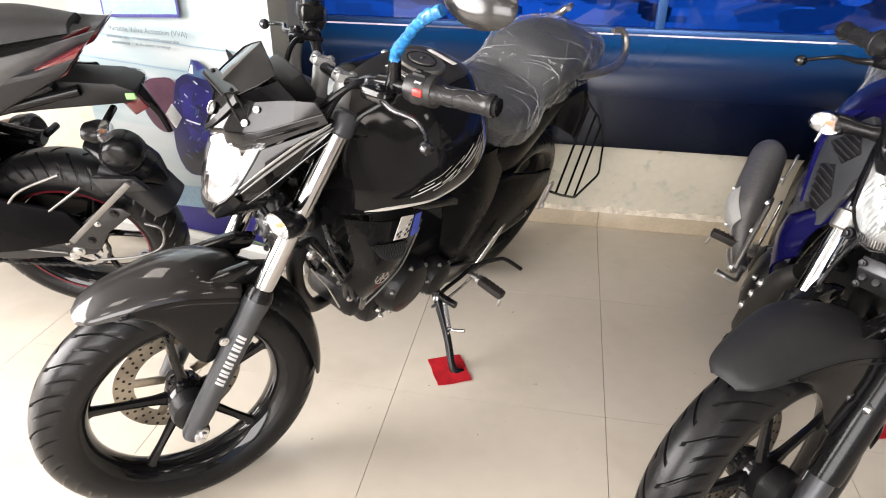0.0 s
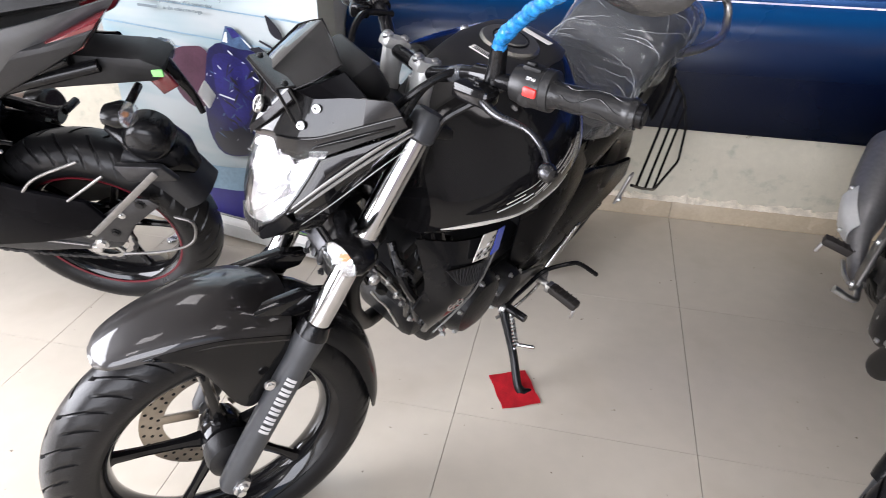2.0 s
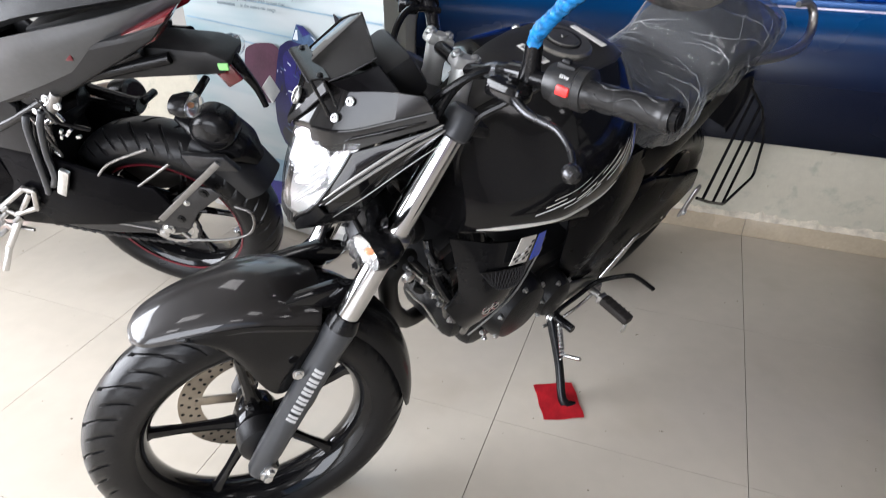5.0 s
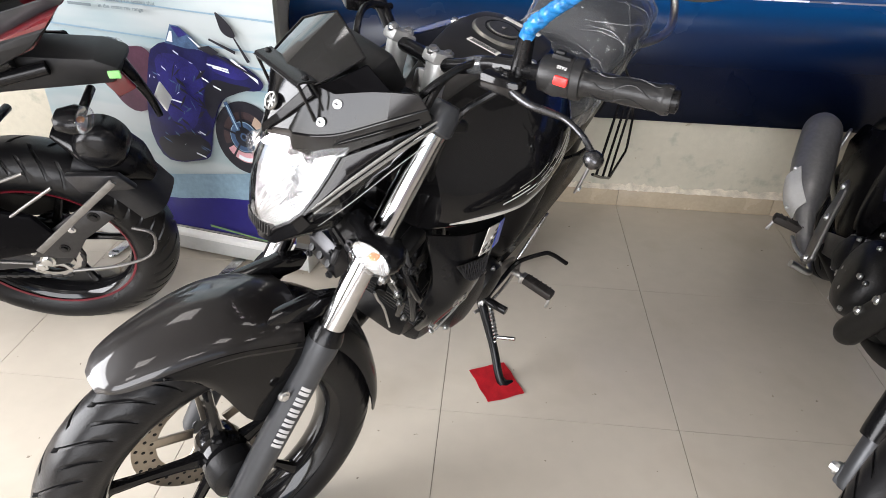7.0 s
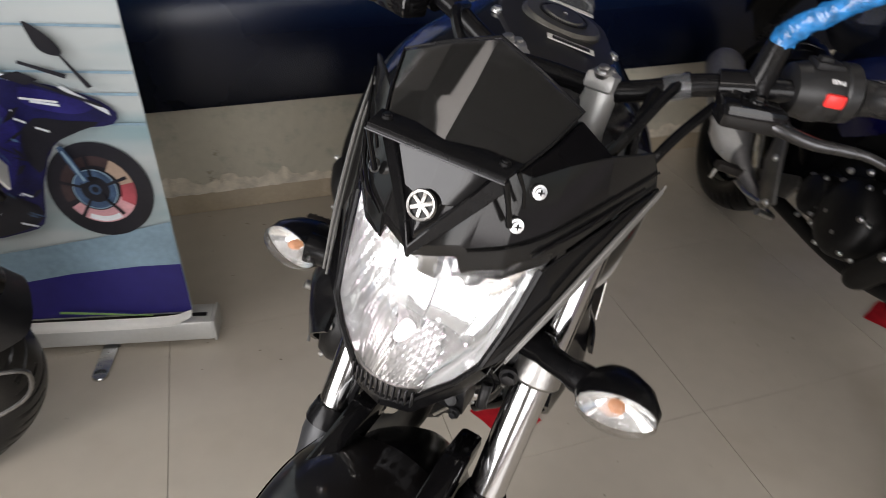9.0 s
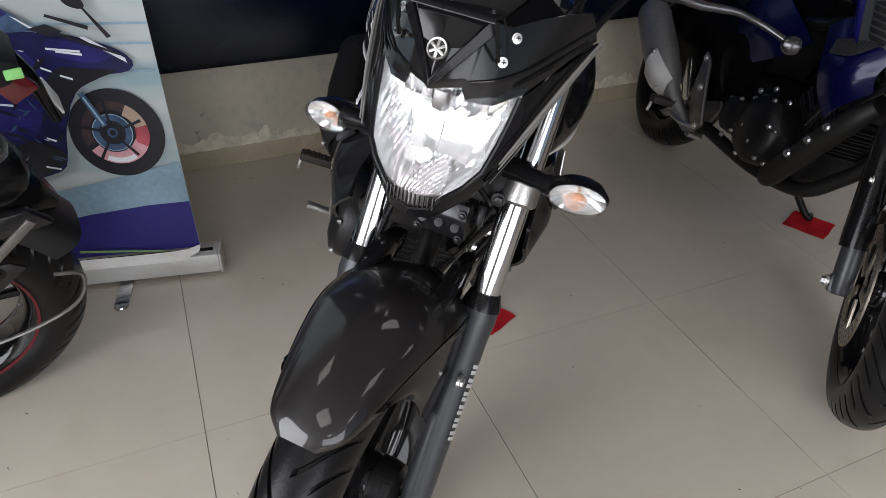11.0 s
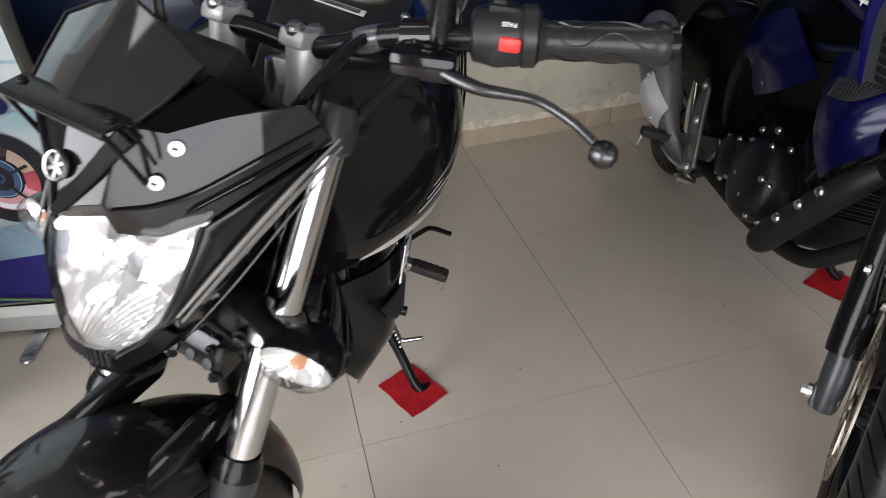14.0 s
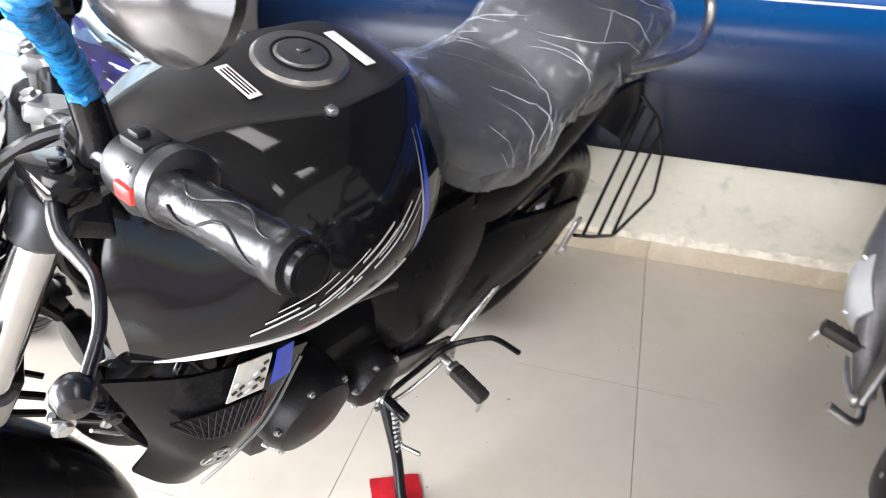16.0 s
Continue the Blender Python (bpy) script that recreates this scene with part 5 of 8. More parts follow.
def tank_marks(root):
    """Decals, caution labels and the silver line along the lower edge of the tank."""
    rnd = random.Random(5)
    for k in (1, -1):
        line = tube([(x, (tank_y(x, z) + 0.0008) * k, z) for x, z in ((1.018, 0.775), (0.985, 0.782), (0.95, 0.786), (0.91, 0.787), (0.87, 0.787), (0.83, 0.788), (0.79, 0.790), (0.75, 0.794), (0.71, 0.804))], [0.0012, 0.004, 0.0042, 0.003, 0.0025, 0.0025, 0.0025, 0.002, 0.001], 8, 60)
        part("trim_line", line, SILVER_DECAL, root, "thin silver line along the tank edge")
        for i in range(14):
            x0, z0 = 0.935 - 0.0160 * i + rnd.uniform(-0.006, 0.006), 0.806 + 0.0042 * i + (i % 3) * 0.0105 + rnd.uniform(-0.002, 0.002)
            w, h = rnd.uniform(0.034, 0.075), rnd.uniform(0.0012, 0.0040)
            g = np.array([[(x0 - u, (tank_y(x0 - u, z0 + 0.42 * u + v) + 0.0011) * k, z0 + 0.42 * u + v) for v in (0, h)] for u in np.linspace(0, w, 6)])
            part("tank_decal", grid_mesh(g), SILVER_DECAL if i % 3 else GREY_DECAL, root, "slanted silver flash decal")
        for dx, m, nm in ((0.0, BLUE_DECAL, "bright blue flash decal"), (0.011, SILVER_DECAL, "pale edge of the blue flash")):
            g = []
            for z, w in zip(np.linspace(0.792, 0.948, 14), (0.001, 0.005, 0.009, 0.012, 0.013, 0.014, 0.013, 0.012, 0.010, 0.008, 0.006, 0.004, 0.002, 0.001)):
                x = 0.690 - 0.20 * (z - 0.79) + dx
                g.append([(x + q, (tank_y(x + q, z) + 0.0011) * k, z) for q in (-w * (0.7 if dx == 0 else 0.22), w * (0.7 if dx == 0 else 0.22))])
            part("tank_flash", grid_mesh(np.array(g)), m, root, nm)
        part("side_screw", bolt((0.950, 0.078 * k, 0.925), (0.5, 0.75 * k, 0.5), 0.0055, 0.005, 12), STEEL, root)
    lab = part("caution_label", block((0.840, 0.012, 0.9975), (0.016, 0.062, 0.0012), 0.0003, (0, 2, 0)), WHITE_PAPER, root, "pale caution label with tiny bars")
    for i in range(3):
        part("print_line", block((0.8445 - 0.0042 * i, 0.012, 0.9984), (0.0016, 0.05, 0.0008), 0), ENGINE_BLACK, lab)
    part("caution_label", block((0.684, 0.013, 0.9995), (0.016, 0.076, 0.0012), 0.0003, (0, -2, 0)), WHITE_PAPER, root, "pale caution label")


SEAT = [(0.575, .908, .075, .05), (0.53, .890, .104, .07), (0.46, .872, .126, .09), (0.38, .860, .136, .10), (0.315, .860, .138, .10), (0.278, .868, .130, .10), (0.245, .908, .124, .10), (0.20, .940, .130, .10),
        (0.10, .958, .130, .10), (-0.02, .957, .122, .09), (-0.12, .940, .102, .07), (-0.18, .905, .072, .05)]


def seat_rows(lift=0.0, extra=0.0, wide=0.0):
    return [[(x, 0, z + lift), (x, (w + wide) * 0.55, z + lift - 0.004), (x, (w + wide) * 0.88, z + lift - 0.022), (x, w + wide, z - d * 0.6), (x, w + wide - 0.004, z - d - extra)] for x, z, w, d in SEAT]


def seat(root, film):
    part("seat", panel(both(seat_rows()), 46, 26, 0.012), SEAT_VINYL, root, "black stepped dual seat")
    if film:
        g = smooth_grid(both(seat_rows(0.008, 0.035, 0.008)), 150, 110)
        for i in range(g.shape[0]):
            for j in range(g.shape[1]):
                p = Vector(g[i, j])
                v = abs(2 * j / (g.shape[1] - 1) - 1)
                fold = 0.0
                for a, b, c, w in ((26, 10, 2.4, 1.0), (-13, 31, 3.0, 0.9), (19, -38, 3.4, 0.7)):
                    q = a * p.x + b * p.y + c * noise.noise(p * 5 + Vector((a, b, 0)))
                    fold = max(fold, w * max(0.0, 1 - abs(math.sin(q)) * 7) * (0.4 + 0.6 * abs(noise.noise(p * 7))))
                amp = 0.004 + 0.008 * v
                off = noise.noise_vector(p * 11) * amp + noise.noise_vector(p * 30) * 0.0012
                off.z += 0.010 * fold
                off.y += 0.009 * fold * (1 if p.y > 0 else -1) * v
                g[i, j] = p + off
        film_ob = part("packing_film", grid_mesh(g), SEAT_FILM, root, "crinkled clear packing film over the seat", 70)
        # sharp creases that wander over the film, their highlights drawn as pale tubes
        rnd, bms = random.Random(11), []
        for c in range(44):
            i, j = rnd.uniform(6, 142), rnd.uniform(16, 92)
            di, dj = rnd.choice((0.62, 0.62, 0.45, -0.5)) * (1 if j > 55 else -1) + rnd.uniform(-0.12, 0.12), (1 if j > 55 else -1)
            line = []
            for k in range(rnd.randint(12, 40)):
                if not (1 < i < 148 and 1 < j < 108):
                    break
                a, b = int(i), int(j)
                fi, fj = i - a, j - b
                q = (g[a, b] * (1 - fi) + g[a + 1, b] * fi) * (1 - fj) + (g[a, b + 1] * (1 - fi) + g[a + 1, b + 1] * fi) * fj
                line.append(q + np.array((0, 0.0012 * np.sign(q[1]), 0.0018)))
                di += rnd.uniform(-0.10, 0.10)
                i, j = i + di, j + dj
            if len(line) > 6:
                w = rnd.uniform(0.0005, 0.0014)
                bms.append(tube(line, [0.0003, w, w * 0.8, w, 0.0003], 5))
        tagged(part("crease_highlights", join(*bms), CREASE_HIGHLIGHT, film_ob, "thin pale tubes as highlights along the film's creases"), kind="stuff")


def grab_rail(root):
    for b in lr(lambda: tube([(0.06, 0.128, 0.866), (-0.04, 0.150, 0.870), (-0.14, 0.158, 0.874), (-0.215, 0.150, 0.886), (-0.252, 0.134, 0.908), (-0.262, 0.116, 0.934), (-0.245, 0.098, 0.952), (-0.205, 0.086, 0.950)],
                                   [0.010, 0.012, 0.0125, 0.0125, 0.012, 0.011, 0.010, 0.008], 12, 44)):
        part("grab_rail", b, ALLOY, root, "grey alloy pillion grab rail")


def tail(root, paint):
    for k, b in zip((1, -1), lr(lambda: panel([[(0.46, 0.128, 0.775), (0.46, 0.134, 0.72), (0.46, 0.128, 0.66)], [(0.30, 0.138, 0.775), (0.30, 0.146, 0.715), (0.31, 0.138, 0.65)],
                                             [(0.05, 0.118, 0.865), (0.05, 0.124, 0.81), (0.08, 0.112, 0.74)], [(-0.20, 0.072, 0.905), (-0.20, 0.078, 0.87), (-0.18, 0.066, 0.83)]], 22, 14, 0.005))):
        part("tail_panel", b, paint, root, "black tail side panel")
    part("tail_light", block((-0.22, 0, 0.88), (0.06, 0.11, 0.04), 0.012), RED_LENS, root, "red tail light")
    part("rear_fender", panel(both([[(0.16, 0, 0.70), (0.16, 0.05, 0.695), (0.16, 0.075, 0.66)], [(-0.05, 0, 0.76), (-0.05, 0.05, 0.755), (-0.05, 0.075, 0.72)], [(-0.24, 0, 0.76), (-0.24, 0.05, 0.755), (-0.24, 0.075, 0.72)],
                                  [(-0.36, 0, 0.62), (-0.36, 0.05, 0.615), (-0.35, 0.07, 0.60)], [(-0.40, 0, 0.47), (-0.40, 0.045, 0.468), (-0.39, 0.06, 0.46)]]), 26, 14, 0.004), SATIN_BLACK, root)


def rear_wheel(root, stripe=None, first=20, R=0.300, w=0.142, cx=0.0):
    c = (cx, 0, 0.300)
    rim = part("rear_wheel", rim_mesh(c, 0.216, 0.125), GLOSS_BLACK, root, "black cast rear wheel")
    spokes_of(c, 0.216, rim, Matrix(), GLOSS_BLACK, 5, first, 0.05)
    part("tyre", tyre_mesh(c, R, w, 0.216, 22, 0.20), RUBBER, rim, "wide black rubber rear tyre")
    sp = [lathe([(0.070, 0.066), (0.084, 0.066), (0.089, 0.068), (0.089, 0.072), (0.084, 0.074), (0.070, 0.074)], c, 42, closed=True), lathe([(0.030, 0.064), (0.046, 0.064), (0.046, 0.076), (0.030, 0.078)], c, 28, closed=True)]
    for i in range(5):
        a = radians(72 * i + 20)
        sp.append(rod((c[0] + 0.042 * math.cos(a), 0.070, c[2] + 0.042 * math.sin(a)), (c[0] + 0.074 * math.cos(a), 0.070, c[2] + 0.074 * math.sin(a)), 0.0085, 10))
    part("sprocket", join(*sp), BRIGHT_ALLOY if stripe else STEEL, rim, "bright steel rear sprocket")
    if stripe:
        for s in (1, -1):
            part("rim_stripe", lathe([(0.212, 0.0575 * s), (0.2175, 0.0590 * s), (0.2175, 0.0610 * s), (0.2115, 0.0595 * s)], c, 96, closed=True), stripe, rim, "red rim tape")
    part("axle_nut", join(rod((cx, -0.12, 0.3), (cx, 0.12, 0.3), 0.009), rod((cx, 0.104, 0.3), (cx, 0.118, 0.3), 0.016, 6)), STEEL, rim)
    return rim


def chain(root, x1=0.52, z1=0.335, r1=0.036, x0=0.0):
    """Links of the drive chain round both sprockets."""
    link = []
    top = [((x1) * u, 0.07, 0.300 + 0.088 * (1 - u) + (z1 - 0.300 + r1) * u - 0.006 * math.sin(math.pi * u)) for u in np.linspace(0, 1, 34)]
    bot = [((x1) * u, 0.07, 0.300 - 0.088 * (1 - u) + (z1 - 0.300 - r1) * u - 0.012 * math.sin(math.pi * u)) for u in np.linspace(1, 0, 34)]
    arc = [(0.088 * math.cos(a), 0.07, 0.300 + 0.088 * math.sin(a)) for a in np.linspace(-math.pi / 2, -1.5 * math.pi, 18)][1:-1]
    loop = [(x + x0 * (1 - max(0.0, x) / x1), y, z) for x, y, z in top + bot + arc]
    for i, p in enumerate(loop):
        q = loop[(i + 1) % len(loop)]
        d = math.atan2(q[2] - p[2], q[0] - p[0])
        b = block((0, 0, 0), (0.017, 0.012 if i % 2 else 0.007, 0.011), 0.0015)
        b.transform(Matrix.Translation(p) @ Matrix.Rotation(-d, 4, "Y"))
        link.append(b)
    part("chain", join(*link), DARK_METAL, root, "dark steel drive chain")


def swingarm(root, m):
    for k in (1, -1):
        part("swingarm_leg", tube([(0.53, 0.095 * k, 0.35), (0.30, 0.105 * k, 0.325), (0.10, 0.105 * k, 0.305), (-0.03, 0.102 * k, 0.300)], [0.024, 0.026, 0.022, 0.018], 10, 18), m, root)
    part("swingarm_bridge", tube([(0.38, -0.1, 0.335), (0.38, 0.1, 0.335)], 0.022, 12), m, root)


def engine(root, side_paint=None):
    case = join(block((0.69, 0, 0.368), (0.36, 0.235, 0.150), 0.035), block((0.60, 0, 0.42), (0.24, 0.20, 0.13), 0.03), block((0.85, 0.0, 0.375), (0.12, 0.18, 0.10), 0.03))
    eng = part("engine_case", case, ENGINE_BLACK, root, "black cast engine case")
    for x, z, r, y in ((0.775, 0.425, 0.082, 1), (0.62, 0.37, 0.06, 1), (0.77, 0.39, 0.095, -1), (0.64, 0.37, 0.055, -1)):
        cv = lathe([(0.001, 0.172), (r * 0.55, 0.170), (r * 0.86, 0.160), (r, 0.140), (r * 1.03, 0.105), (r * 1.03, 0.08)], (x, 0, z), 40)
        part("engine_cover", cv if y > 0 else mirrored(cv), ENGINE_BLACK, eng)
        for i in range(6):
            a = radians(60 * i + 20)
            p = (x + r * 0.94 * math.cos(a), 0.150 * y, z + r * 0.94 * math.sin(a))
            part("cover_bolt", bolt(p, (0, y, 0), 0.0045, 0.007), STEEL, eng)
    for i in range(11):
        part("fin", moved(block((0, 0, 0.014 * i), (0.155 - 0.004 * (i % 2), 0.20 - 0.01 * (i % 2), 0.006), 0.0015), pose(0.83, 0, 0.43, 0, 32, 0)), ENGINE_BLACK, eng)
    cyl = join(block((0, 0, 0.07), (0.13, 0.16, 0.17), 0.01), block((0, 0, 0.20), (0.14, 0.17, 0.08), 0.02), rod((0.06, 0.03, 0.19), (0.10, 0.05, 0.20), 0.012))
    cyl.transform(pose(0.83, 0, 0.43, 0, 32, 0))
    part("cylinder", cyl, ENGINE_BLACK, eng, "finned black cylinder")
    for y in (0.05, -0.04, 0.09):
        part("hose", tube([(0.90, y, 0.66), (0.96, y * 1.4, 0.62), (0.965, y * 1.6, 0.52), (0.92, y * 1.3, 0.42)], 0.009, 10, 20), SATIN_BLACK, eng)
    part("header_pipe", tube([(0.965, 0.0, 0.575), (1.03, 0.0, 0.590), (1.056, 0.0, 0.555), (1.035, 0.0, 0.47), (0.985, -0.01, 0.385), (0.91, -0.03, 0.305), (0.74, -0.06, 0.265), (0.55, -0.10, 0.26), (0.44, -0.14, 0.27)],
                             0.0195, 16, 50), BROWN_HEAT, root, "black exhaust header pipe")
    part("horn", join(lathe([(0.001, 0.012), (0.032, 0.010), (0.036, 0.0), (0.034, -0.012), (0.012, -0.02)], (1.04, 0, 0.69), 26, "x")), ENGINE_BLACK, root, "round black horn")
    for k in (1, -1):
        part("frame_tube", tube([(1.03, 0.03 * k, 0.86), (0.98, 0.075 * k, 0.76), (0.92, 0.095 * k, 0.62), (0.88, 0.10 * k, 0.47)], 0.017, 12, 20), SATIN_BLACK, root)
        part("frame_rail", tube([(1.0, 0.05 * k, 0.82), (0.80, 0.115 * k, 0.70), (0.60, 0.12 * k, 0.62), (0.52, 0.11 * k, 0.45), (0.54, 0.10 * k, 0.33)], 0.02, 12, 30), SATIN_BLACK, root)
        part("seat_rail", tube([(0.60, 0.115 * k, 0.70), (0.35, 0.12 * k, 0.74), (0.0, 0.10 * k, 0.83), (-0.18, 0.06 * k, 0.86)], 0.015, 10, 20), SATIN_BLACK, root)
        cov = [[(0.74, 0.108 * k, 0.735), (0.59, 0.134 * k, 0.755), (0.42, 0.126 * k, 0.745)], [(0.67, 0.126 * k, 0.630), (0.54, 0.158 * k, 0.610), (0.40, 0.140 * k, 0.600)],
               [(0.61, 0.122 * k, 0.470), (0.53, 0.150 * k, 0.440), (0.41, 0.132 * k, 0.440)], [(0.555, 0.112 * k, 0.370), (0.51, 0.124 * k, 0.355), (0.46, 0.116 * k, 0.370)]]
        part("side_cover", panel(cov, 20, 16, 0.006), DULL_BLACK, root, "dull black side cover")
        if side_paint:
            blue = [[(0.345, 0.122, 0.600), (0.46, 0.152, 0.655), (0.590, 0.164, 0.712)], [(0.45, 0.150, 0.555), (0.58, 0.174, 0.605), (0.70, 0.168, 0.680)], [(0.600, 0.150, 0.512), (0.70, 0.160, 0.565), (0.790, 0.152, 0.640)]]
            part("side_panel", panel([[(x, y * k, z) for x, y, z in row] for row in blue], 14, 14, 0.006), side_paint, root, "deep blue side panel")
    for k in (1, -1):
        # stays, rods and small castings that show between the fork and the scoop
        part("radiator_stay", slab([(1.075, 0.690), (1.060, 0.690), (0.945, 0.495), (0.960, 0.490)], 0.098 * k, 0.104 * k, 0.002), DARK_METAL, eng, "flat steel stay")
        part("oil_pipe", tube([(1.03, 0.085 * k, 0.66), (1.005, 0.105 * k, 0.60), (0.985, 0.11 * k, 0.53), (0.955, 0.11 * k, 0.47)], 0.006, 8, 16), DARK_METAL, eng)
        part("hose", tube([(1.05, 0.06 * k, 0.71), (1.055, 0.10 * k, 0.66), (1.025, 0.125 * k, 0.60), (0.98, 0.12 * k, 0.55)], 0.008, 8, 16), SATIN_BLACK, eng)
        part("spark_plug_cap", rod((0.99, 0.05 * k, 0.61), (1.03, 0.10 * k, 0.635), 0.012, 12), SATIN_BLACK, eng)
        part("coil", block((1.02, 0.075 * k, 0.70), (0.05, 0.03, 0.035), 0.005, (0, 25, 0)), ENGINE_BLACK, eng)
        for x, y, z, rr in ((1.058, 0.106, 0.678, 0.007), (1.02, 0.106, 0.612, 0.006), (0.985, 0.108, 0.555, 0.006), (0.957, 0.108, 0.503, 0.008), (0.99, 0.10, 0.64, 0.005), (0.93, 0.115, 0.455, 0.007)):
            part("engine_bolt", bolt((x, y * k, z), (0.3, k, 0), rr, 0.008), DARK_METAL, eng)
        for x, z in ((0.56, 0.30), (0.60, 0.27), (0.68, 0.285), (0.76, 0.290), (0.82, 0.305), (0.84, 0.34), (0.60, 0.37)):
            part("case_bolt", bolt((x, 0.119 * k, z + 0.02), (0, k, 0), 0.005, 0.008), STEEL, eng)
        part("chain_guard", slab([(0.54, 0.315), (0.36, 0.312), (0.16, 0.335), (0.0, 0.372), (-0.07, 0.42), (-0.03, 0.50), (0.10, 0.53), (0.30, 0.60), (0.42, 0.62), (0.55, 0.48)], 0.118 * k, 0.136 * k, 0.010), DULL_BLACK, root, "black chain case and inner guard")
    part("battery_box", block((0.40, 0, 0.58), (0.26, 0.19, 0.30), 0.02), MATT_BLACK, root)
    part("rear_shock", join(rod((0.36, 0, 0.38), (0.42, 0, 0.68), 0.022), *[lathe([(0.038, -0.005), (0.042, 0), (0.038, 0.005), (0.034, 0)], (0.375 + 0.006 * i, 0, 0.42 + 0.025 * i), 20, "z", closed=True) for i in range(9)]), DARK_METAL, root)


def air_scoop(root, paint, decal=True):
    for s, b in zip((1, -1), lr(lambda: panel([[(1.070, 0.118, 0.772), (0.990, 0.155, 0.752), (0.900, 0.172, 0.732), (0.832, 0.165, 0.695)],
                                               [(1.050, 0.142, 0.692), (1.008, 0.184, 0.668), (0.955, 0.193, 0.640), (0.905, 0.182, 0.610)],
                                               [(1.046, 0.150, 0.652), (1.016, 0.182, 0.620), (0.978, 0.187, 0.592), (0.945, 0.178, 0.565)],
                                               [(1.068, 0.152, 0.625), (1.045, 0.168, 0.590), (1.018, 0.172, 0.557), (0.993, 0.163, 0.526)]], 22, 22, 0.006))):
        sc = part("air_scoop", b, paint, root, "side air scoop below the tank")
        vq = [(1.030, 0.168, 0.716), (0.990, 0.178, 0.708), (0.950, 0.183, 0.698), (0.912, 0.183, 0.684)]
        vb = [(1.005, 0.184, 0.682), (0.985, 0.190, 0.668), (0.955, 0.193, 0.659), (0.925, 0.190, 0.652)]
        vent = part("vent", panel([[(x, (y + 0.003) * s, z) for x, y, z in vq], [(x, (y + 0.004) * s, z) for x, y, z in vb]], 5, 12, 0.002), ENGINE_BLACK, sc, "dark honeycomb vent")
        hatch = []
        for i in range(13):
            u = i / 12
            a, b = spline(vq, 13)[i], spline(vb, 13)[min(12, i + 2)]
            c2 = spline(vb, 13)[max(0, i - 2)]
            for q in (b, c2):
                hatch.append(rod((a[0], (a[1] + 0.0045) * s, a[2]), (q[0], (q[1] + 0.0055) * s, q[2]), 0.0007, 5))
        tagged(part("vent_mesh", join(*hatch), MESH_GREY, sc, "fine grey mesh"), kind="stuff")
        if not decal:
            continue
        em = Matrix.Translation((0.986, 0.1895 * s, 0.6145)) @ Matrix.Rotation(radians(-14 * s), 4, "Z") @ Matrix.Rotation(radians(-7 * s), 4, "X")
        ring = lathe([(0.0155, -0.001), (0.0155, 0.0015), (0.018, 0.002), (0.0195, 0.0), (0.018, -0.001)], (0, 0, 0), 28, "y", closed=True)
        sp = [moved(block((0, 0.0005, 0), (0.0045, 0.0025, 0.032), 0.0004), Matrix.Rotation(radians(60 * k), 4, "Y")) for k in range(3)]
        part("badge", moved(join(ring, *sp), em), BRIGHT_ALLOY, sc, "round silver badge")
        part("edge_line", tube([(0.845, 0.170 * s, 0.680), (0.902, 0.185 * s, 0.607), (0.950, 0.181 * s, 0.560), (0.993, 0.171 * s, 0.518)], 0.0022, 6, 16), STRIPE_SILVER, sc)
        skin = lambda x, z: 0.1755 + 0.16 * (0.765 - z) - 0.10 * max(0.0, 0.90 - x)
        for q, m, nm in (([(0.947, 0.760), (0.902, 0.748), (0.918, 0.696), (0.968, 0.710)], SILVER_DECAL, "white and grey block decal"), ([(0.893, 0.745), (0.868, 0.740), (0.876, 0.690), (0.907, 0.694)], BLUE_DECAL, "blue block decal")):
            face = [[Vector(q[0]).lerp(Vector(q[1]), u).lerp(Vector(q[3]).lerp(Vector(q[2]), u), w) for u in (0, 0.33, 0.67, 1)] for w in (0, 0.33, 0.67, 1)]
            part("scoop_decal", panel([[(p.x, skin(p.x, p.y) * s, p.y) for p in row] for row in face], 6, 6, 0.0015), m, sc, nm)
        for i, (u, w) in enumerate(((0.12, 0.55), (0.12, 0.75), (0.30, 0.86), (0.50, 0.84), (0.70, 0.82), (0.30, 0.66), (0.52, 0.62), (0.72, 0.60), (0.88, 0.70), (0.62, 0.42), (0.82, 0.40), (0.86, 0.20))):
            p = Vector((0.947, 0.760)).lerp(Vector((0.902, 0.748)), u).lerp(Vector((0.968, 0.710)).lerp(Vector((0.918, 0.696)), u), w)
            part("decal_bar", block((p.x, (skin(p.x, p.y) + 0.0010) * s, p.y), (0.0070, 0.0012, 0.0055), 0.0003, (0, 15, 0)), DARK_METAL if i % 3 else WHITE_LETTER, sc)


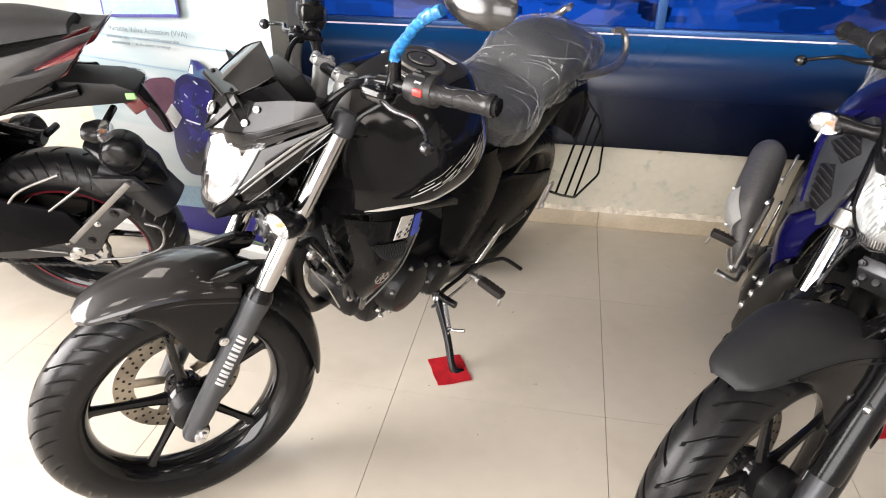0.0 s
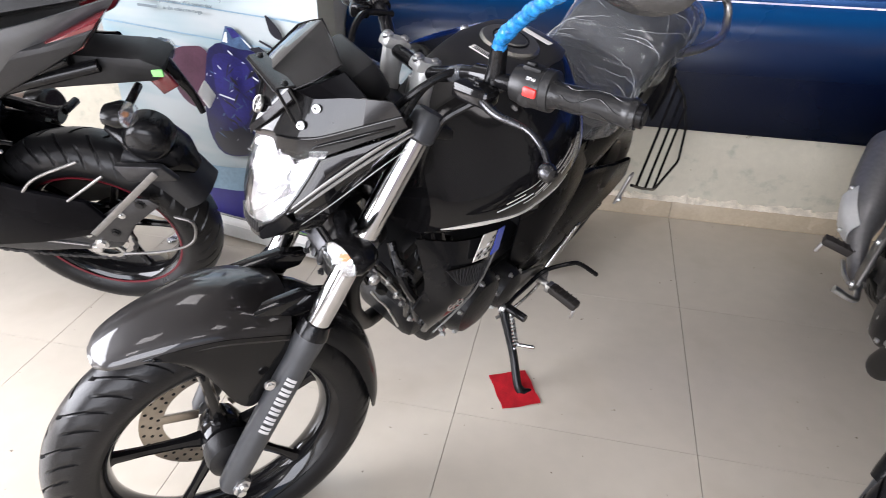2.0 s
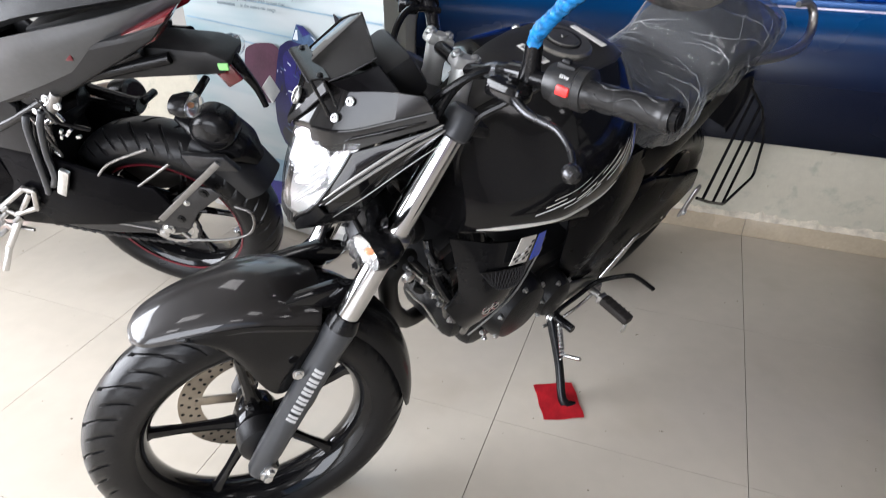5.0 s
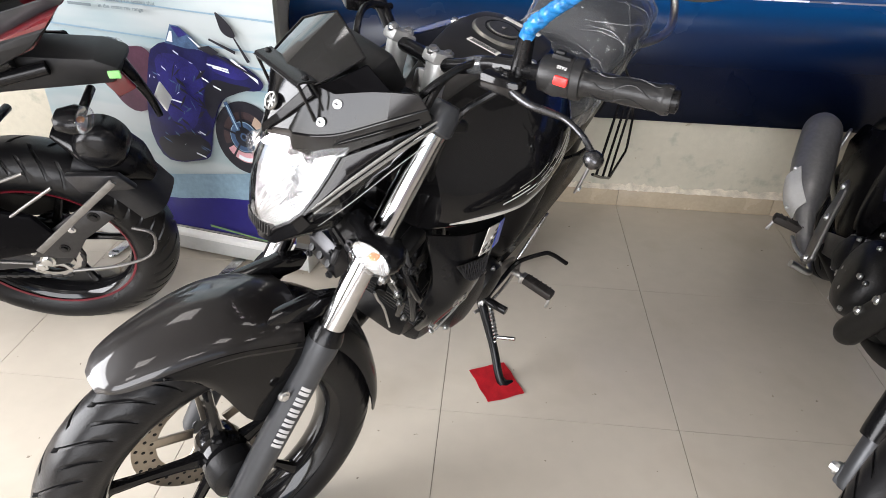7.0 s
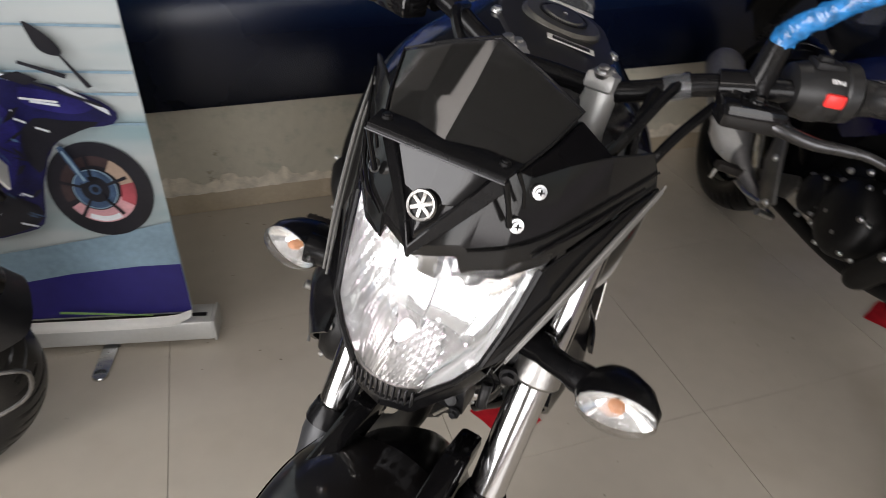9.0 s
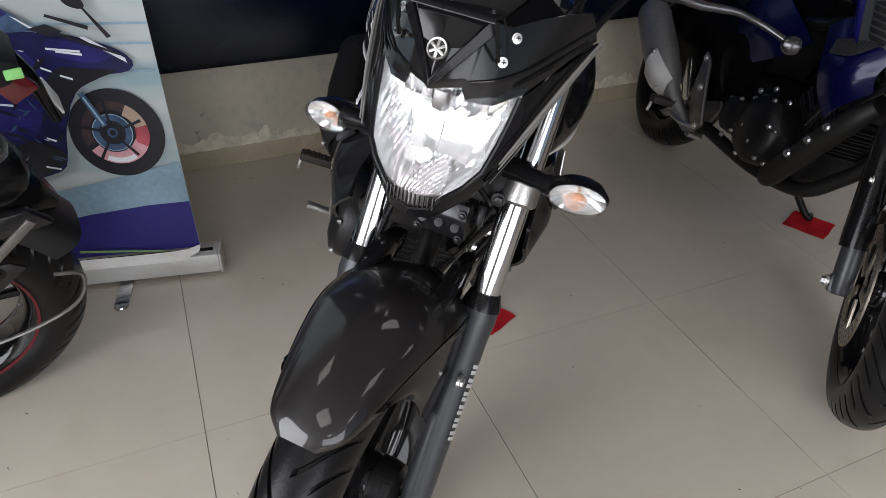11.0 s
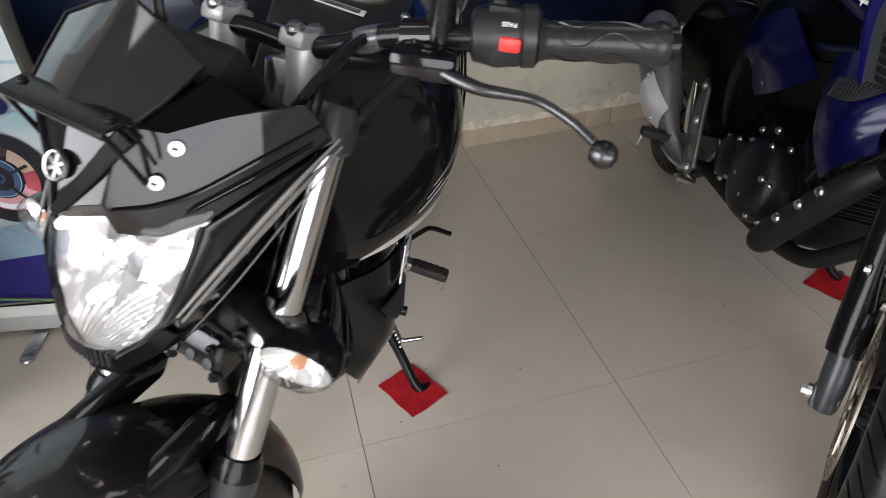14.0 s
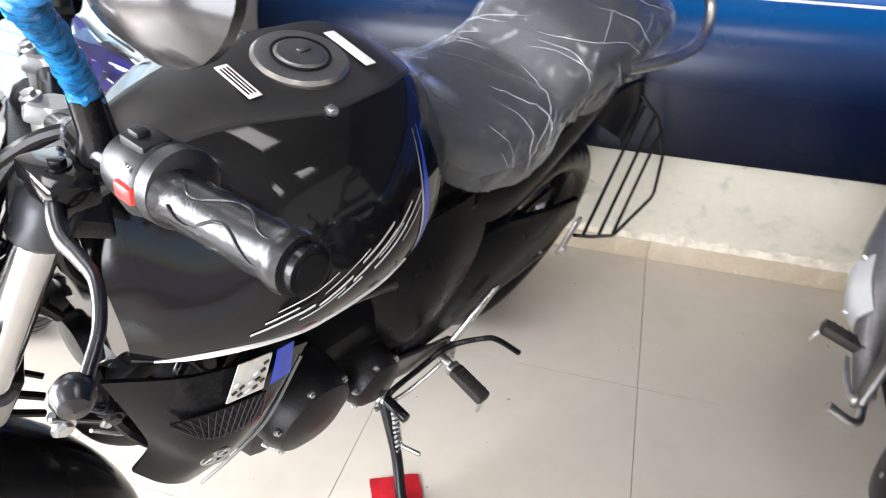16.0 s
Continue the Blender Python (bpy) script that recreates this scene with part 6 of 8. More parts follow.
def left_controls(root):
    for k in (1, -1):
        hang = slab([(0.57, 0.35), (0.55, 0.30), (0.44, 0.255), (0.375, 0.258), (0.36, 0.285), (0.46, 0.33), (0.55, 0.37)], 0.136, 0.148, 0.004)
        part("footrest_bracket", hang if k == 1 else mirrored(hang), STEEL_GREY, root, "grey cast footrest bracket")
        heel = slab([(0.262, 0.408), (0.285, 0.402), (0.325, 0.365), (0.385, 0.300), (0.378, 0.286), (0.350, 0.288), (0.300, 0.335), (0.268, 0.385)], 0.150, 0.158, 0.003)
        part("heel_plate", heel if k == 1 else mirrored(heel), BRIGHT_ALLOY, root, "leaf-shaped bright alloy heel plate")
        boss = join(block((0.388, 0.160, 0.268), (0.040, 0.022, 0.034), 0.006, (0, 20, 0)), bolt((0.388, 0.171, 0.268), (0, 1, 0), 0.007, 0.006))
        part("footrest_boss", boss if k == 1 else mirrored(boss), ALLOY, root, "cast alloy footrest boss")
        pg = part("footrest", join(rod((0.405, 0.15 * k, 0.272), (0.412, 0.19 * k, 0.277), 0.009), block((0.417, 0.198 * k, 0.280), (0.030, 0.014, 0.026), 0.004)), ALLOY, root, "alloy footrest with a rubber top")
        part("peg_rubber", block((0.420, 0.248 * k, 0.284), (0.034, 0.092, 0.024), 0.007, (2 * k, 0, -4 * k)), PEG_RUBBER, pg, "ribbed rubber")
        for i in range(5):
            part("rubber_rib", block((0.420, (0.216 + 0.015 * i) * k, 0.2965), (0.028, 0.004, 0.003), 0.001, (2 * k, 0, -4 * k)), PEG_RUBBER, pg)
        part("feeler", rod((0.428, 0.290 * k, 0.275), (0.428, 0.292 * k, 0.245), 0.0045), STEEL, pg)
        stay = slab([(0.030, 0.365), (0.000, 0.368), (-0.020, 0.460), (-0.008, 0.475), (0.014, 0.468)], 0.160, 0.168, 0.003)
        st2 = part("pillion_stay", stay if k == 1 else mirrored(stay), ALLOY, root, "small grey alloy stay")
        part("stay_bolt", bolt((0.014, 0.168 * k, 0.382), (0, k, 0), 0.008, 0.007), STEEL, st2)
    part("linkage_rod", tube([(0.586, 0.150, 0.228), (0.52, 0.165, 0.240), (0.44, 0.168, 0.252), (0.395, 0.166, 0.262)], 0.0048, 8, 14), BRIGHT_ALLOY, root, "thin steel gear linkage rod")
    part("shift_lever", join(tube([(0.582, 0.165, 0.285), (0.56, 0.160, 0.292), (0.48, 0.158, 0.290), (0.400, 0.162, 0.302), (0.340, 0.205, 0.330), (0.318, 0.228, 0.330), (0.288, 0.273, 0.308)], 0.0065, 8, 34)), SATIN_BLACK, root, "black heel-and-toe gear lever")
    part("toe_peg", rod((0.582, 0.165, 0.285), (0.585, 0.222, 0.292), 0.011), SATIN_BLACK, root)
    part("brake_pedal", tube([(0.42, -0.16, 0.255), (0.52, -0.17, 0.25), (0.60, -0.18, 0.262), (0.615, -0.235, 0.272)], [0.009, 0.008, 0.008, 0.010], 10, 20), STEEL, root, "steel brake pedal")
    st = part("side_stand", join(tube([(0.563, 0.135, 0.272), (0.572, 0.165, 0.242), (0.590, 0.235, 0.168), (0.616, 0.290, 0.112), (0.624, 0.312, 0.100)], [0.015, 0.013, 0.0115, 0.0115, 0.0115], 12, 20),
                                 tube([(0.620, 0.300, 0.104), (0.618, 0.316, 0.098), (0.602, 0.330, 0.100)], [0.012, 0.013, 0.010], 10)), SATIN_BLACK, root, "black side stand, folded out")
    part("stand_prong", rod((0.577, 0.206, 0.170), (0.581, 0.276, 0.224), 0.0050, 10), BRIGHT_ALLOY, st)
    part("stand_pivot", bolt((0.572, 0.150, 0.262), (0, 1, 0.2), 0.011, 0.010), STEEL, st)
    part("stand_spring", tube([(0.563 + 0.024 * u + 0.0085 * math.cos(62 * u), 0.172 + 0.062 * u, 0.262 - 0.070 * u + 0.0085 * math.sin(62 * u)) for u in np.linspace(0, 1, 110)], 0.0026, 6), BRIGHT_ALLOY, st)


def cloth_guard(root):
    """The rail frame beside the rear wheel that keeps clothes out of the spokes."""
    loop = [(0.06, 0.190, 0.473), (-0.02, 0.205, 0.435), (-0.135, 0.220, 0.386), (-0.155, 0.220, 0.381), (-0.385, 0.205, 0.378), (-0.405, 0.200, 0.388), (-0.408, 0.165, 0.50), (-0.400, 0.158, 0.515), (-0.34, 0.125, 0.61), (-0.22, 0.09, 0.70)]
    bms = [tube(loop, 0.0046, 8)]
    for p, q in (((0.02, 0.197, 0.452), (-0.22, 0.110, 0.68)), ((-0.06, 0.209, 0.418), (-0.29, 0.125, 0.635)), ((-0.14, 0.219, 0.385), (-0.36, 0.140, 0.580))):
        bms.append(rod(p, q, 0.0042, 8))
    part("clothes_guard", join(*bms), SATIN_BLACK, root, "black tubular clothes guard")


def muffler(root, m, shield, out=0.0):
    M = Matrix.Translation((0, -out, 0))
    mf = part("muffler", moved(tube([(0.50, -0.155, 0.250), (0.43, -0.180, 0.275), (0.37, -0.200, 0.310), (0.31, -0.212, 0.340), (0.20, -0.222, 0.392), (0.07, -0.230, 0.455), (0.045, -0.230, 0.465)], [0.020, 0.022, 0.030, 0.052, 0.060, 0.056, 0.040], 26, 34), M), m, root, "stubby exhaust muffler")
    part("heat_shield", moved(panel([[(0.385, -0.220, 0.350), (0.39, -0.232, 0.318), (0.38, -0.222, 0.282)], [(0.34, -0.250, 0.378), (0.34, -0.268, 0.338), (0.33, -0.252, 0.290)], [(0.28, -0.266, 0.402), (0.285, -0.284, 0.360), (0.28, -0.268, 0.312)]], 12, 10, 0.003), M), shield, mf, "pressed metal heat shield")
    part("tip", moved(rod((0.05, -0.23, 0.463), (0.015, -0.231, 0.48), 0.024, 20), M), DARK_METAL, mf)
    for q in ((0.30, -0.278, 0.395), (0.36, -0.247, 0.30)):
        part("shield_bolt", moved(bolt(q, (0, -1, 0.2), 0.005, 0.006), M), STEEL, mf)


def root_at(name, yaw, lean, x, y, label, group="motorcycles on show"):
    ob = new(name)
    ob.empty_display_size = 0.1
    ob.matrix_basis = Matrix.Translation((x, y, 0)) @ Matrix.Rotation(radians(yaw), 4, "Z") @ Matrix.Rotation(radians(-lean), 4, "X")
    return tagged(ob, label, "motorcycle", group)


def black_motorcycle():
    r = root_at("motorcycle", 245.3, 17.6, -0.479, 0.815, "glossy black street motorcycle leaning on its side stand")
    S = steering(-24.5)
    front_wheel(r, S)
    forks(r, S)
    front_fender(r, S, METALLIC_GREY)
    for k in (1, -1):
        foot = part("axle_lug", moved(block((1.336, 0.104 * k, 0.286), (0.036, 0.034, 0.040), 0.007, (0, -25, 0)), S), SLIDER, r, "square grey fork foot")
        part("axle_nut", moved(join(rod((1.338, 0.119 * k, 0.288), (1.338, 0.125 * k, 0.288), 0.0120, 20), bolt((1.338, 0.123 * k, 0.288), (0, k, 0), 0.0085, 0.014)), S), STEEL, foot)
    cr = part("engine_cradle", join(tube([(1.110, 0.075, 0.690), (1.074, 0.075, 0.647), (0.974, 0.075, 0.516), (0.890, 0.075, 0.400), (0.870, 0.073, 0.362)], 0.0065, 8, 20),
                                    tube([(1.090, 0.066, 0.690), (1.050, 0.066, 0.640), (0.955, 0.066, 0.510), (0.880, 0.066, 0.405)], 0.006, 8, 20)), DARK_METAL, r, "dark engine cradle with thin bright edges")
    part("cradle_edge", tube([(1.113, 0.0805, 0.696), (1.077, 0.0805, 0.653), (0.977, 0.0805, 0.522), (0.892, 0.0805, 0.404)], 0.0022, 6, 20), STEEL, cr, "thin metal edge line")
    part("down_tube_edge", tube([(1.071, 0.060, 0.593), (1.040, 0.060, 0.548), (0.997, 0.060, 0.491), (0.930, 0.060, 0.380)], 0.0025, 6, 18), STEEL, cr)
    for x, z, rr in ((1.103, 0.668, 0.009), (1.058, 0.631, 0.006), (1.011, 0.562, 0.007), (0.984, 0.516, 0.005), (0.925, 0.425, 0.006)):
        part("cradle_bolt", bolt((x, 0.080, z), (0, 1, 0), rr, 0.008), STEEL, cr)
    part("breather_hose", tube([(1.095, 0.098, 0.740), (1.069, 0.102, 0.697), (1.030, 0.104, 0.652), (1.008, 0.104, 0.615), (0.998, 0.100, 0.560)], 0.0045, 8, 24), SLIDER, r, "thin dark breather hose")
    for x, y, z in ((1.068, 0.104, 0.700), (1.030, 0.108, 0.655), (1.004, 0.108, 0.600)):
        part("hose_clip", lathe([(0.0055, -0.003), (0.0070, -0.003), (0.0070, 0.003), (0.0055, 0.003)], (x, y - 0.003, z), 14, "z", closed=True), DARK_METAL, r)
    headlight(r, S)
    nose(r, S)
    indicator(r, S, 1)
    indicator(r, S, -1)
    handlebar(r, S, True)
    fuel_tank(r, GLOSS_BLACK)
    tank_cover(r)
    tank_marks(r)
    seat(r, True)
    grab_rail(r)
    tail(r, DULL_BLACK)
    rear_wheel(r)
    chain(r)
    swingarm(r, SATIN_BLACK)
    engine(r)
    air_scoop(r, SATIN_BLACK)
    left_controls(r)
    cloth_guard(r)
    muffler(r, BROWN_HEAT, DARK_METAL)
    return r


def vent_shroud(root, paint):
    """The painted shroud beside the tank and, facing ahead, its grey frame with two slatted vents."""
    for s in (1, -1):
        cov = [[(0.870, 0.190, 0.872), (0.925, 0.208, 0.884), (0.992, 0.184, 0.914)], [(0.890, 0.198, 0.805), (0.918, 0.218, 0.812), (0.938, 0.208, 0.826)], [(0.935, 0.176, 0.700), (0.955, 0.194, 0.715), (0.980, 0.186, 0.690)]]
        sh = part("tank_shroud", panel([[(x, y * s, z) for x, y, z in row] for row in cov], 18, 14, 0.006), paint, root, "glossy blue tank shroud with slatted grey vents")
        m = Matrix.Translation((0.95, 0.20 * s, 0)) @ Matrix.Rotation(radians(-28.4 * s), 4, "Z")
        ring = [(-0.030, 0.826), (0.068, 0.914), (0.150, 0.872), (0.124, 0.800), (0.116, 0.700), (0.090, 0.670), (0.030, 0.700), (-0.010, 0.770)]
        fr = part("vent_frame", moved(slab(ring, -0.016 * s, 0.0, 0.003), m), SLIDER, sh, "dark grey vent frame")
        for q, rows in (([(0.002, 0.826), (0.062, 0.886), (0.102, 0.850), (0.070, 0.812)], 6), ([(0.014, 0.783), (0.056, 0.803), (0.099, 0.754), (0.080, 0.702), (0.044, 0.716)], 7)):
            part("vent_panel", moved(slab(q, -0.001 * s, 0.0012 * s, 0.0005), m), ENGINE_BLACK, fr, "black vent opening")
            zs = [z for _, z in q]
            for i in range(rows):
                z = min(zs) + (max(zs) - min(zs)) * (i + 0.7) / (rows + 0.4)
                cut = []
                for (x0, z0), (x1, z1) in zip(q, q[1:] + q[:1]):
                    if (z0 - z) * (z1 - z) < 0:
                        cut.append(x0 + (x1 - x0) * (z - z0) / (z1 - z0))
                if len(cut) == 2 and abs(cut[0] - cut[1]) > 0.01:
                    part("slat", moved(block((sum(cut) / 2, 0.0025 * s, z), (abs(cut[0] - cut[1]), 0.004, 0.0036), 0.0008), m), MESH_GREY, fr)
        part("white_edge", tube([(0.905, 0.2205 * s, 0.800), (0.902, 0.219 * s, 0.835), (0.925, 0.2125 * s, 0.868)], [0.001, 0.004, 0.002], 6, 12), WHITE_LETTER, sh, "white edge decal")
    g = np.array([[(0.735 + 0.150 * u + 0.036 * v, -(tank_y(0.735 + 0.150 * u + 0.036 * v, 0.840 - 0.040 * v) + 0.0012), 0.840 - 0.040 * v) for v in np.linspace(0, 1, 6)] for u in np.linspace(0, 1, 14)])
    plate = part("tank_decal", grid_mesh(g), WHITE_LETTER, root, "white block decal with dark bars")
    for u0, u1, v0, v1 in ((0.08, 0.40, 0.18, 0.36), (0.08, 0.18, 0.36, 0.84), (0.18, 0.34, 0.50, 0.66), (0.46, 0.90, 0.18, 0.36), (0.56, 0.76, 0.36, 0.64), (0.48, 0.92, 0.64, 0.84)):
        bar = np.array([[(0.735 + 0.150 * u + 0.036 * v, -(tank_y(0.735 + 0.150 * u + 0.036 * v, 0.840 - 0.040 * v) + 0.0018), 0.840 - 0.040 * v) for v in np.linspace(v0, v1, 3)] for u in np.linspace(u0, u1, 5)])
        part("decal_bar", grid_mesh(bar), ENGINE_BLACK, plate)


def blue_motorcycle():
    r = root_at("motorcycle", 250.2, 14.8, 0.639, 0.838, "deep blue street motorcycle leaning on its side stand")
    S = steering(-36)
    front_wheel(r, S)
    forks(r, S)
    for k in (1, -1):
        guard = part("fork_guard", moved(tube([(leg_x(z) + 0.004, 0.102 * k, z) for z in (0.372, 0.380, 0.48, 0.58, 0.612)], [0.026, 0.0300, 0.0305, 0.0310, 0.0295], 22, 12), S), SATIN_BLACK, r, "black plastic fork guard")
        lug = part("axle_lug", moved(block((1.338, 0.106 * k, 0.290), (0.034, 0.038, 0.044), 0.006, (0, -25, 0)), S), SLIDER, r, "square grey axle lug")
        part("axle_nut", moved(join(rod((1.338, 0.124 * k, 0.292), (1.338, 0.130 * k, 0.292), 0.0125, 20), bolt((1.338, 0.128 * k, 0.292), (0, k, 0), 0.0095, 0.013)), S), STEEL, lug)
    front_fender(r, S, MATT_BLACK)
    lamp_place = S @ Matrix.Translation((1.24, 0.028, 0.85)) @ Matrix.Scale(0.80, 4) @ Matrix.Translation((-1.24, 0, -0.85))
    headlight(r, lamp_place, False)
    nose(r, lamp_place, False)
    M = S @ Matrix.Translation((-0.03, 0, 0.13))
    indicator(r, M, 1)
    indicator(r, M, -1)
    handlebar(r, S, False)
    fuel_tank(r, BLUE_DARK)
    vent_shroud(r, BLUE_PAINT)
    seat(r, True)
    tail(r, SATIN_BLACK)
    rear_wheel(r)
    chain(r)
    swingarm(r, SATIN_BLACK)
    engine(r, BLUE_DARK)
    air_scoop(r, BLUE_DARK, False)
    left_controls(r)
    muffler(r, SILVER_PAINT, SHIELD_STEEL, 0.018)
    hg = part("footrest_hanger", slab([(0.425, 0.470), (0.470, 0.455), (0.520, 0.390), (0.600, 0.300), (0.570, 0.262), (0.520, 0.285), (0.455, 0.350)], -0.200, -0.188, 0.004), STEEL_GREY, r, "grey cast footrest hanger")
    for x, z in ((0.448, 0.455), (0.50, 0.38), (0.575, 0.285)):
        part("hanger_bolt", bolt((x, -0.200, z), (0, -1, 0), 0.007, 0.007), STEEL, hg)
    part("brake_rod", tube([(0.56, -0.205, 0.275), (0.50, -0.215, 0.262), (0.44, -0.225, 0.262)], 0.006, 8, 10), STEEL, r)
    for i, (x, z) in enumerate(((0.60, 0.32), (0.66, 0.305), (0.70, 0.305), (0.78, 0.310), (0.84, 0.325), (0.85, 0.36), (0.85, 0.40), (0.84, 0.425), (0.80, 0.485), (0.72, 0.49), (0.66, 0.46), (0.74, 0.38), (0.80, 0.36))):
        part("crankcase_bolt", bolt((x, -0.163 if math.hypot(x - 0.77, z - 0.39) < 0.08 else -0.118, z), (0, -1, 0), 0.0055, 0.008), STEEL, r)
    g = part("header_guard", tube([(1.075, -0.125, 0.600), (1.05, -0.14, 0.55), (0.97, -0.14, 0.42), (0.905, -0.13, 0.325), (0.885, -0.12, 0.300)], [0.020, 0.028, 0.030, 0.031, 0.018], 18, 20), BROWN_HEAT, r, "thick black exhaust guard")
    for x, z in ((1.030, 0.517), (1.000, 0.468), (0.965, 0.412)):
        part("guard_bolt", bolt((x, -0.168, z), (0, -1, 0), 0.007, 0.009), STEEL, g)
    return r


def sport_motorcycle():
    """Only its tail and rear wheel come near; the rest stands beyond."""
    r = root_at("motorcycle", 190.3, 15.4, -1.677, 0.327, "grey and black sport motorcycle with red rim tape")
    rear_wheel(r, RED_PAINT, 40, 0.318, 0.150, 0.022)
    chain(r, 0.50, 0.30, x0=0.022)
    for k in (1, -1):
        part("swingarm_leg", slab([(0.52, 0.500), (0.39, 0.470), (0.334, 0.440), (0.264, 0.420), (0.173, 0.402), (0.112, 0.380), (0.02, 0.355), (-0.05, 0.346), (-0.065, 0.325), (-0.05, 0.302), (0.03, 0.288), (0.10, 0.285), (0.18, 0.276), (0.26, 0.278), (0.328, 0.286), (0.444, 0.305), (0.52, 0.345)], 0.088 * k, 0.112 * k, 0.010), SPORT_GREY, r, "dark grey swingarm")
    part("swingarm_bridge", block((0.40, 0, 0.40), (0.08, 0.18, 0.06), 0.01), MATT_BLACK, r)
    engine(r)
    # tail
    for b in lr(lambda: panel([[(0.34, 0.150, 0.905), (0.33, 0.160, 0.84), (0.30, 0.140, 0.755)], [(0.10, 0.150, 0.960), (0.10, 0.156, 0.91), (0.10, 0.130, 0.83)],
                               [(-0.10, 0.110, 0.990), (-0.09, 0.114, 0.955), (-0.07, 0.100, 0.90)], [(-0.27, 0.040, 1.018), (-0.25, 0.044, 1.000), (-0.22, 0.040, 0.975)]], 22, 12, 0.006)):
        tp = part("tail_panel", b, GREY_PANEL, r, "grey painted tail side panel")
    for k in (1, -1):
        part("tail_lower", slab([(0.30, 0.845), (0.09, 0.905), (-0.12, 0.945), (-0.245, 0.985), (-0.20, 0.94), (-0.10, 0.885), (0.06, 0.80), (0.22, 0.74)], 0.06 * k, 0.128 * k, 0.012), MATT_BLACK, r, "black lower tail panel")
        part("tail_stripe", block((0.13, 0.157 * k, 0.918), (0.10, 0.003, 0.006), 0.001, (0, 12, 0)), SILVER_DECAL, r)
        part("tail_mark", block((0.02, 0.138 * k, 0.900), (0.022, 0.004, 0.022), 0.002), RED_PAINT, r)
        part("tail_flash", slab([(-0.255, 1.000), (-0.115, 0.945), (-0.150, 0.912), (-0.20, 0.935)], 0.055 * k, 0.118 * k, 0.006), RED_LENS, r, "dark red tail flash")
    part("pillion_seat", panel(both([[(0.36, 0, 0.935), (0.36, 0.08, 0.93), (0.36, 0.125, 0.90)], [(0.15, 0, 1.015), (0.15, 0.08, 1.01), (0.15, 0.125, 0.975)], [(-0.02, 0, 1.045), (-0.02, 0.06, 1.04), (-0.02, 0.10, 1.0)], [(-0.20, 0, 1.035), (-0.20, 0.03, 1.03), (-0.20, 0.045, 1.01)]]), 20, 14, 0.02), SEAT_VINYL, r, "black pillion seat pad")
    part("rider_seat", panel(both([[(0.72, 0, 0.85), (0.72, 0.06, 0.84), (0.72, 0.10, 0.80)], [(0.52, 0, 0.83), (0.52, 0.09, 0.82), (0.52, 0.13, 0.79)], [(0.37, 0, 0.86), (0.37, 0.09, 0.85), (0.37, 0.13, 0.82)]]), 16, 14, 0.02), SEAT_VINYL, r, "black rider seat")
    und = part("under_tail", slab([(0.24, 0.862), (0.0, 0.888), (-0.27, 0.874), (-0.322, 0.852), (-0.300, 0.812), (-0.08, 0.790), (0.20, 0.755)], -0.052, 0.052, 0.014), MATT_BLACK, r, "black under-tail box")
    part("tag", block((-0.305, 0.052, 0.838), (0.026, 0.006, 0.018), 0.002), GREEN_TAG, und, "green paper tag")
    part("plate_bracket", tube([(-0.30, 0, 0.835), (-0.325, 0, 0.79), (-0.335, -0.02, 0.73), (-0.345, -0.02, 0.68)], [0.020, 0.013, 0.010, 0.008], 10, 14), SATIN_BLACK, und)
    part("reflector_plate", block((-0.350, -0.06, 0.705), (0.005, 0.055, 0.050), 0.002, (0, 20, 0)), WHITE_PAPER, und, "pale square reflector plate")
    part("side_reflector", block((-0.30, 0.028, 0.80), (0.05, 0.012, 0.05), 0.004, (0, 30, 0)), RED_LENS, und)
    for k in (1, -1):
        ind = part("rear_indicator", join(rod((-0.236, 0.03 * k, 0.79), (-0.236, 0.100 * k, 0.785), 0.010), moved(lathe([(0.001, 0.04), (0.020, 0.028), (0.027, 0.0), (0.024, -0.014)], (0, 0, 0), 22, "x"), Matrix.Translation((-0.228, 0.135 * k, 0.783)) @ Matrix.Diagonal((1.15, 1.45, 1.05, 1)))), SATIN_BLACK, r, "black rear turn signal")
        mm = Matrix.Translation((-0.228, 0.135 * k, 0.783)) @ Matrix.Diagonal((1.15, 1.45, 1.05, 1))
        part("lens", moved(lathe([(0.025, -0.012), (0.024, -0.020), (0.018, -0.028), (0.001, -0.033)], (0, 0, 0), 22, "x"), mm), CLEAR_RIBBED, ind, "clear lens")
        part("reflector", moved(lathe([(0.024, -0.013), (0.014, -0.004), (0.001, 0.0)], (0, 0, 0), 22, "x"), mm), LAMP_CHROME, ind)
        part("bulb", moved(lathe([(0.001, -0.018), (0.005, -0.015), (0.006, -0.008), (0.001, -0.002)], (0, 0, 0), 14, "x"), mm), AMBER, ind, "amber bulb")
    rows = []
    for a, w in ((62, 0.060), (78, 0.070), (96, 0.076), (116, 0.078), (136, 0.078), (156, 0.075), (170, 0.066)):
        a = radians(a)
        rows.append([((rr) * math.cos(a), w * q, 0.312 + rr * math.sin(a)) for q, rr in ((0, 0.352), (0.6, 0.348), (0.95, 0.330), (1.0, 0.285))])
    part("hugger", panel(both(rows[3:6]), 24, 16, 0.004), SPORT_GREY, r, "black hugger mudguard over the rear tyre")
    arc = [(0.356 * math.cos(radians(a)), 0, 0.312 + 0.356 * math.sin(radians(a))) for a in (106, 117, 127, 136, 145)]
    part("mud_flap", moved(tube(arc, [0.014, 0.037, 0.040, 0.036, 0.014], 20, 28), Matrix.Diagonal((1, 1.9, 1, 1))), SATIN_BLACK, r, "rounded black rear mudguard")
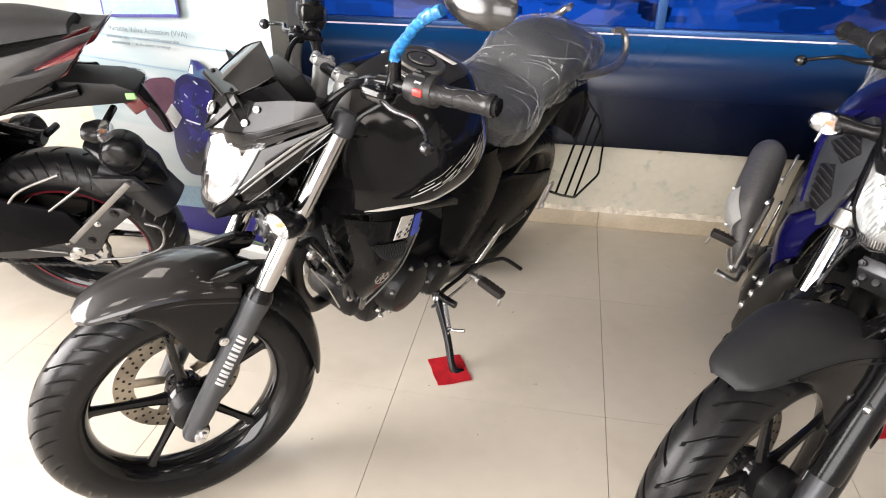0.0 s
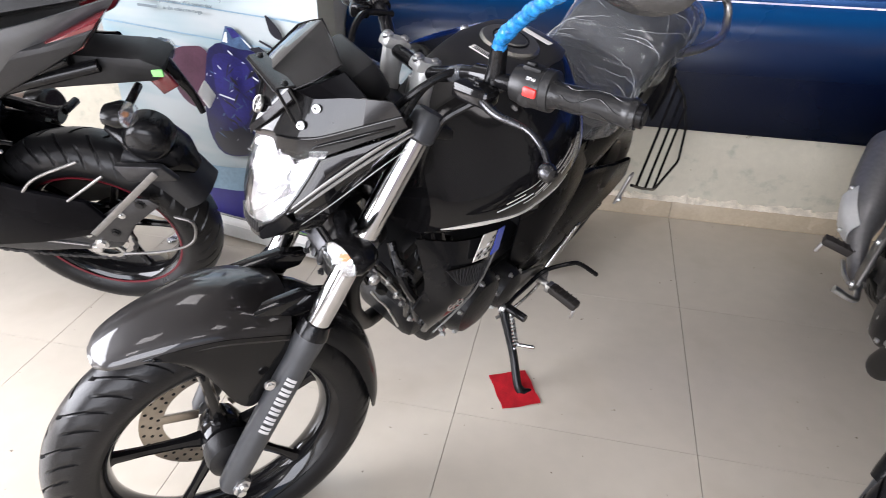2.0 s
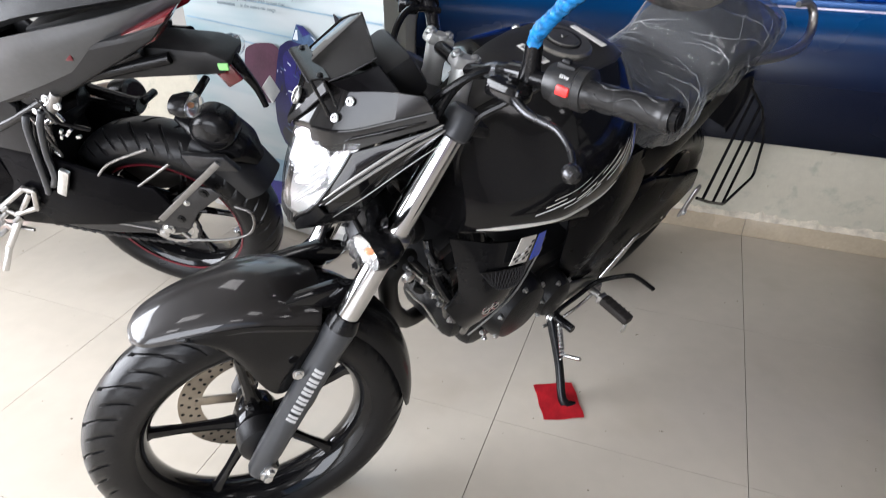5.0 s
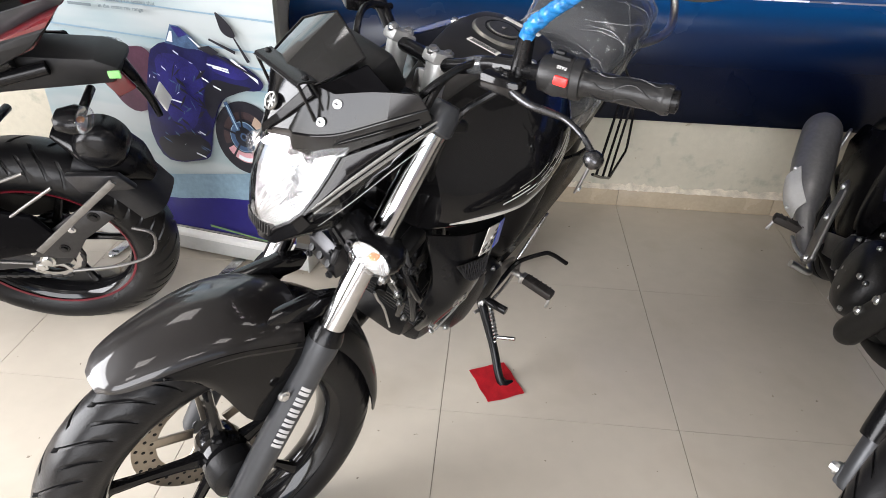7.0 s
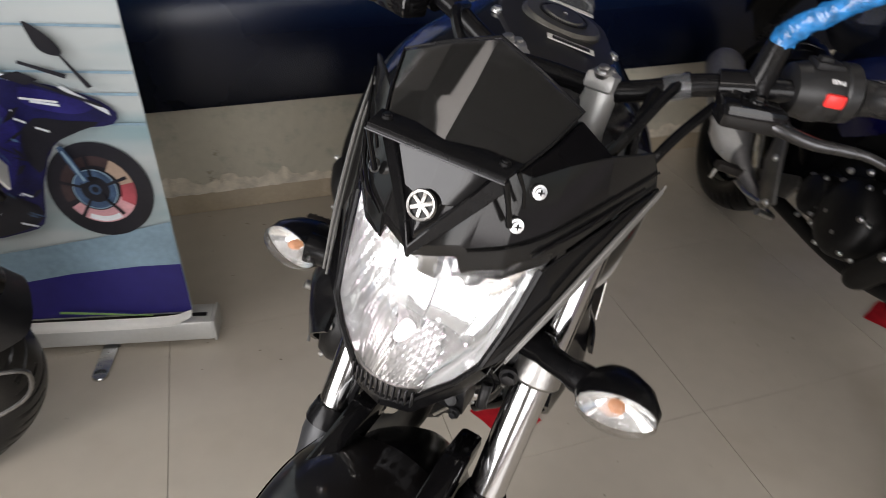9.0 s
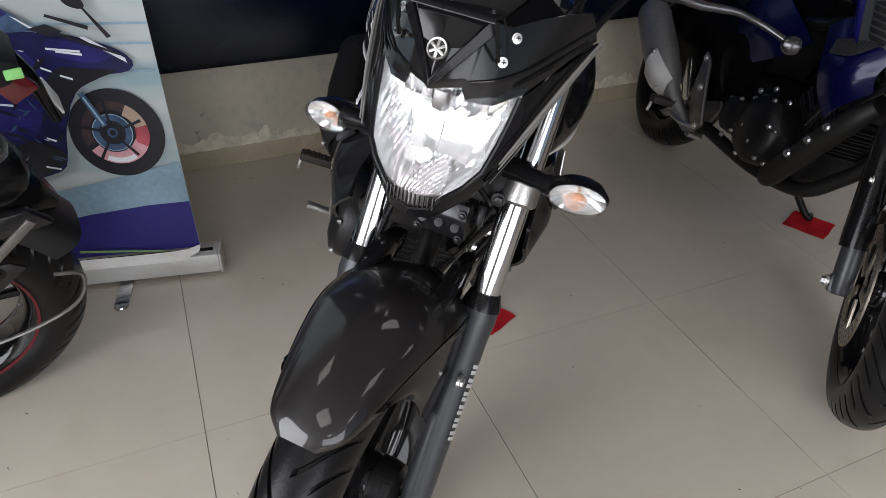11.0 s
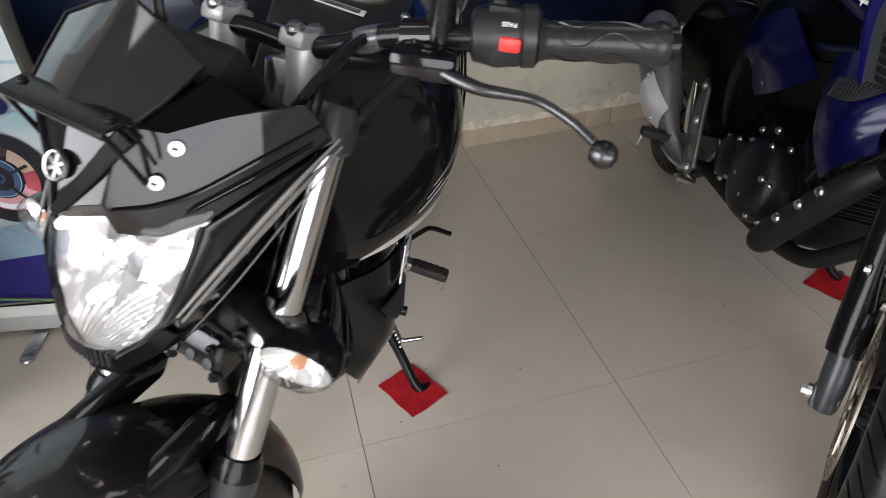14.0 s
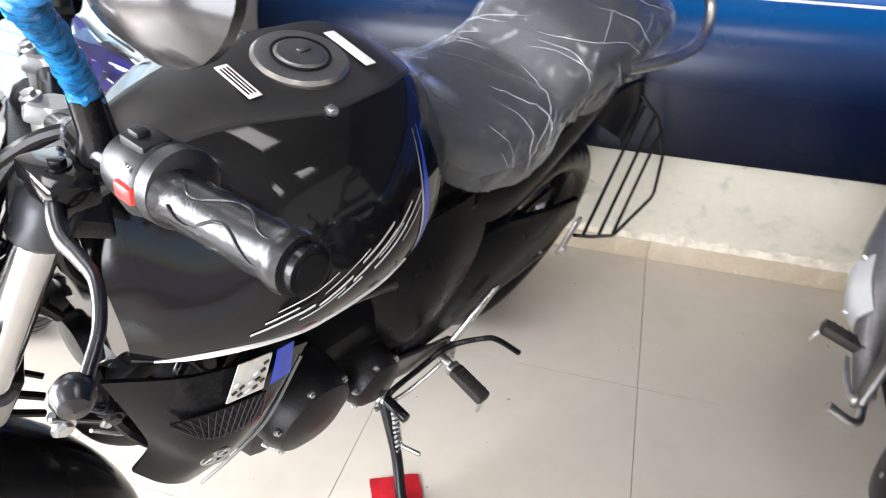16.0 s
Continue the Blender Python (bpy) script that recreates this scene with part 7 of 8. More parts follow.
    part("mudguard_end", lathe([(0.001, 0.079), (0.040, 0.076), (0.056, 0.064), (0.062, 0.045), (0.060, 0.0), (0.001, -0.004)], (-0.212, 0.0, 0.640), 28, "y"), SATIN_BLACK, r, "rounded black mudguard end")
    part("flap_stay", slab([(-0.13, 0.60), (-0.25, 0.60), (-0.285, 0.555), (-0.15, 0.545)], 0.085, 0.105, 0.006), DARK_METAL, r, "dark steel stay plate")
    guard = part("clothes_guard", join(tube([(0.14, 0.128, 0.50), (0.115, 0.132, 0.535), (0.06, 0.132, 0.58), (-0.065, 0.132, 0.635)], 0.004, 8, 16), rod((0.066, 0.132, 0.463), (-0.110, 0.132, 0.590), 0.004),
                                       tube([(-0.25, 0.132, 0.455), (-0.295, 0.132, 0.43), (-0.27, 0.132, 0.355), (-0.18, 0.132, 0.315), (-0.06, 0.132, 0.300)], 0.004, 8, 20), rod((0.14, 0.13, 0.50), (0.20, 0.12, 0.47), 0.004)), STEEL_GREY, r, "grey tubular clothes guard")
    part("guard_bar", moved(block((0, 0, 0), (0.335, 0.006, 0.018), 0.002), Matrix.Translation((-0.13, 0.136, 0.494)) @ Matrix.Rotation(radians(43), 4, "Y")), STEEL_GREY, guard, "flat grey guard bar")
    part("chain_adjuster", slab([(0.09, 0.378), (-0.02, 0.415), (-0.137, 0.506), (-0.190, 0.500), (-0.215, 0.478), (-0.12, 0.400), (-0.073, 0.330), (0.03, 0.340)], 0.112, 0.119, 0.004), DARK_METAL, r, "dark chain adjuster plate")
    for x, z, rr in ((0.0, 0.322, 0.013), (0.31, 0.385, 0.007), (0.40, 0.405, 0.009), (0.20, 0.350, 0.005)):
        part("swingarm_bolt", bolt((x, 0.114, z), (0, 1, 0), rr, 0.009), STEEL, r)
    for x, z, rr in ((0.055, 0.365, 0.008), (-0.01, 0.385, 0.006), (-0.06, 0.372, 0.009), (-0.10, 0.44, 0.007), (-0.165, 0.482, 0.010), (0.02, 0.36, 0.005)):
        part("plate_bolt", bolt((x, 0.119, z), (0, 1, 0), rr, 0.007), STEEL if rr < 0.009 else ENGINE_BLACK, r)
    part("swingarm_rib", tube([(0.48, 0.114, 0.465), (0.38, 0.114, 0.442), (0.25, 0.114, 0.384), (0.08, 0.114, 0.352)], 0.0040, 8, 18), STEEL_GREY, r)
    part("swingarm_rib", tube([(0.48, 0.114, 0.378), (0.24, 0.114, 0.338), (0.04, 0.114, 0.312)], 0.0040, 8, 18), STEEL_GREY, r)
    part("chain_cover", slab([(0.42, 0.475), (0.20, 0.465), (0.02, 0.415), (-0.02, 0.425), (0.18, 0.485), (0.42, 0.495)], 0.060, 0.086, 0.004), SATIN_BLACK, r, "black upper chain cover")
    for i, (x, z) in enumerate(((0.46, 0.40), (0.48, 0.37), (0.505, 0.34), (0.47, 0.33), (0.44, 0.36), (0.52, 0.30))):
        part("footrest_joint", rod((x, 0.156, z), (x + 0.012, 0.172 + 0.004 * (i % 3), z - 0.006), 0.0075, 10), ALLOY, r)
    part("swing_reflector", block((0.222, 0.152, 0.512), (0.030, 0.016, 0.105), 0.007, (0, -30, 0)), STEEL, r, "bright side reflector")
    # dark inner mudguard, frame and battery tray that fill the room between tail and wheel
    part("inner_mudguard", panel(both([[(0.40, 0, 0.46), (0.40, 0.07, 0.46), (0.38, 0.095, 0.44)], [(0.365, 0, 0.58), (0.365, 0.07, 0.575), (0.34, 0.095, 0.56)], [(0.27, 0, 0.68), (0.27, 0.07, 0.675), (0.25, 0.09, 0.65)], [(0.12, 0, 0.75), (0.12, 0.06, 0.745), (0.12, 0.08, 0.72)]]), 20, 14, 0.005), SATIN_BLACK, r, "black inner mudguard")
    part("battery_tray", block((0.36, 0, 0.70), (0.26, 0.20, 0.24), 0.03, (0, 10, 0)), SATIN_BLACK, r)
    for k in (1, -1):
        part("subframe_tube", tube([(0.50, 0.12 * k, 0.60), (0.30, 0.125 * k, 0.69), (0.10, 0.11 * k, 0.79), (-0.12, 0.07 * k, 0.88)], 0.014, 10, 20), SATIN_BLACK, r, "black rear subframe tube")
        part("side_plate", slab([(0.50, 0.43), (0.34, 0.45), (0.27, 0.60), (0.25, 0.74), (0.34, 0.86), (0.55, 0.80), (0.60, 0.55)], 0.112 * k, 0.134 * k, 0.012), SPORT_GREY, r, "dark grey side plate")
    for i in range(4):
        part("wire", tube([(0.22 + 0.02 * i, 0.10, 0.74), (0.19 + 0.012 * i, 0.125, 0.69), (0.21, 0.12, 0.64 - 0.02 * i), (0.26, 0.10, 0.60)], 0.004, 6, 14), STEEL_GREY if i % 2 else SATIN_BLACK, r)
    mu = part("muffler", tube([(0.56, -0.13, 0.38), (0.51, -0.18, 0.45), (0.46, -0.20, 0.490), (0.32, -0.205, 0.520), (0.21, -0.208, 0.545), (0.185, -0.208, 0.548)], [0.028, 0.040, 0.052, 0.054, 0.052, 0.040], 26, 30), BRONZE, r, "brownish steel muffler with a black end cap")
    part("end_cap", tube([(0.235, -0.208, 0.540), (0.222, -0.208, 0.5425), (0.185, -0.209, 0.5485), (0.172, -0.209, 0.551)], [0.056, 0.058, 0.057, 0.044], 26, 14), SATIN_BLACK, mu)
    for q in (0.42, 0.38, 0.34, 0.30, 0.265):
        part("band", tube([(q, -0.258 + 0.10, 0.515), (q - 0.02, -0.165, 0.565), (q - 0.03, -0.205, 0.582)], 0.0035, 8, 12), STEEL, mu)
    part("far_footrest_hanger", join(tube([(0.36, -0.13, 0.665), (0.26, -0.135, 0.622), (0.150, -0.14, 0.580), (0.118, -0.14, 0.572)], [0.018, 0.016, 0.019, 0.024], 14, 18), tube([(0.42, -0.13, 0.605), (0.30, -0.135, 0.580), (0.165, -0.14, 0.556)], [0.016, 0.014, 0.017], 12, 14), rod((0.120, -0.155, 0.570), (0.112, -0.215, 0.566), 0.012, 12)), SATIN_BLACK, r, "black forked footrest hanger")
    part("cooling_hose", tube([(0.225, 0.140, 0.725), (0.234, 0.150, 0.691), (0.262, 0.150, 0.585), (0.286, 0.148, 0.495), (0.30, 0.145, 0.46)], 0.0095, 12, 24), SLIDER, r, "grey-black hose")
    part("cooling_hose", tube([(0.178, 0.138, 0.735), (0.192, 0.150, 0.700), (0.222, 0.150, 0.615), (0.243, 0.148, 0.530), (0.27, 0.145, 0.49)], 0.0090, 12, 24), SLIDER, r, "grey-black hose")
    part("shock_absorber", join(rod((0.175, 0.120, 0.715), (0.120, 0.120, 0.785), 0.015, 14), rod((0.19, 0.120, 0.690), (0.165, 0.120, 0.725), 0.008, 10)), STEEL_GREY, r, "grey steel shock absorber")
    part("rear_bracket", join(slab([(0.182, 0.752), (0.160, 0.757), (0.138, 0.700), (0.170, 0.690)], 0.118, 0.128, 0.003), rod((0.185, 0.125, 0.742), (0.132, 0.125, 0.764), 0.007, 10), rod((0.225, 0.122, 0.688), (0.172, 0.124, 0.702), 0.008, 10)), BRIGHT_ALLOY, r, "bright cast bracket and clamp")
    for x, z in ((0.150, 0.772), (0.128, 0.752), (0.196, 0.735)):
        part("bracket_bolt", bolt((x, 0.130, z), (0, 1, 0.3), 0.007, 0.008), STEEL, r)
    for x, z in ((0.165, 0.668), (0.150, 0.660), (0.138, 0.672), (0.172, 0.650), (0.120, 0.655)):
        part("clip", block((x, 0.125, z), (0.014, 0.008, 0.008), 0.001, (0, 40 + 900 * (x - 0.15), 0)), STEEL, r)
    part("mesh_line", tube([(0.10, 0.10, 0.66), (0.15, 0.128, 0.700), (0.16, 0.132, 0.735), (0.19, 0.12, 0.78)], 0.0055, 8, 20), SATIN_BLACK, r, "black rubber hose")
    part("caliper", block((0.06, -0.10, 0.40), (0.09, 0.04, 0.06), 0.01), DARK_METAL, r)
    ring = [(0.492, 0.387), (0.371, 0.472), (0.342, 0.465), (0.367, 0.399), (0.453, 0.365), (0.492, 0.387)]
    bars = [rod((a[0], 0.15, a[1]), (b[0], 0.15, b[1]), 0.0085, 12) for a, b in zip(ring, ring[1:])] + [rod((0.423, 0.15, 0.385), (0.360, 0.15, 0.455), 0.0085, 12)]
    knuckles = [lathe([(0.001, 0.009), (0.0085, 0.006), (0.0095, 0.0), (0.0085, -0.006), (0.001, -0.009)], (a, 0.15, b), 12, "y") for a, b in ring[:5]]
    part("footrest_bracket", join(*bars, *knuckles), ALLOY, r, "cast alloy footrest bracket with triangular openings")
    part("footrest", join(rod((0.45, 0.15, 0.35), (0.50, 0.20, 0.27), 0.011), rod((0.50, 0.20, 0.27), (0.53, 0.235, 0.20), 0.010)), BRIGHT_ALLOY, r, "polished footrest")
    part("gear_rod", rod((0.43, 0.150, 0.30), (0.62, 0.155, 0.34), 0.006), ALLOY, r)
    for x, y in ((0.235, 0.10), (0.205, 0.085)):
        part("hose", tube([(x, y, 0.71), (x + 0.035, y + 0.02, 0.60), (x + 0.055, y + 0.02, 0.52), (x + 0.02, y + 0.01, 0.47)], 0.011, 10, 20), SATIN_BLACK, r)
    # the half that stays out of view: plain sport fairing, tank and front wheel
    fuel_tank(r, GREY_PANEL)
    S = steering(0)
    front_wheel(r, S, 0, None, RED_PAINT)
    forks(r, S)
    front_fender(r, S, GLOSS_BLACK)
    for b in lr(lambda: panel([[(1.30, 0.05, 0.98), (1.05, 0.16, 0.93), (0.82, 0.17, 0.80)], [(1.36, 0.08, 0.82), (1.10, 0.20, 0.75), (0.84, 0.19, 0.62)], [(1.25, 0.09, 0.66), (1.05, 0.19, 0.52), (0.72, 0.17, 0.36)]], 16, 18, 0.005)):
        part("fairing", b, GREY_PANEL, r, "grey side fairing")
    part("top_fairing", panel(both([[(1.38, 0, 0.84), (1.36, 0.05, 0.83), (1.34, 0.085, 0.82)], [(1.33, 0, 0.95), (1.30, 0.07, 0.94), (1.27, 0.11, 0.92)], [(1.22, 0, 1.08), (1.20, 0.06, 1.06), (1.16, 0.10, 1.0)]]), 14, 16, 0.005), GREY_PANEL, r)
    part("handlebar", tube([(1.06, -0.31, 0.93), (1.10, -0.12, 0.95), (1.10, 0.12, 0.95), (1.06, 0.31, 0.93)], 0.013, 10, 24), SATIN_BLACK, r)
    return r


black_motorcycle()
blue_motorcycle()
sport_motorcycle()


# ---- loose things ----
def felt_square(x, y, deg, sx, sy):
    n = 14
    g = np.zeros((n, n, 3))
    for i in range(n):
        for j in range(n):
            u, v = (i / (n - 1) - 0.5) * sx, (j / (n - 1) - 0.5) * sy
            g[i, j] = (u + 0.0012 * math.sin(0.9 * j), v + 0.0010 * math.sin(0.7 * i + 1), 0.0035 + 0.0012 * math.sin(40 * u + 20 * v))
    bm = grid_mesh(g)
    bmesh.ops.solidify(bm, geom=bm.faces[:], thickness=0.0025)
    ob = thing("felt_mat", bm, RED_CLOTH, "small square of red felt under the side stand", "felt mat", "felt squares")
    ob.matrix_basis = pose(x, y, 0, 0, 0, deg)


felt_square(-0.460, 0.118, 25, 0.104, 0.128)
felt_square(0.725, 0.125, 24, 0.115, 0.13)


def print_material():
    """Banner background: white haze over pale teal bands."""
    m = bpy.data.materials.new("banner_print")
    m.use_nodes = True
    n, l = m.node_tree.nodes, m.node_tree.links
    b = n["Principled BSDF"]
    co, mp, ns, ramp = n.new("ShaderNodeTexCoord"), n.new("ShaderNodeMapping"), n.new("ShaderNodeTexNoise"), n.new("ShaderNodeValToRGB")
    mp.inputs["Scale"].default_value = (0.7, 1.0, 4.5)
    mp.inputs["Rotation"].default_value = (0, radians(-6), 0)
    l.new(co.outputs["Object"], mp.inputs[0])
    l.new(mp.outputs[0], ns.inputs["Vector"])
    ns.inputs["Scale"].default_value, ns.inputs["Detail"].default_value = 1.6, 3
    e = ramp.color_ramp.elements
    e[0].position, e[1].position = 0.36, 0.56
    e[0].color, e[1].color = (0.25, 0.38, 0.42, 1), (0.47, 0.515, 0.52, 1)
    l.new(ns.outputs[0], ramp.inputs[0])
    l.new(ramp.outputs[0], b.inputs["Base Color"])
    b.inputs["Roughness"].default_value = 0.38
    return m


BASE_GREY = mat("satin_silver_anodised", (0.55, 0.55, 0.53), 0.4, metal=0.25, var=0.08)
INK_BLUE = mat("print_deep_blue", (0.007, 0.007, 0.060), 0.4, var=0.6, scale=14)
INK_VIOLET = mat("print_violet", (0.016, 0.014, 0.12), 0.4, var=0.55, scale=14)
INK_BLACK = mat("print_black", (0.012, 0.012, 0.018), 0.4, var=0.3, scale=12)
INK_MAROON = mat("print_maroon", (0.07, 0.025, 0.045), 0.4, var=0.3, scale=12)
INK_BAND = mat("print_purple_band", (0.024, 0.020, 0.17), 0.38, var=0.15, scale=3)
INK_SEA = mat("print_grey_blue", (0.24, 0.36, 0.45), 0.4, var=0.25, scale=5)
INK_PINK = mat("print_pink", (0.62, 0.33, 0.36), 0.4, var=0.25, scale=14)
INK_PALE = mat("print_pale", (0.72, 0.76, 0.80), 0.4, var=0.15, scale=14)
INK_STEEL = mat("print_steel_blue", (0.045, 0.085, 0.16), 0.4, var=0.6, scale=30)
INK_BROWN = mat("print_brown", (0.045, 0.028, 0.030), 0.4, var=0.3, scale=12)
INK_ROSE = mat("print_rose", (0.40, 0.075, 0.095), 0.4, var=0.3, scale=20)
INK_TAN = mat("print_tan", (0.42, 0.31, 0.24), 0.4, var=0.2, scale=14)
INK_GREEN = mat("print_green", (0.18, 0.33, 0.10), 0.4, var=0.1)
INK_TEXT = mat("print_grey_text", (0.16, 0.20, 0.22), 0.5, var=0.1)


def banner():
    """A roll-up banner: aluminium base box with feet, a printed sheet, its curled lower edge and its top rail."""
    W, H = 0.85, 1.95
    root = new("roll_up_banner")
    root.matrix_basis = pose(-1.095, 0.585, 0, 0, 0, 169)
    tagged(root, "roll-up advertising banner with a blue sport motorcycle picture", "banner")
    base = part("base", block((W / 2 + 0.012, 0, 0.045), (W + 0.055, 0.075, 0.062), 0.008), BASE_GREY, root, "silver aluminium base box")
    part("base_slot", block((W / 2 + 0.01, 0.008, 0.0765), (W + 0.02, 0.012, 0.003), 0), ENGINE_BLACK, base)
    part("end_cap", block((-0.018, 0, 0.045), (0.008, 0.078, 0.066), 0.004), BASE_GREY, base)
    for u in (0.24, 0.66):
        part("foot", join(block((u, 0.065, 0.006), (0.038, 0.13, 0.007), 0.003), lathe([(0.0, 0.0095), (0.017, 0.0095), (0.019, 0.006), (0.019, 0.003)], (u, 0.130, 0), 20, "z")), BRIGHT_ALLOY, base, "swivel steel foot")
    g = np.array([[(0.03 + W * i / 16, 0.008 + 0.002 * math.sin(3 * i), z) for i in range(17)] for z in np.linspace(0.09, H, 40)])
    sheet = part("sheet", grid_mesh(g), print_material(), root, "printed vinyl sheet")
    part("top_rail", rod((0.02, 0.008, H + 0.01), (0.89, 0.008, H + 0.01), 0.014), BRIGHT_ALLOY, root)
    part("support_pole", rod((0.45, -0.03, 0.08), (0.45, -0.03, H), 0.010), BRIGHT_ALLOY, root)
    layer = [0]

    def ink(name, pts, m, smooth=0):
        layer[0] += 1
        p = np.array(pts, float)
        if smooth:
            k = len(p)
            e = np.concatenate([p[-1:], p, p[:2]])
            p = spline(e, (k + 3) * smooth)[smooth:-2 * smooth]
        bm = bmesh.new()
        bm.faces.new([bm.verts.new((u, 0.0130 + 0.00035 * layer[0], v)) for u, v in p])
        bmesh.ops.triangulate(bm, faces=bm.faces[:])
        return part(name, bm, m, sheet)

    def disc(name, u, v, r0, r1, m, sy=1.0):
        layer[0] += 1
        bm = lathe([(r0, 0), (r1, 0)], (0, 0, 0), 48)
        bm.transform(Matrix.Translation((u, 0.0130 + 0.00035 * layer[0], v)) @ Matrix.Diagonal((0.86, 1, 0.94 * sy, 1)))
        return part(name, bm, m, sheet)

    ink("sea", [(0.031, 0.20), (0.031, 0.362), (0.20, 0.325), (0.45, 0.285), (0.88, 0.26), (0.88, 0.15)], INK_SEA)
    ink("band", [(0.031, 0.093), (0.031, 0.242), (0.13, 0.240), (0.28, 0.226), (0.43, 0.200), (0.88, 0.16), (0.88, 0.093)], INK_BAND)
    for k, v in enumerate((0.60, 0.71, 0.80, 0.665)):
        ink("streak", [(0.031, v), (0.031, v + 0.006), (0.30, v + 0.012), (0.86, v + 0.03), (0.86, v + 0.024), (0.30, v + 0.008)], INK_SEA)
    # the pictured motorcycle
    disc("tyre_print", 0.156, 0.450, 0.0, 0.124, INK_BLACK)

    def sector(name, u, v, r0, r1, a0, a1, m):
        aa = np.radians(np.linspace(a0, a1, 18))
        ink(name, [(u - 0.86 * r1 * math.cos(q), v + 0.94 * r1 * math.sin(q)) for q in aa] + [(u - 0.86 * r0 * math.cos(q), v + 0.94 * r0 * math.sin(q)) for q in aa[::-1]], m)

    sector("rim_dark", 0.160, 0.452, 0.064, 0.088, 60, 200, INK_BROWN)
    sector("rim_glow", 0.160, 0.452, 0.050, 0.088, -150, -22, INK_PINK)
    sector("rim_flare", 0.160, 0.452, 0.056, 0.088, -30, 14, INK_ROSE)
    sector("rim_pale", 0.160, 0.452, 0.056, 0.088, 12, 60, INK_TAN)
    sector("rim_streak", 0.160, 0.452, 0.070, 0.084, -120, -62, INK_PALE)
    disc("hub_print", 0.166, 0.455, 0.0, 0.056, INK_BLACK)
    disc("hub_disc", 0.166, 0.455, 0.034, 0.050, INK_STEEL)
    disc("hub_ring", 0.166, 0.455, 0.050, 0.0525, INK_SEA)
    disc("hub_middle", 0.166, 0.455, 0.008, 0.014, INK_STEEL)
    for q in range(5):
        w = radians(72 * q + 20)
        ink("spoke_print", [(0.166 - 0.86 * r * math.cos(w + o), 0.455 + 0.94 * r * math.sin(w + o)) for r, o in ((0.014, -0.2), (0.086, -0.05), (0.086, 0.05), (0.014, 0.2))], INK_BLACK)
    ink("seat_print", [(0.595, 0.655), (0.56, 0.680), (0.51, 0.692), (0.45, 0.690), (0.42, 0.62), (0.45, 0.53), (0.52, 0.490), (0.58, 0.52), (0.61, 0.59)], INK_MAROON, 3)
    ink("body_print", [(0.402, 0.712), (0.36, 0.718), (0.30, 0.708), (0.22, 0.700), (0.15, 0.680), (0.10, 0.655), (0.078, 0.628), (0.095, 0.606), (0.15, 0.600), (0.205, 0.575), (0.245, 0.52), (0.268, 0.46), (0.282, 0.40),
                       (0.300, 0.366), (0.35, 0.350), (0.408, 0.338), (0.46, 0.350), (0.49, 0.42), (0.485, 0.52), (0.46, 0.62), (0.435, 0.69)], INK_BLUE, 2)
    ink("flank_print", [(0.425, 0.665), (0.36, 0.685), (0.295, 0.66), (0.275, 0.60), (0.30, 0.52), (0.335, 0.46), (0.39, 0.46), (0.43, 0.55)], INK_VIOLET, 3)
    ink("nose_print", [(0.245, 0.690), (0.17, 0.672), (0.12, 0.648), (0.15, 0.632), (0.21, 0.640), (0.25, 0.660)], INK_VIOLET, 3)
    ink("lower_print", [(0.288, 0.42), (0.292, 0.385), (0.34, 0.358), (0.408, 0.342), (0.455, 0.36), (0.47, 0.41), (0.40, 0.43), (0.34, 0.45)], INK_BLACK, 2)
    ink("intake_print", [(0.235, 0.625), (0.18, 0.618), (0.115, 0.612), (0.17, 0.590), (0.225, 0.560), (0.258, 0.50), (0.280, 0.54), (0.268, 0.60)], INK_BLACK, 2)
    ink("screen_print", [(0.378, 0.716), (0.352, 0.770), (0.325, 0.768), (0.290, 0.742), (0.255, 0.708), (0.31, 0.706)], INK_STEEL)
    ink("screen_top", [(0.350, 0.766), (0.325, 0.764), (0.300, 0.746), (0.33, 0.735)], INK_VIOLET)
    ink("screen_shine", [(0.372, 0.722), (0.356, 0.752), (0.349, 0.752), (0.352, 0.720)], INK_PALE)
    ink("screen_glint", [(0.300, 0.742), (0.288, 0.736), (0.250, 0.706), (0.258, 0.704)], INK_PALE)
    ink("cockpit_print", [(0.275, 0.712), (0.235, 0.722), (0.205, 0.705), (0.23, 0.694)], INK_BLACK)
    ink("nose_shine", [(0.175, 0.690), (0.165, 0.692), (0.092, 0.640), (0.090, 0.628)], INK_PALE)
    ink("nose_line", [(0.225, 0.700), (0.220, 0.705), (0.10, 0.652), (0.102, 0.646)], INK_BLACK)
    ink("mirror_print", [(0.200, 0.815), (0.180, 0.806), (0.155, 0.780), (0.146, 0.757), (0.163, 0.752), (0.188, 0.768)], INK_BLACK, 4)
    ink("mirror_stalk", [(0.156, 0.757), (0.150, 0.755), (0.108, 0.690), (0.118, 0.686)], INK_BLACK)
    ink("wing_mirror", [(0.232, 0.738), (0.229, 0.744), (0.150, 0.715), (0.152, 0.706)], INK_BLACK)
    ink("fork_print", [(0.214, 0.560), (0.202, 0.565), (0.170, 0.480), (0.184, 0.474)], INK_STEEL)
    ink("fork_shine", [(0.207, 0.552), (0.203, 0.553), (0.176, 0.482), (0.180, 0.480)], INK_SEA)
    for u, v, w in ((0.215, 0.662, 0.034), (0.205, 0.655, 0.026), (0.385, 0.545, 0.030), (0.262, 0.620, 0.010), (0.345, 0.690, 0.008), (0.225, 0.600, 0.012), (0.318, 0.375, 0.016), (0.300, 0.450, 0.010), (0.395, 0.640, 0.006)):
        ink("print_mark", [(u - w, v - 0.005), (u - w, v), (u + w, v + 0.010), (u + w, v + 0.005)], INK_PALE)
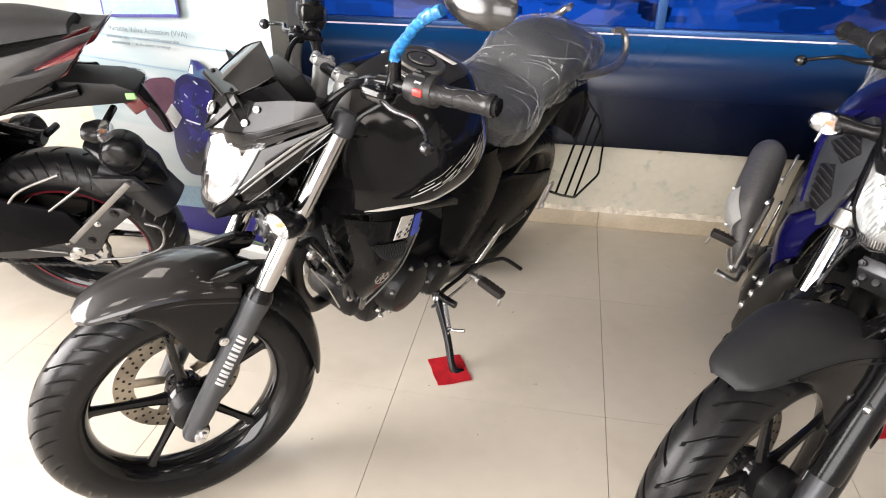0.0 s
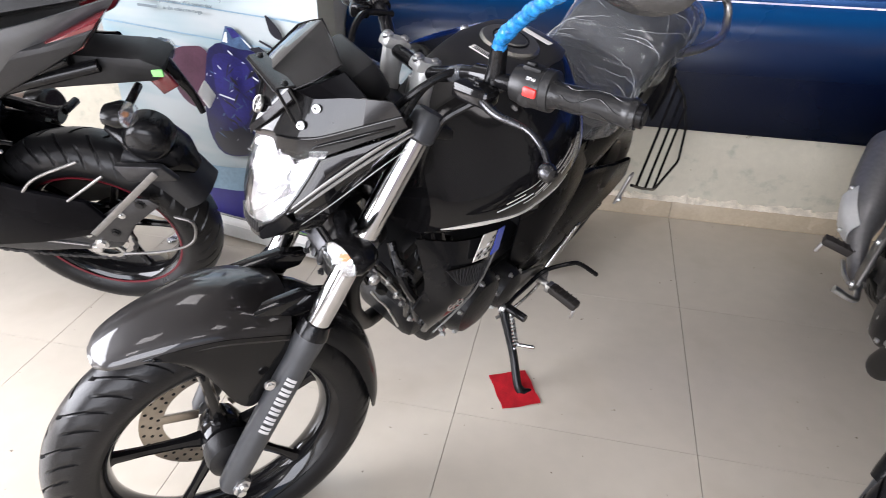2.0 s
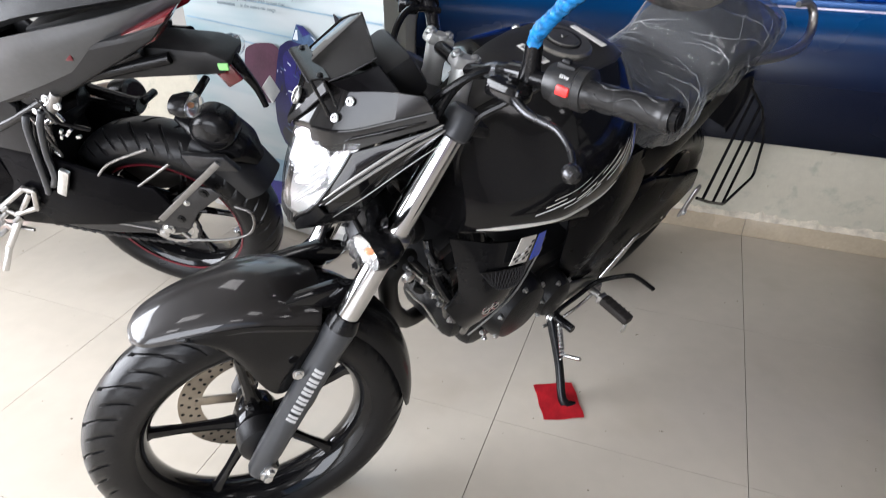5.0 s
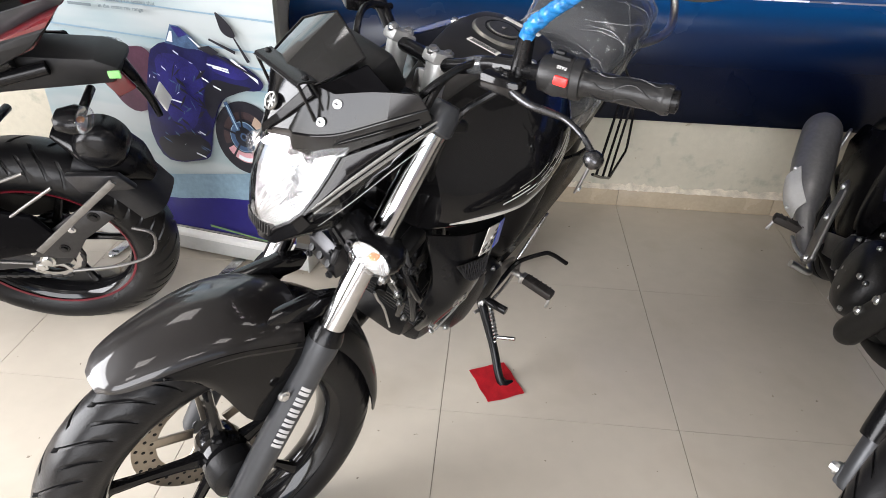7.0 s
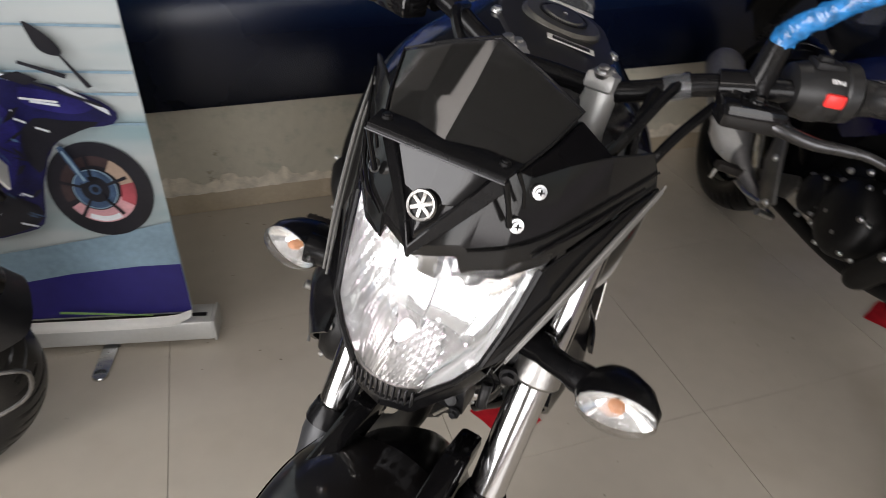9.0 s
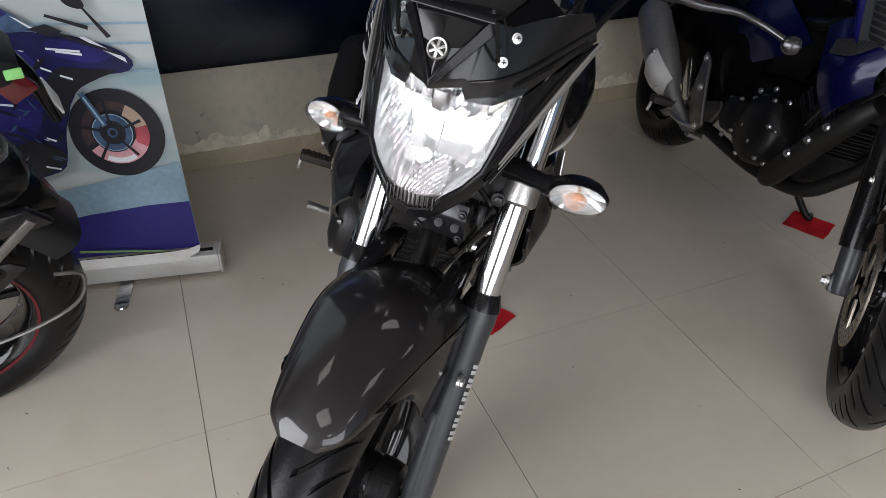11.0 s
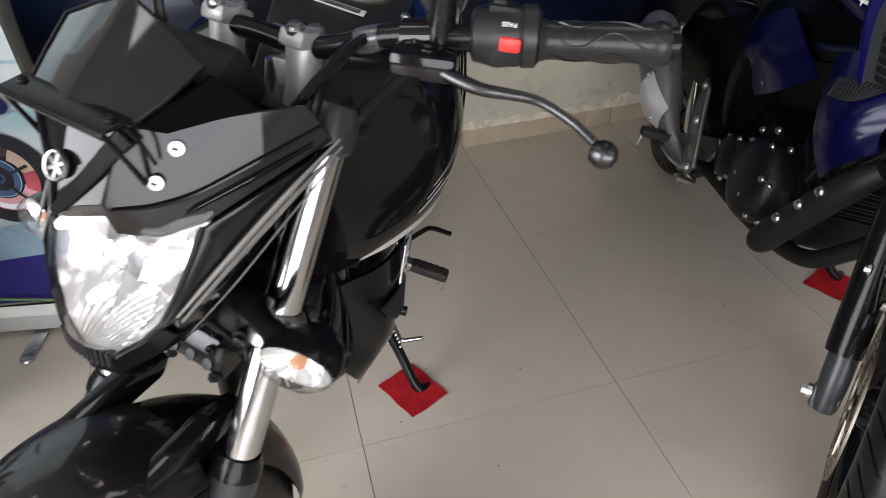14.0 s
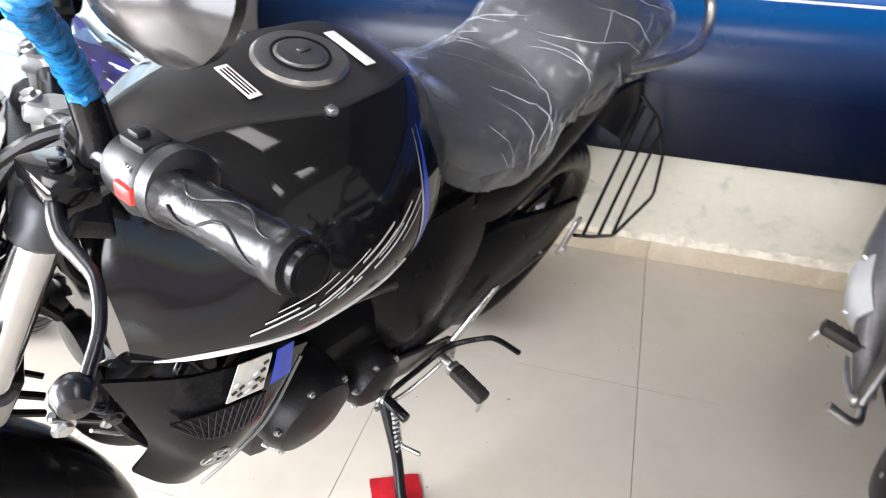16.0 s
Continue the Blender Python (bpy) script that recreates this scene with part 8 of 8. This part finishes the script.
    # slivers of light and shade that break up the picture
    rnd = random.Random(7)
    for name, m, count, size in (("print_shade", INK_BLACK, 26, 0.030), ("print_glint", INK_PALE, 12, 0.007), ("print_gleam", INK_STEEL, 18, 0.018)):
        layer[0] += 1
        bm = bmesh.new()
        for _ in range(count):
            u, v = rnd.uniform(0.27, 0.45), rnd.uniform(0.40, 0.67)
            a, w, h = radians(rnd.choice((25, 35, 60, 115, 140)) + rnd.uniform(-8, 8)), size * rnd.uniform(0.4, 1.2), size * rnd.uniform(0.06, 0.22)
            c, s = math.cos(a), math.sin(a)
            bm.faces.new([bm.verts.new((u + p * c - q * s, 0.0130 + 0.00035 * layer[0], v + p * s + q * c)) for p, q in ((-w, 0), (-w * 0.2, h), (w, h * 0.3), (w * 0.3, -h))])
        tagged(part(name, bm, m, sheet), kind="stuff")
    ink("green_line", [(0.12, 0.100), (0.12, 0.104), (0.33, 0.128), (0.33, 0.120)], INK_GREEN)
    ink("inset_frame", [(0.36, 0.905), (0.36, 1.12), (0.69, 1.10), (0.69, 0.885)], INK_BAND)
    ink("inset_picture", [(0.368, 0.915), (0.368, 1.11), (0.682, 1.09), (0.682, 0.895)], INK_SEA)
    tx = Matrix(((-1, 0, 0, 0), (0, 0, 1, 0), (0, 1, 0, 0), (0, 0, 0, 1)))
    for txt, u, v, s in (("Variable Valve Actuation (VVA)", 0.515, 0.850, 0.0265), ("performance VVA system that", 0.485, 0.823, 0.0165), ("in the entire rev range", 0.500, 0.803, 0.0165)):
        letters("banner_text", txt, s, INK_TEXT, Matrix.Translation((u, 0.028, v)) @ tx, sheet)
    for u, v, w in ((0.66, 0.823, 0.035), (0.635, 0.803, 0.04)):
        ink("text_bar", [(u - w, v - 0.004), (u - w, v + 0.004), (u + w, v + 0.004), (u + w, v - 0.004)], INK_TEXT)
    curl = [(0.030, 0.006, 0.10), (0.10, 0.020, 0.095), (0.40, 0.026, 0.10), (0.88, 0.02, 0.10)]
    part("lower_edge", panel([[(u, y + 0.012, z + 0.002) for u, y, z in curl], [(u + 0.002, y + 0.024, z - 0.010) for u, y, z in curl], [(u + 0.02 * (u < 0.05), y + 0.026, z - 0.022) for u, y, z in curl]], 8, 20, 0.001), WHITE_PAPER, root, "white curled lower edge of the sheet")
    return root


banner()

# ---- pieces of floor and skirting ----
tile_mesh = mesh_of("tile", block((0, 0, -0.004), (0.5984, 0.5990, 0.008), 0), FLOOR_TILE)
for i in range(-7, 6):
    for j in range(-8, 2):
        t = new("tile", tile_mesh)
        t.parent = floor
        t.matrix_basis = pose(i * 0.6 + 0.3, j * 0.6 + 0.3, 0)
skirt_mesh = mesh_of("skirting_tile", block((0, 0, 0), (0.597, 0.008, 0.074), 0.0015), SKIRT_TILE)
for i in range(-7, 6):
    t = new("skirting_tile", skirt_mesh)
    t.parent = baseboard
    t.matrix_basis = pose(i * 0.6 + 0.3, YW - 0.009, 0.038)
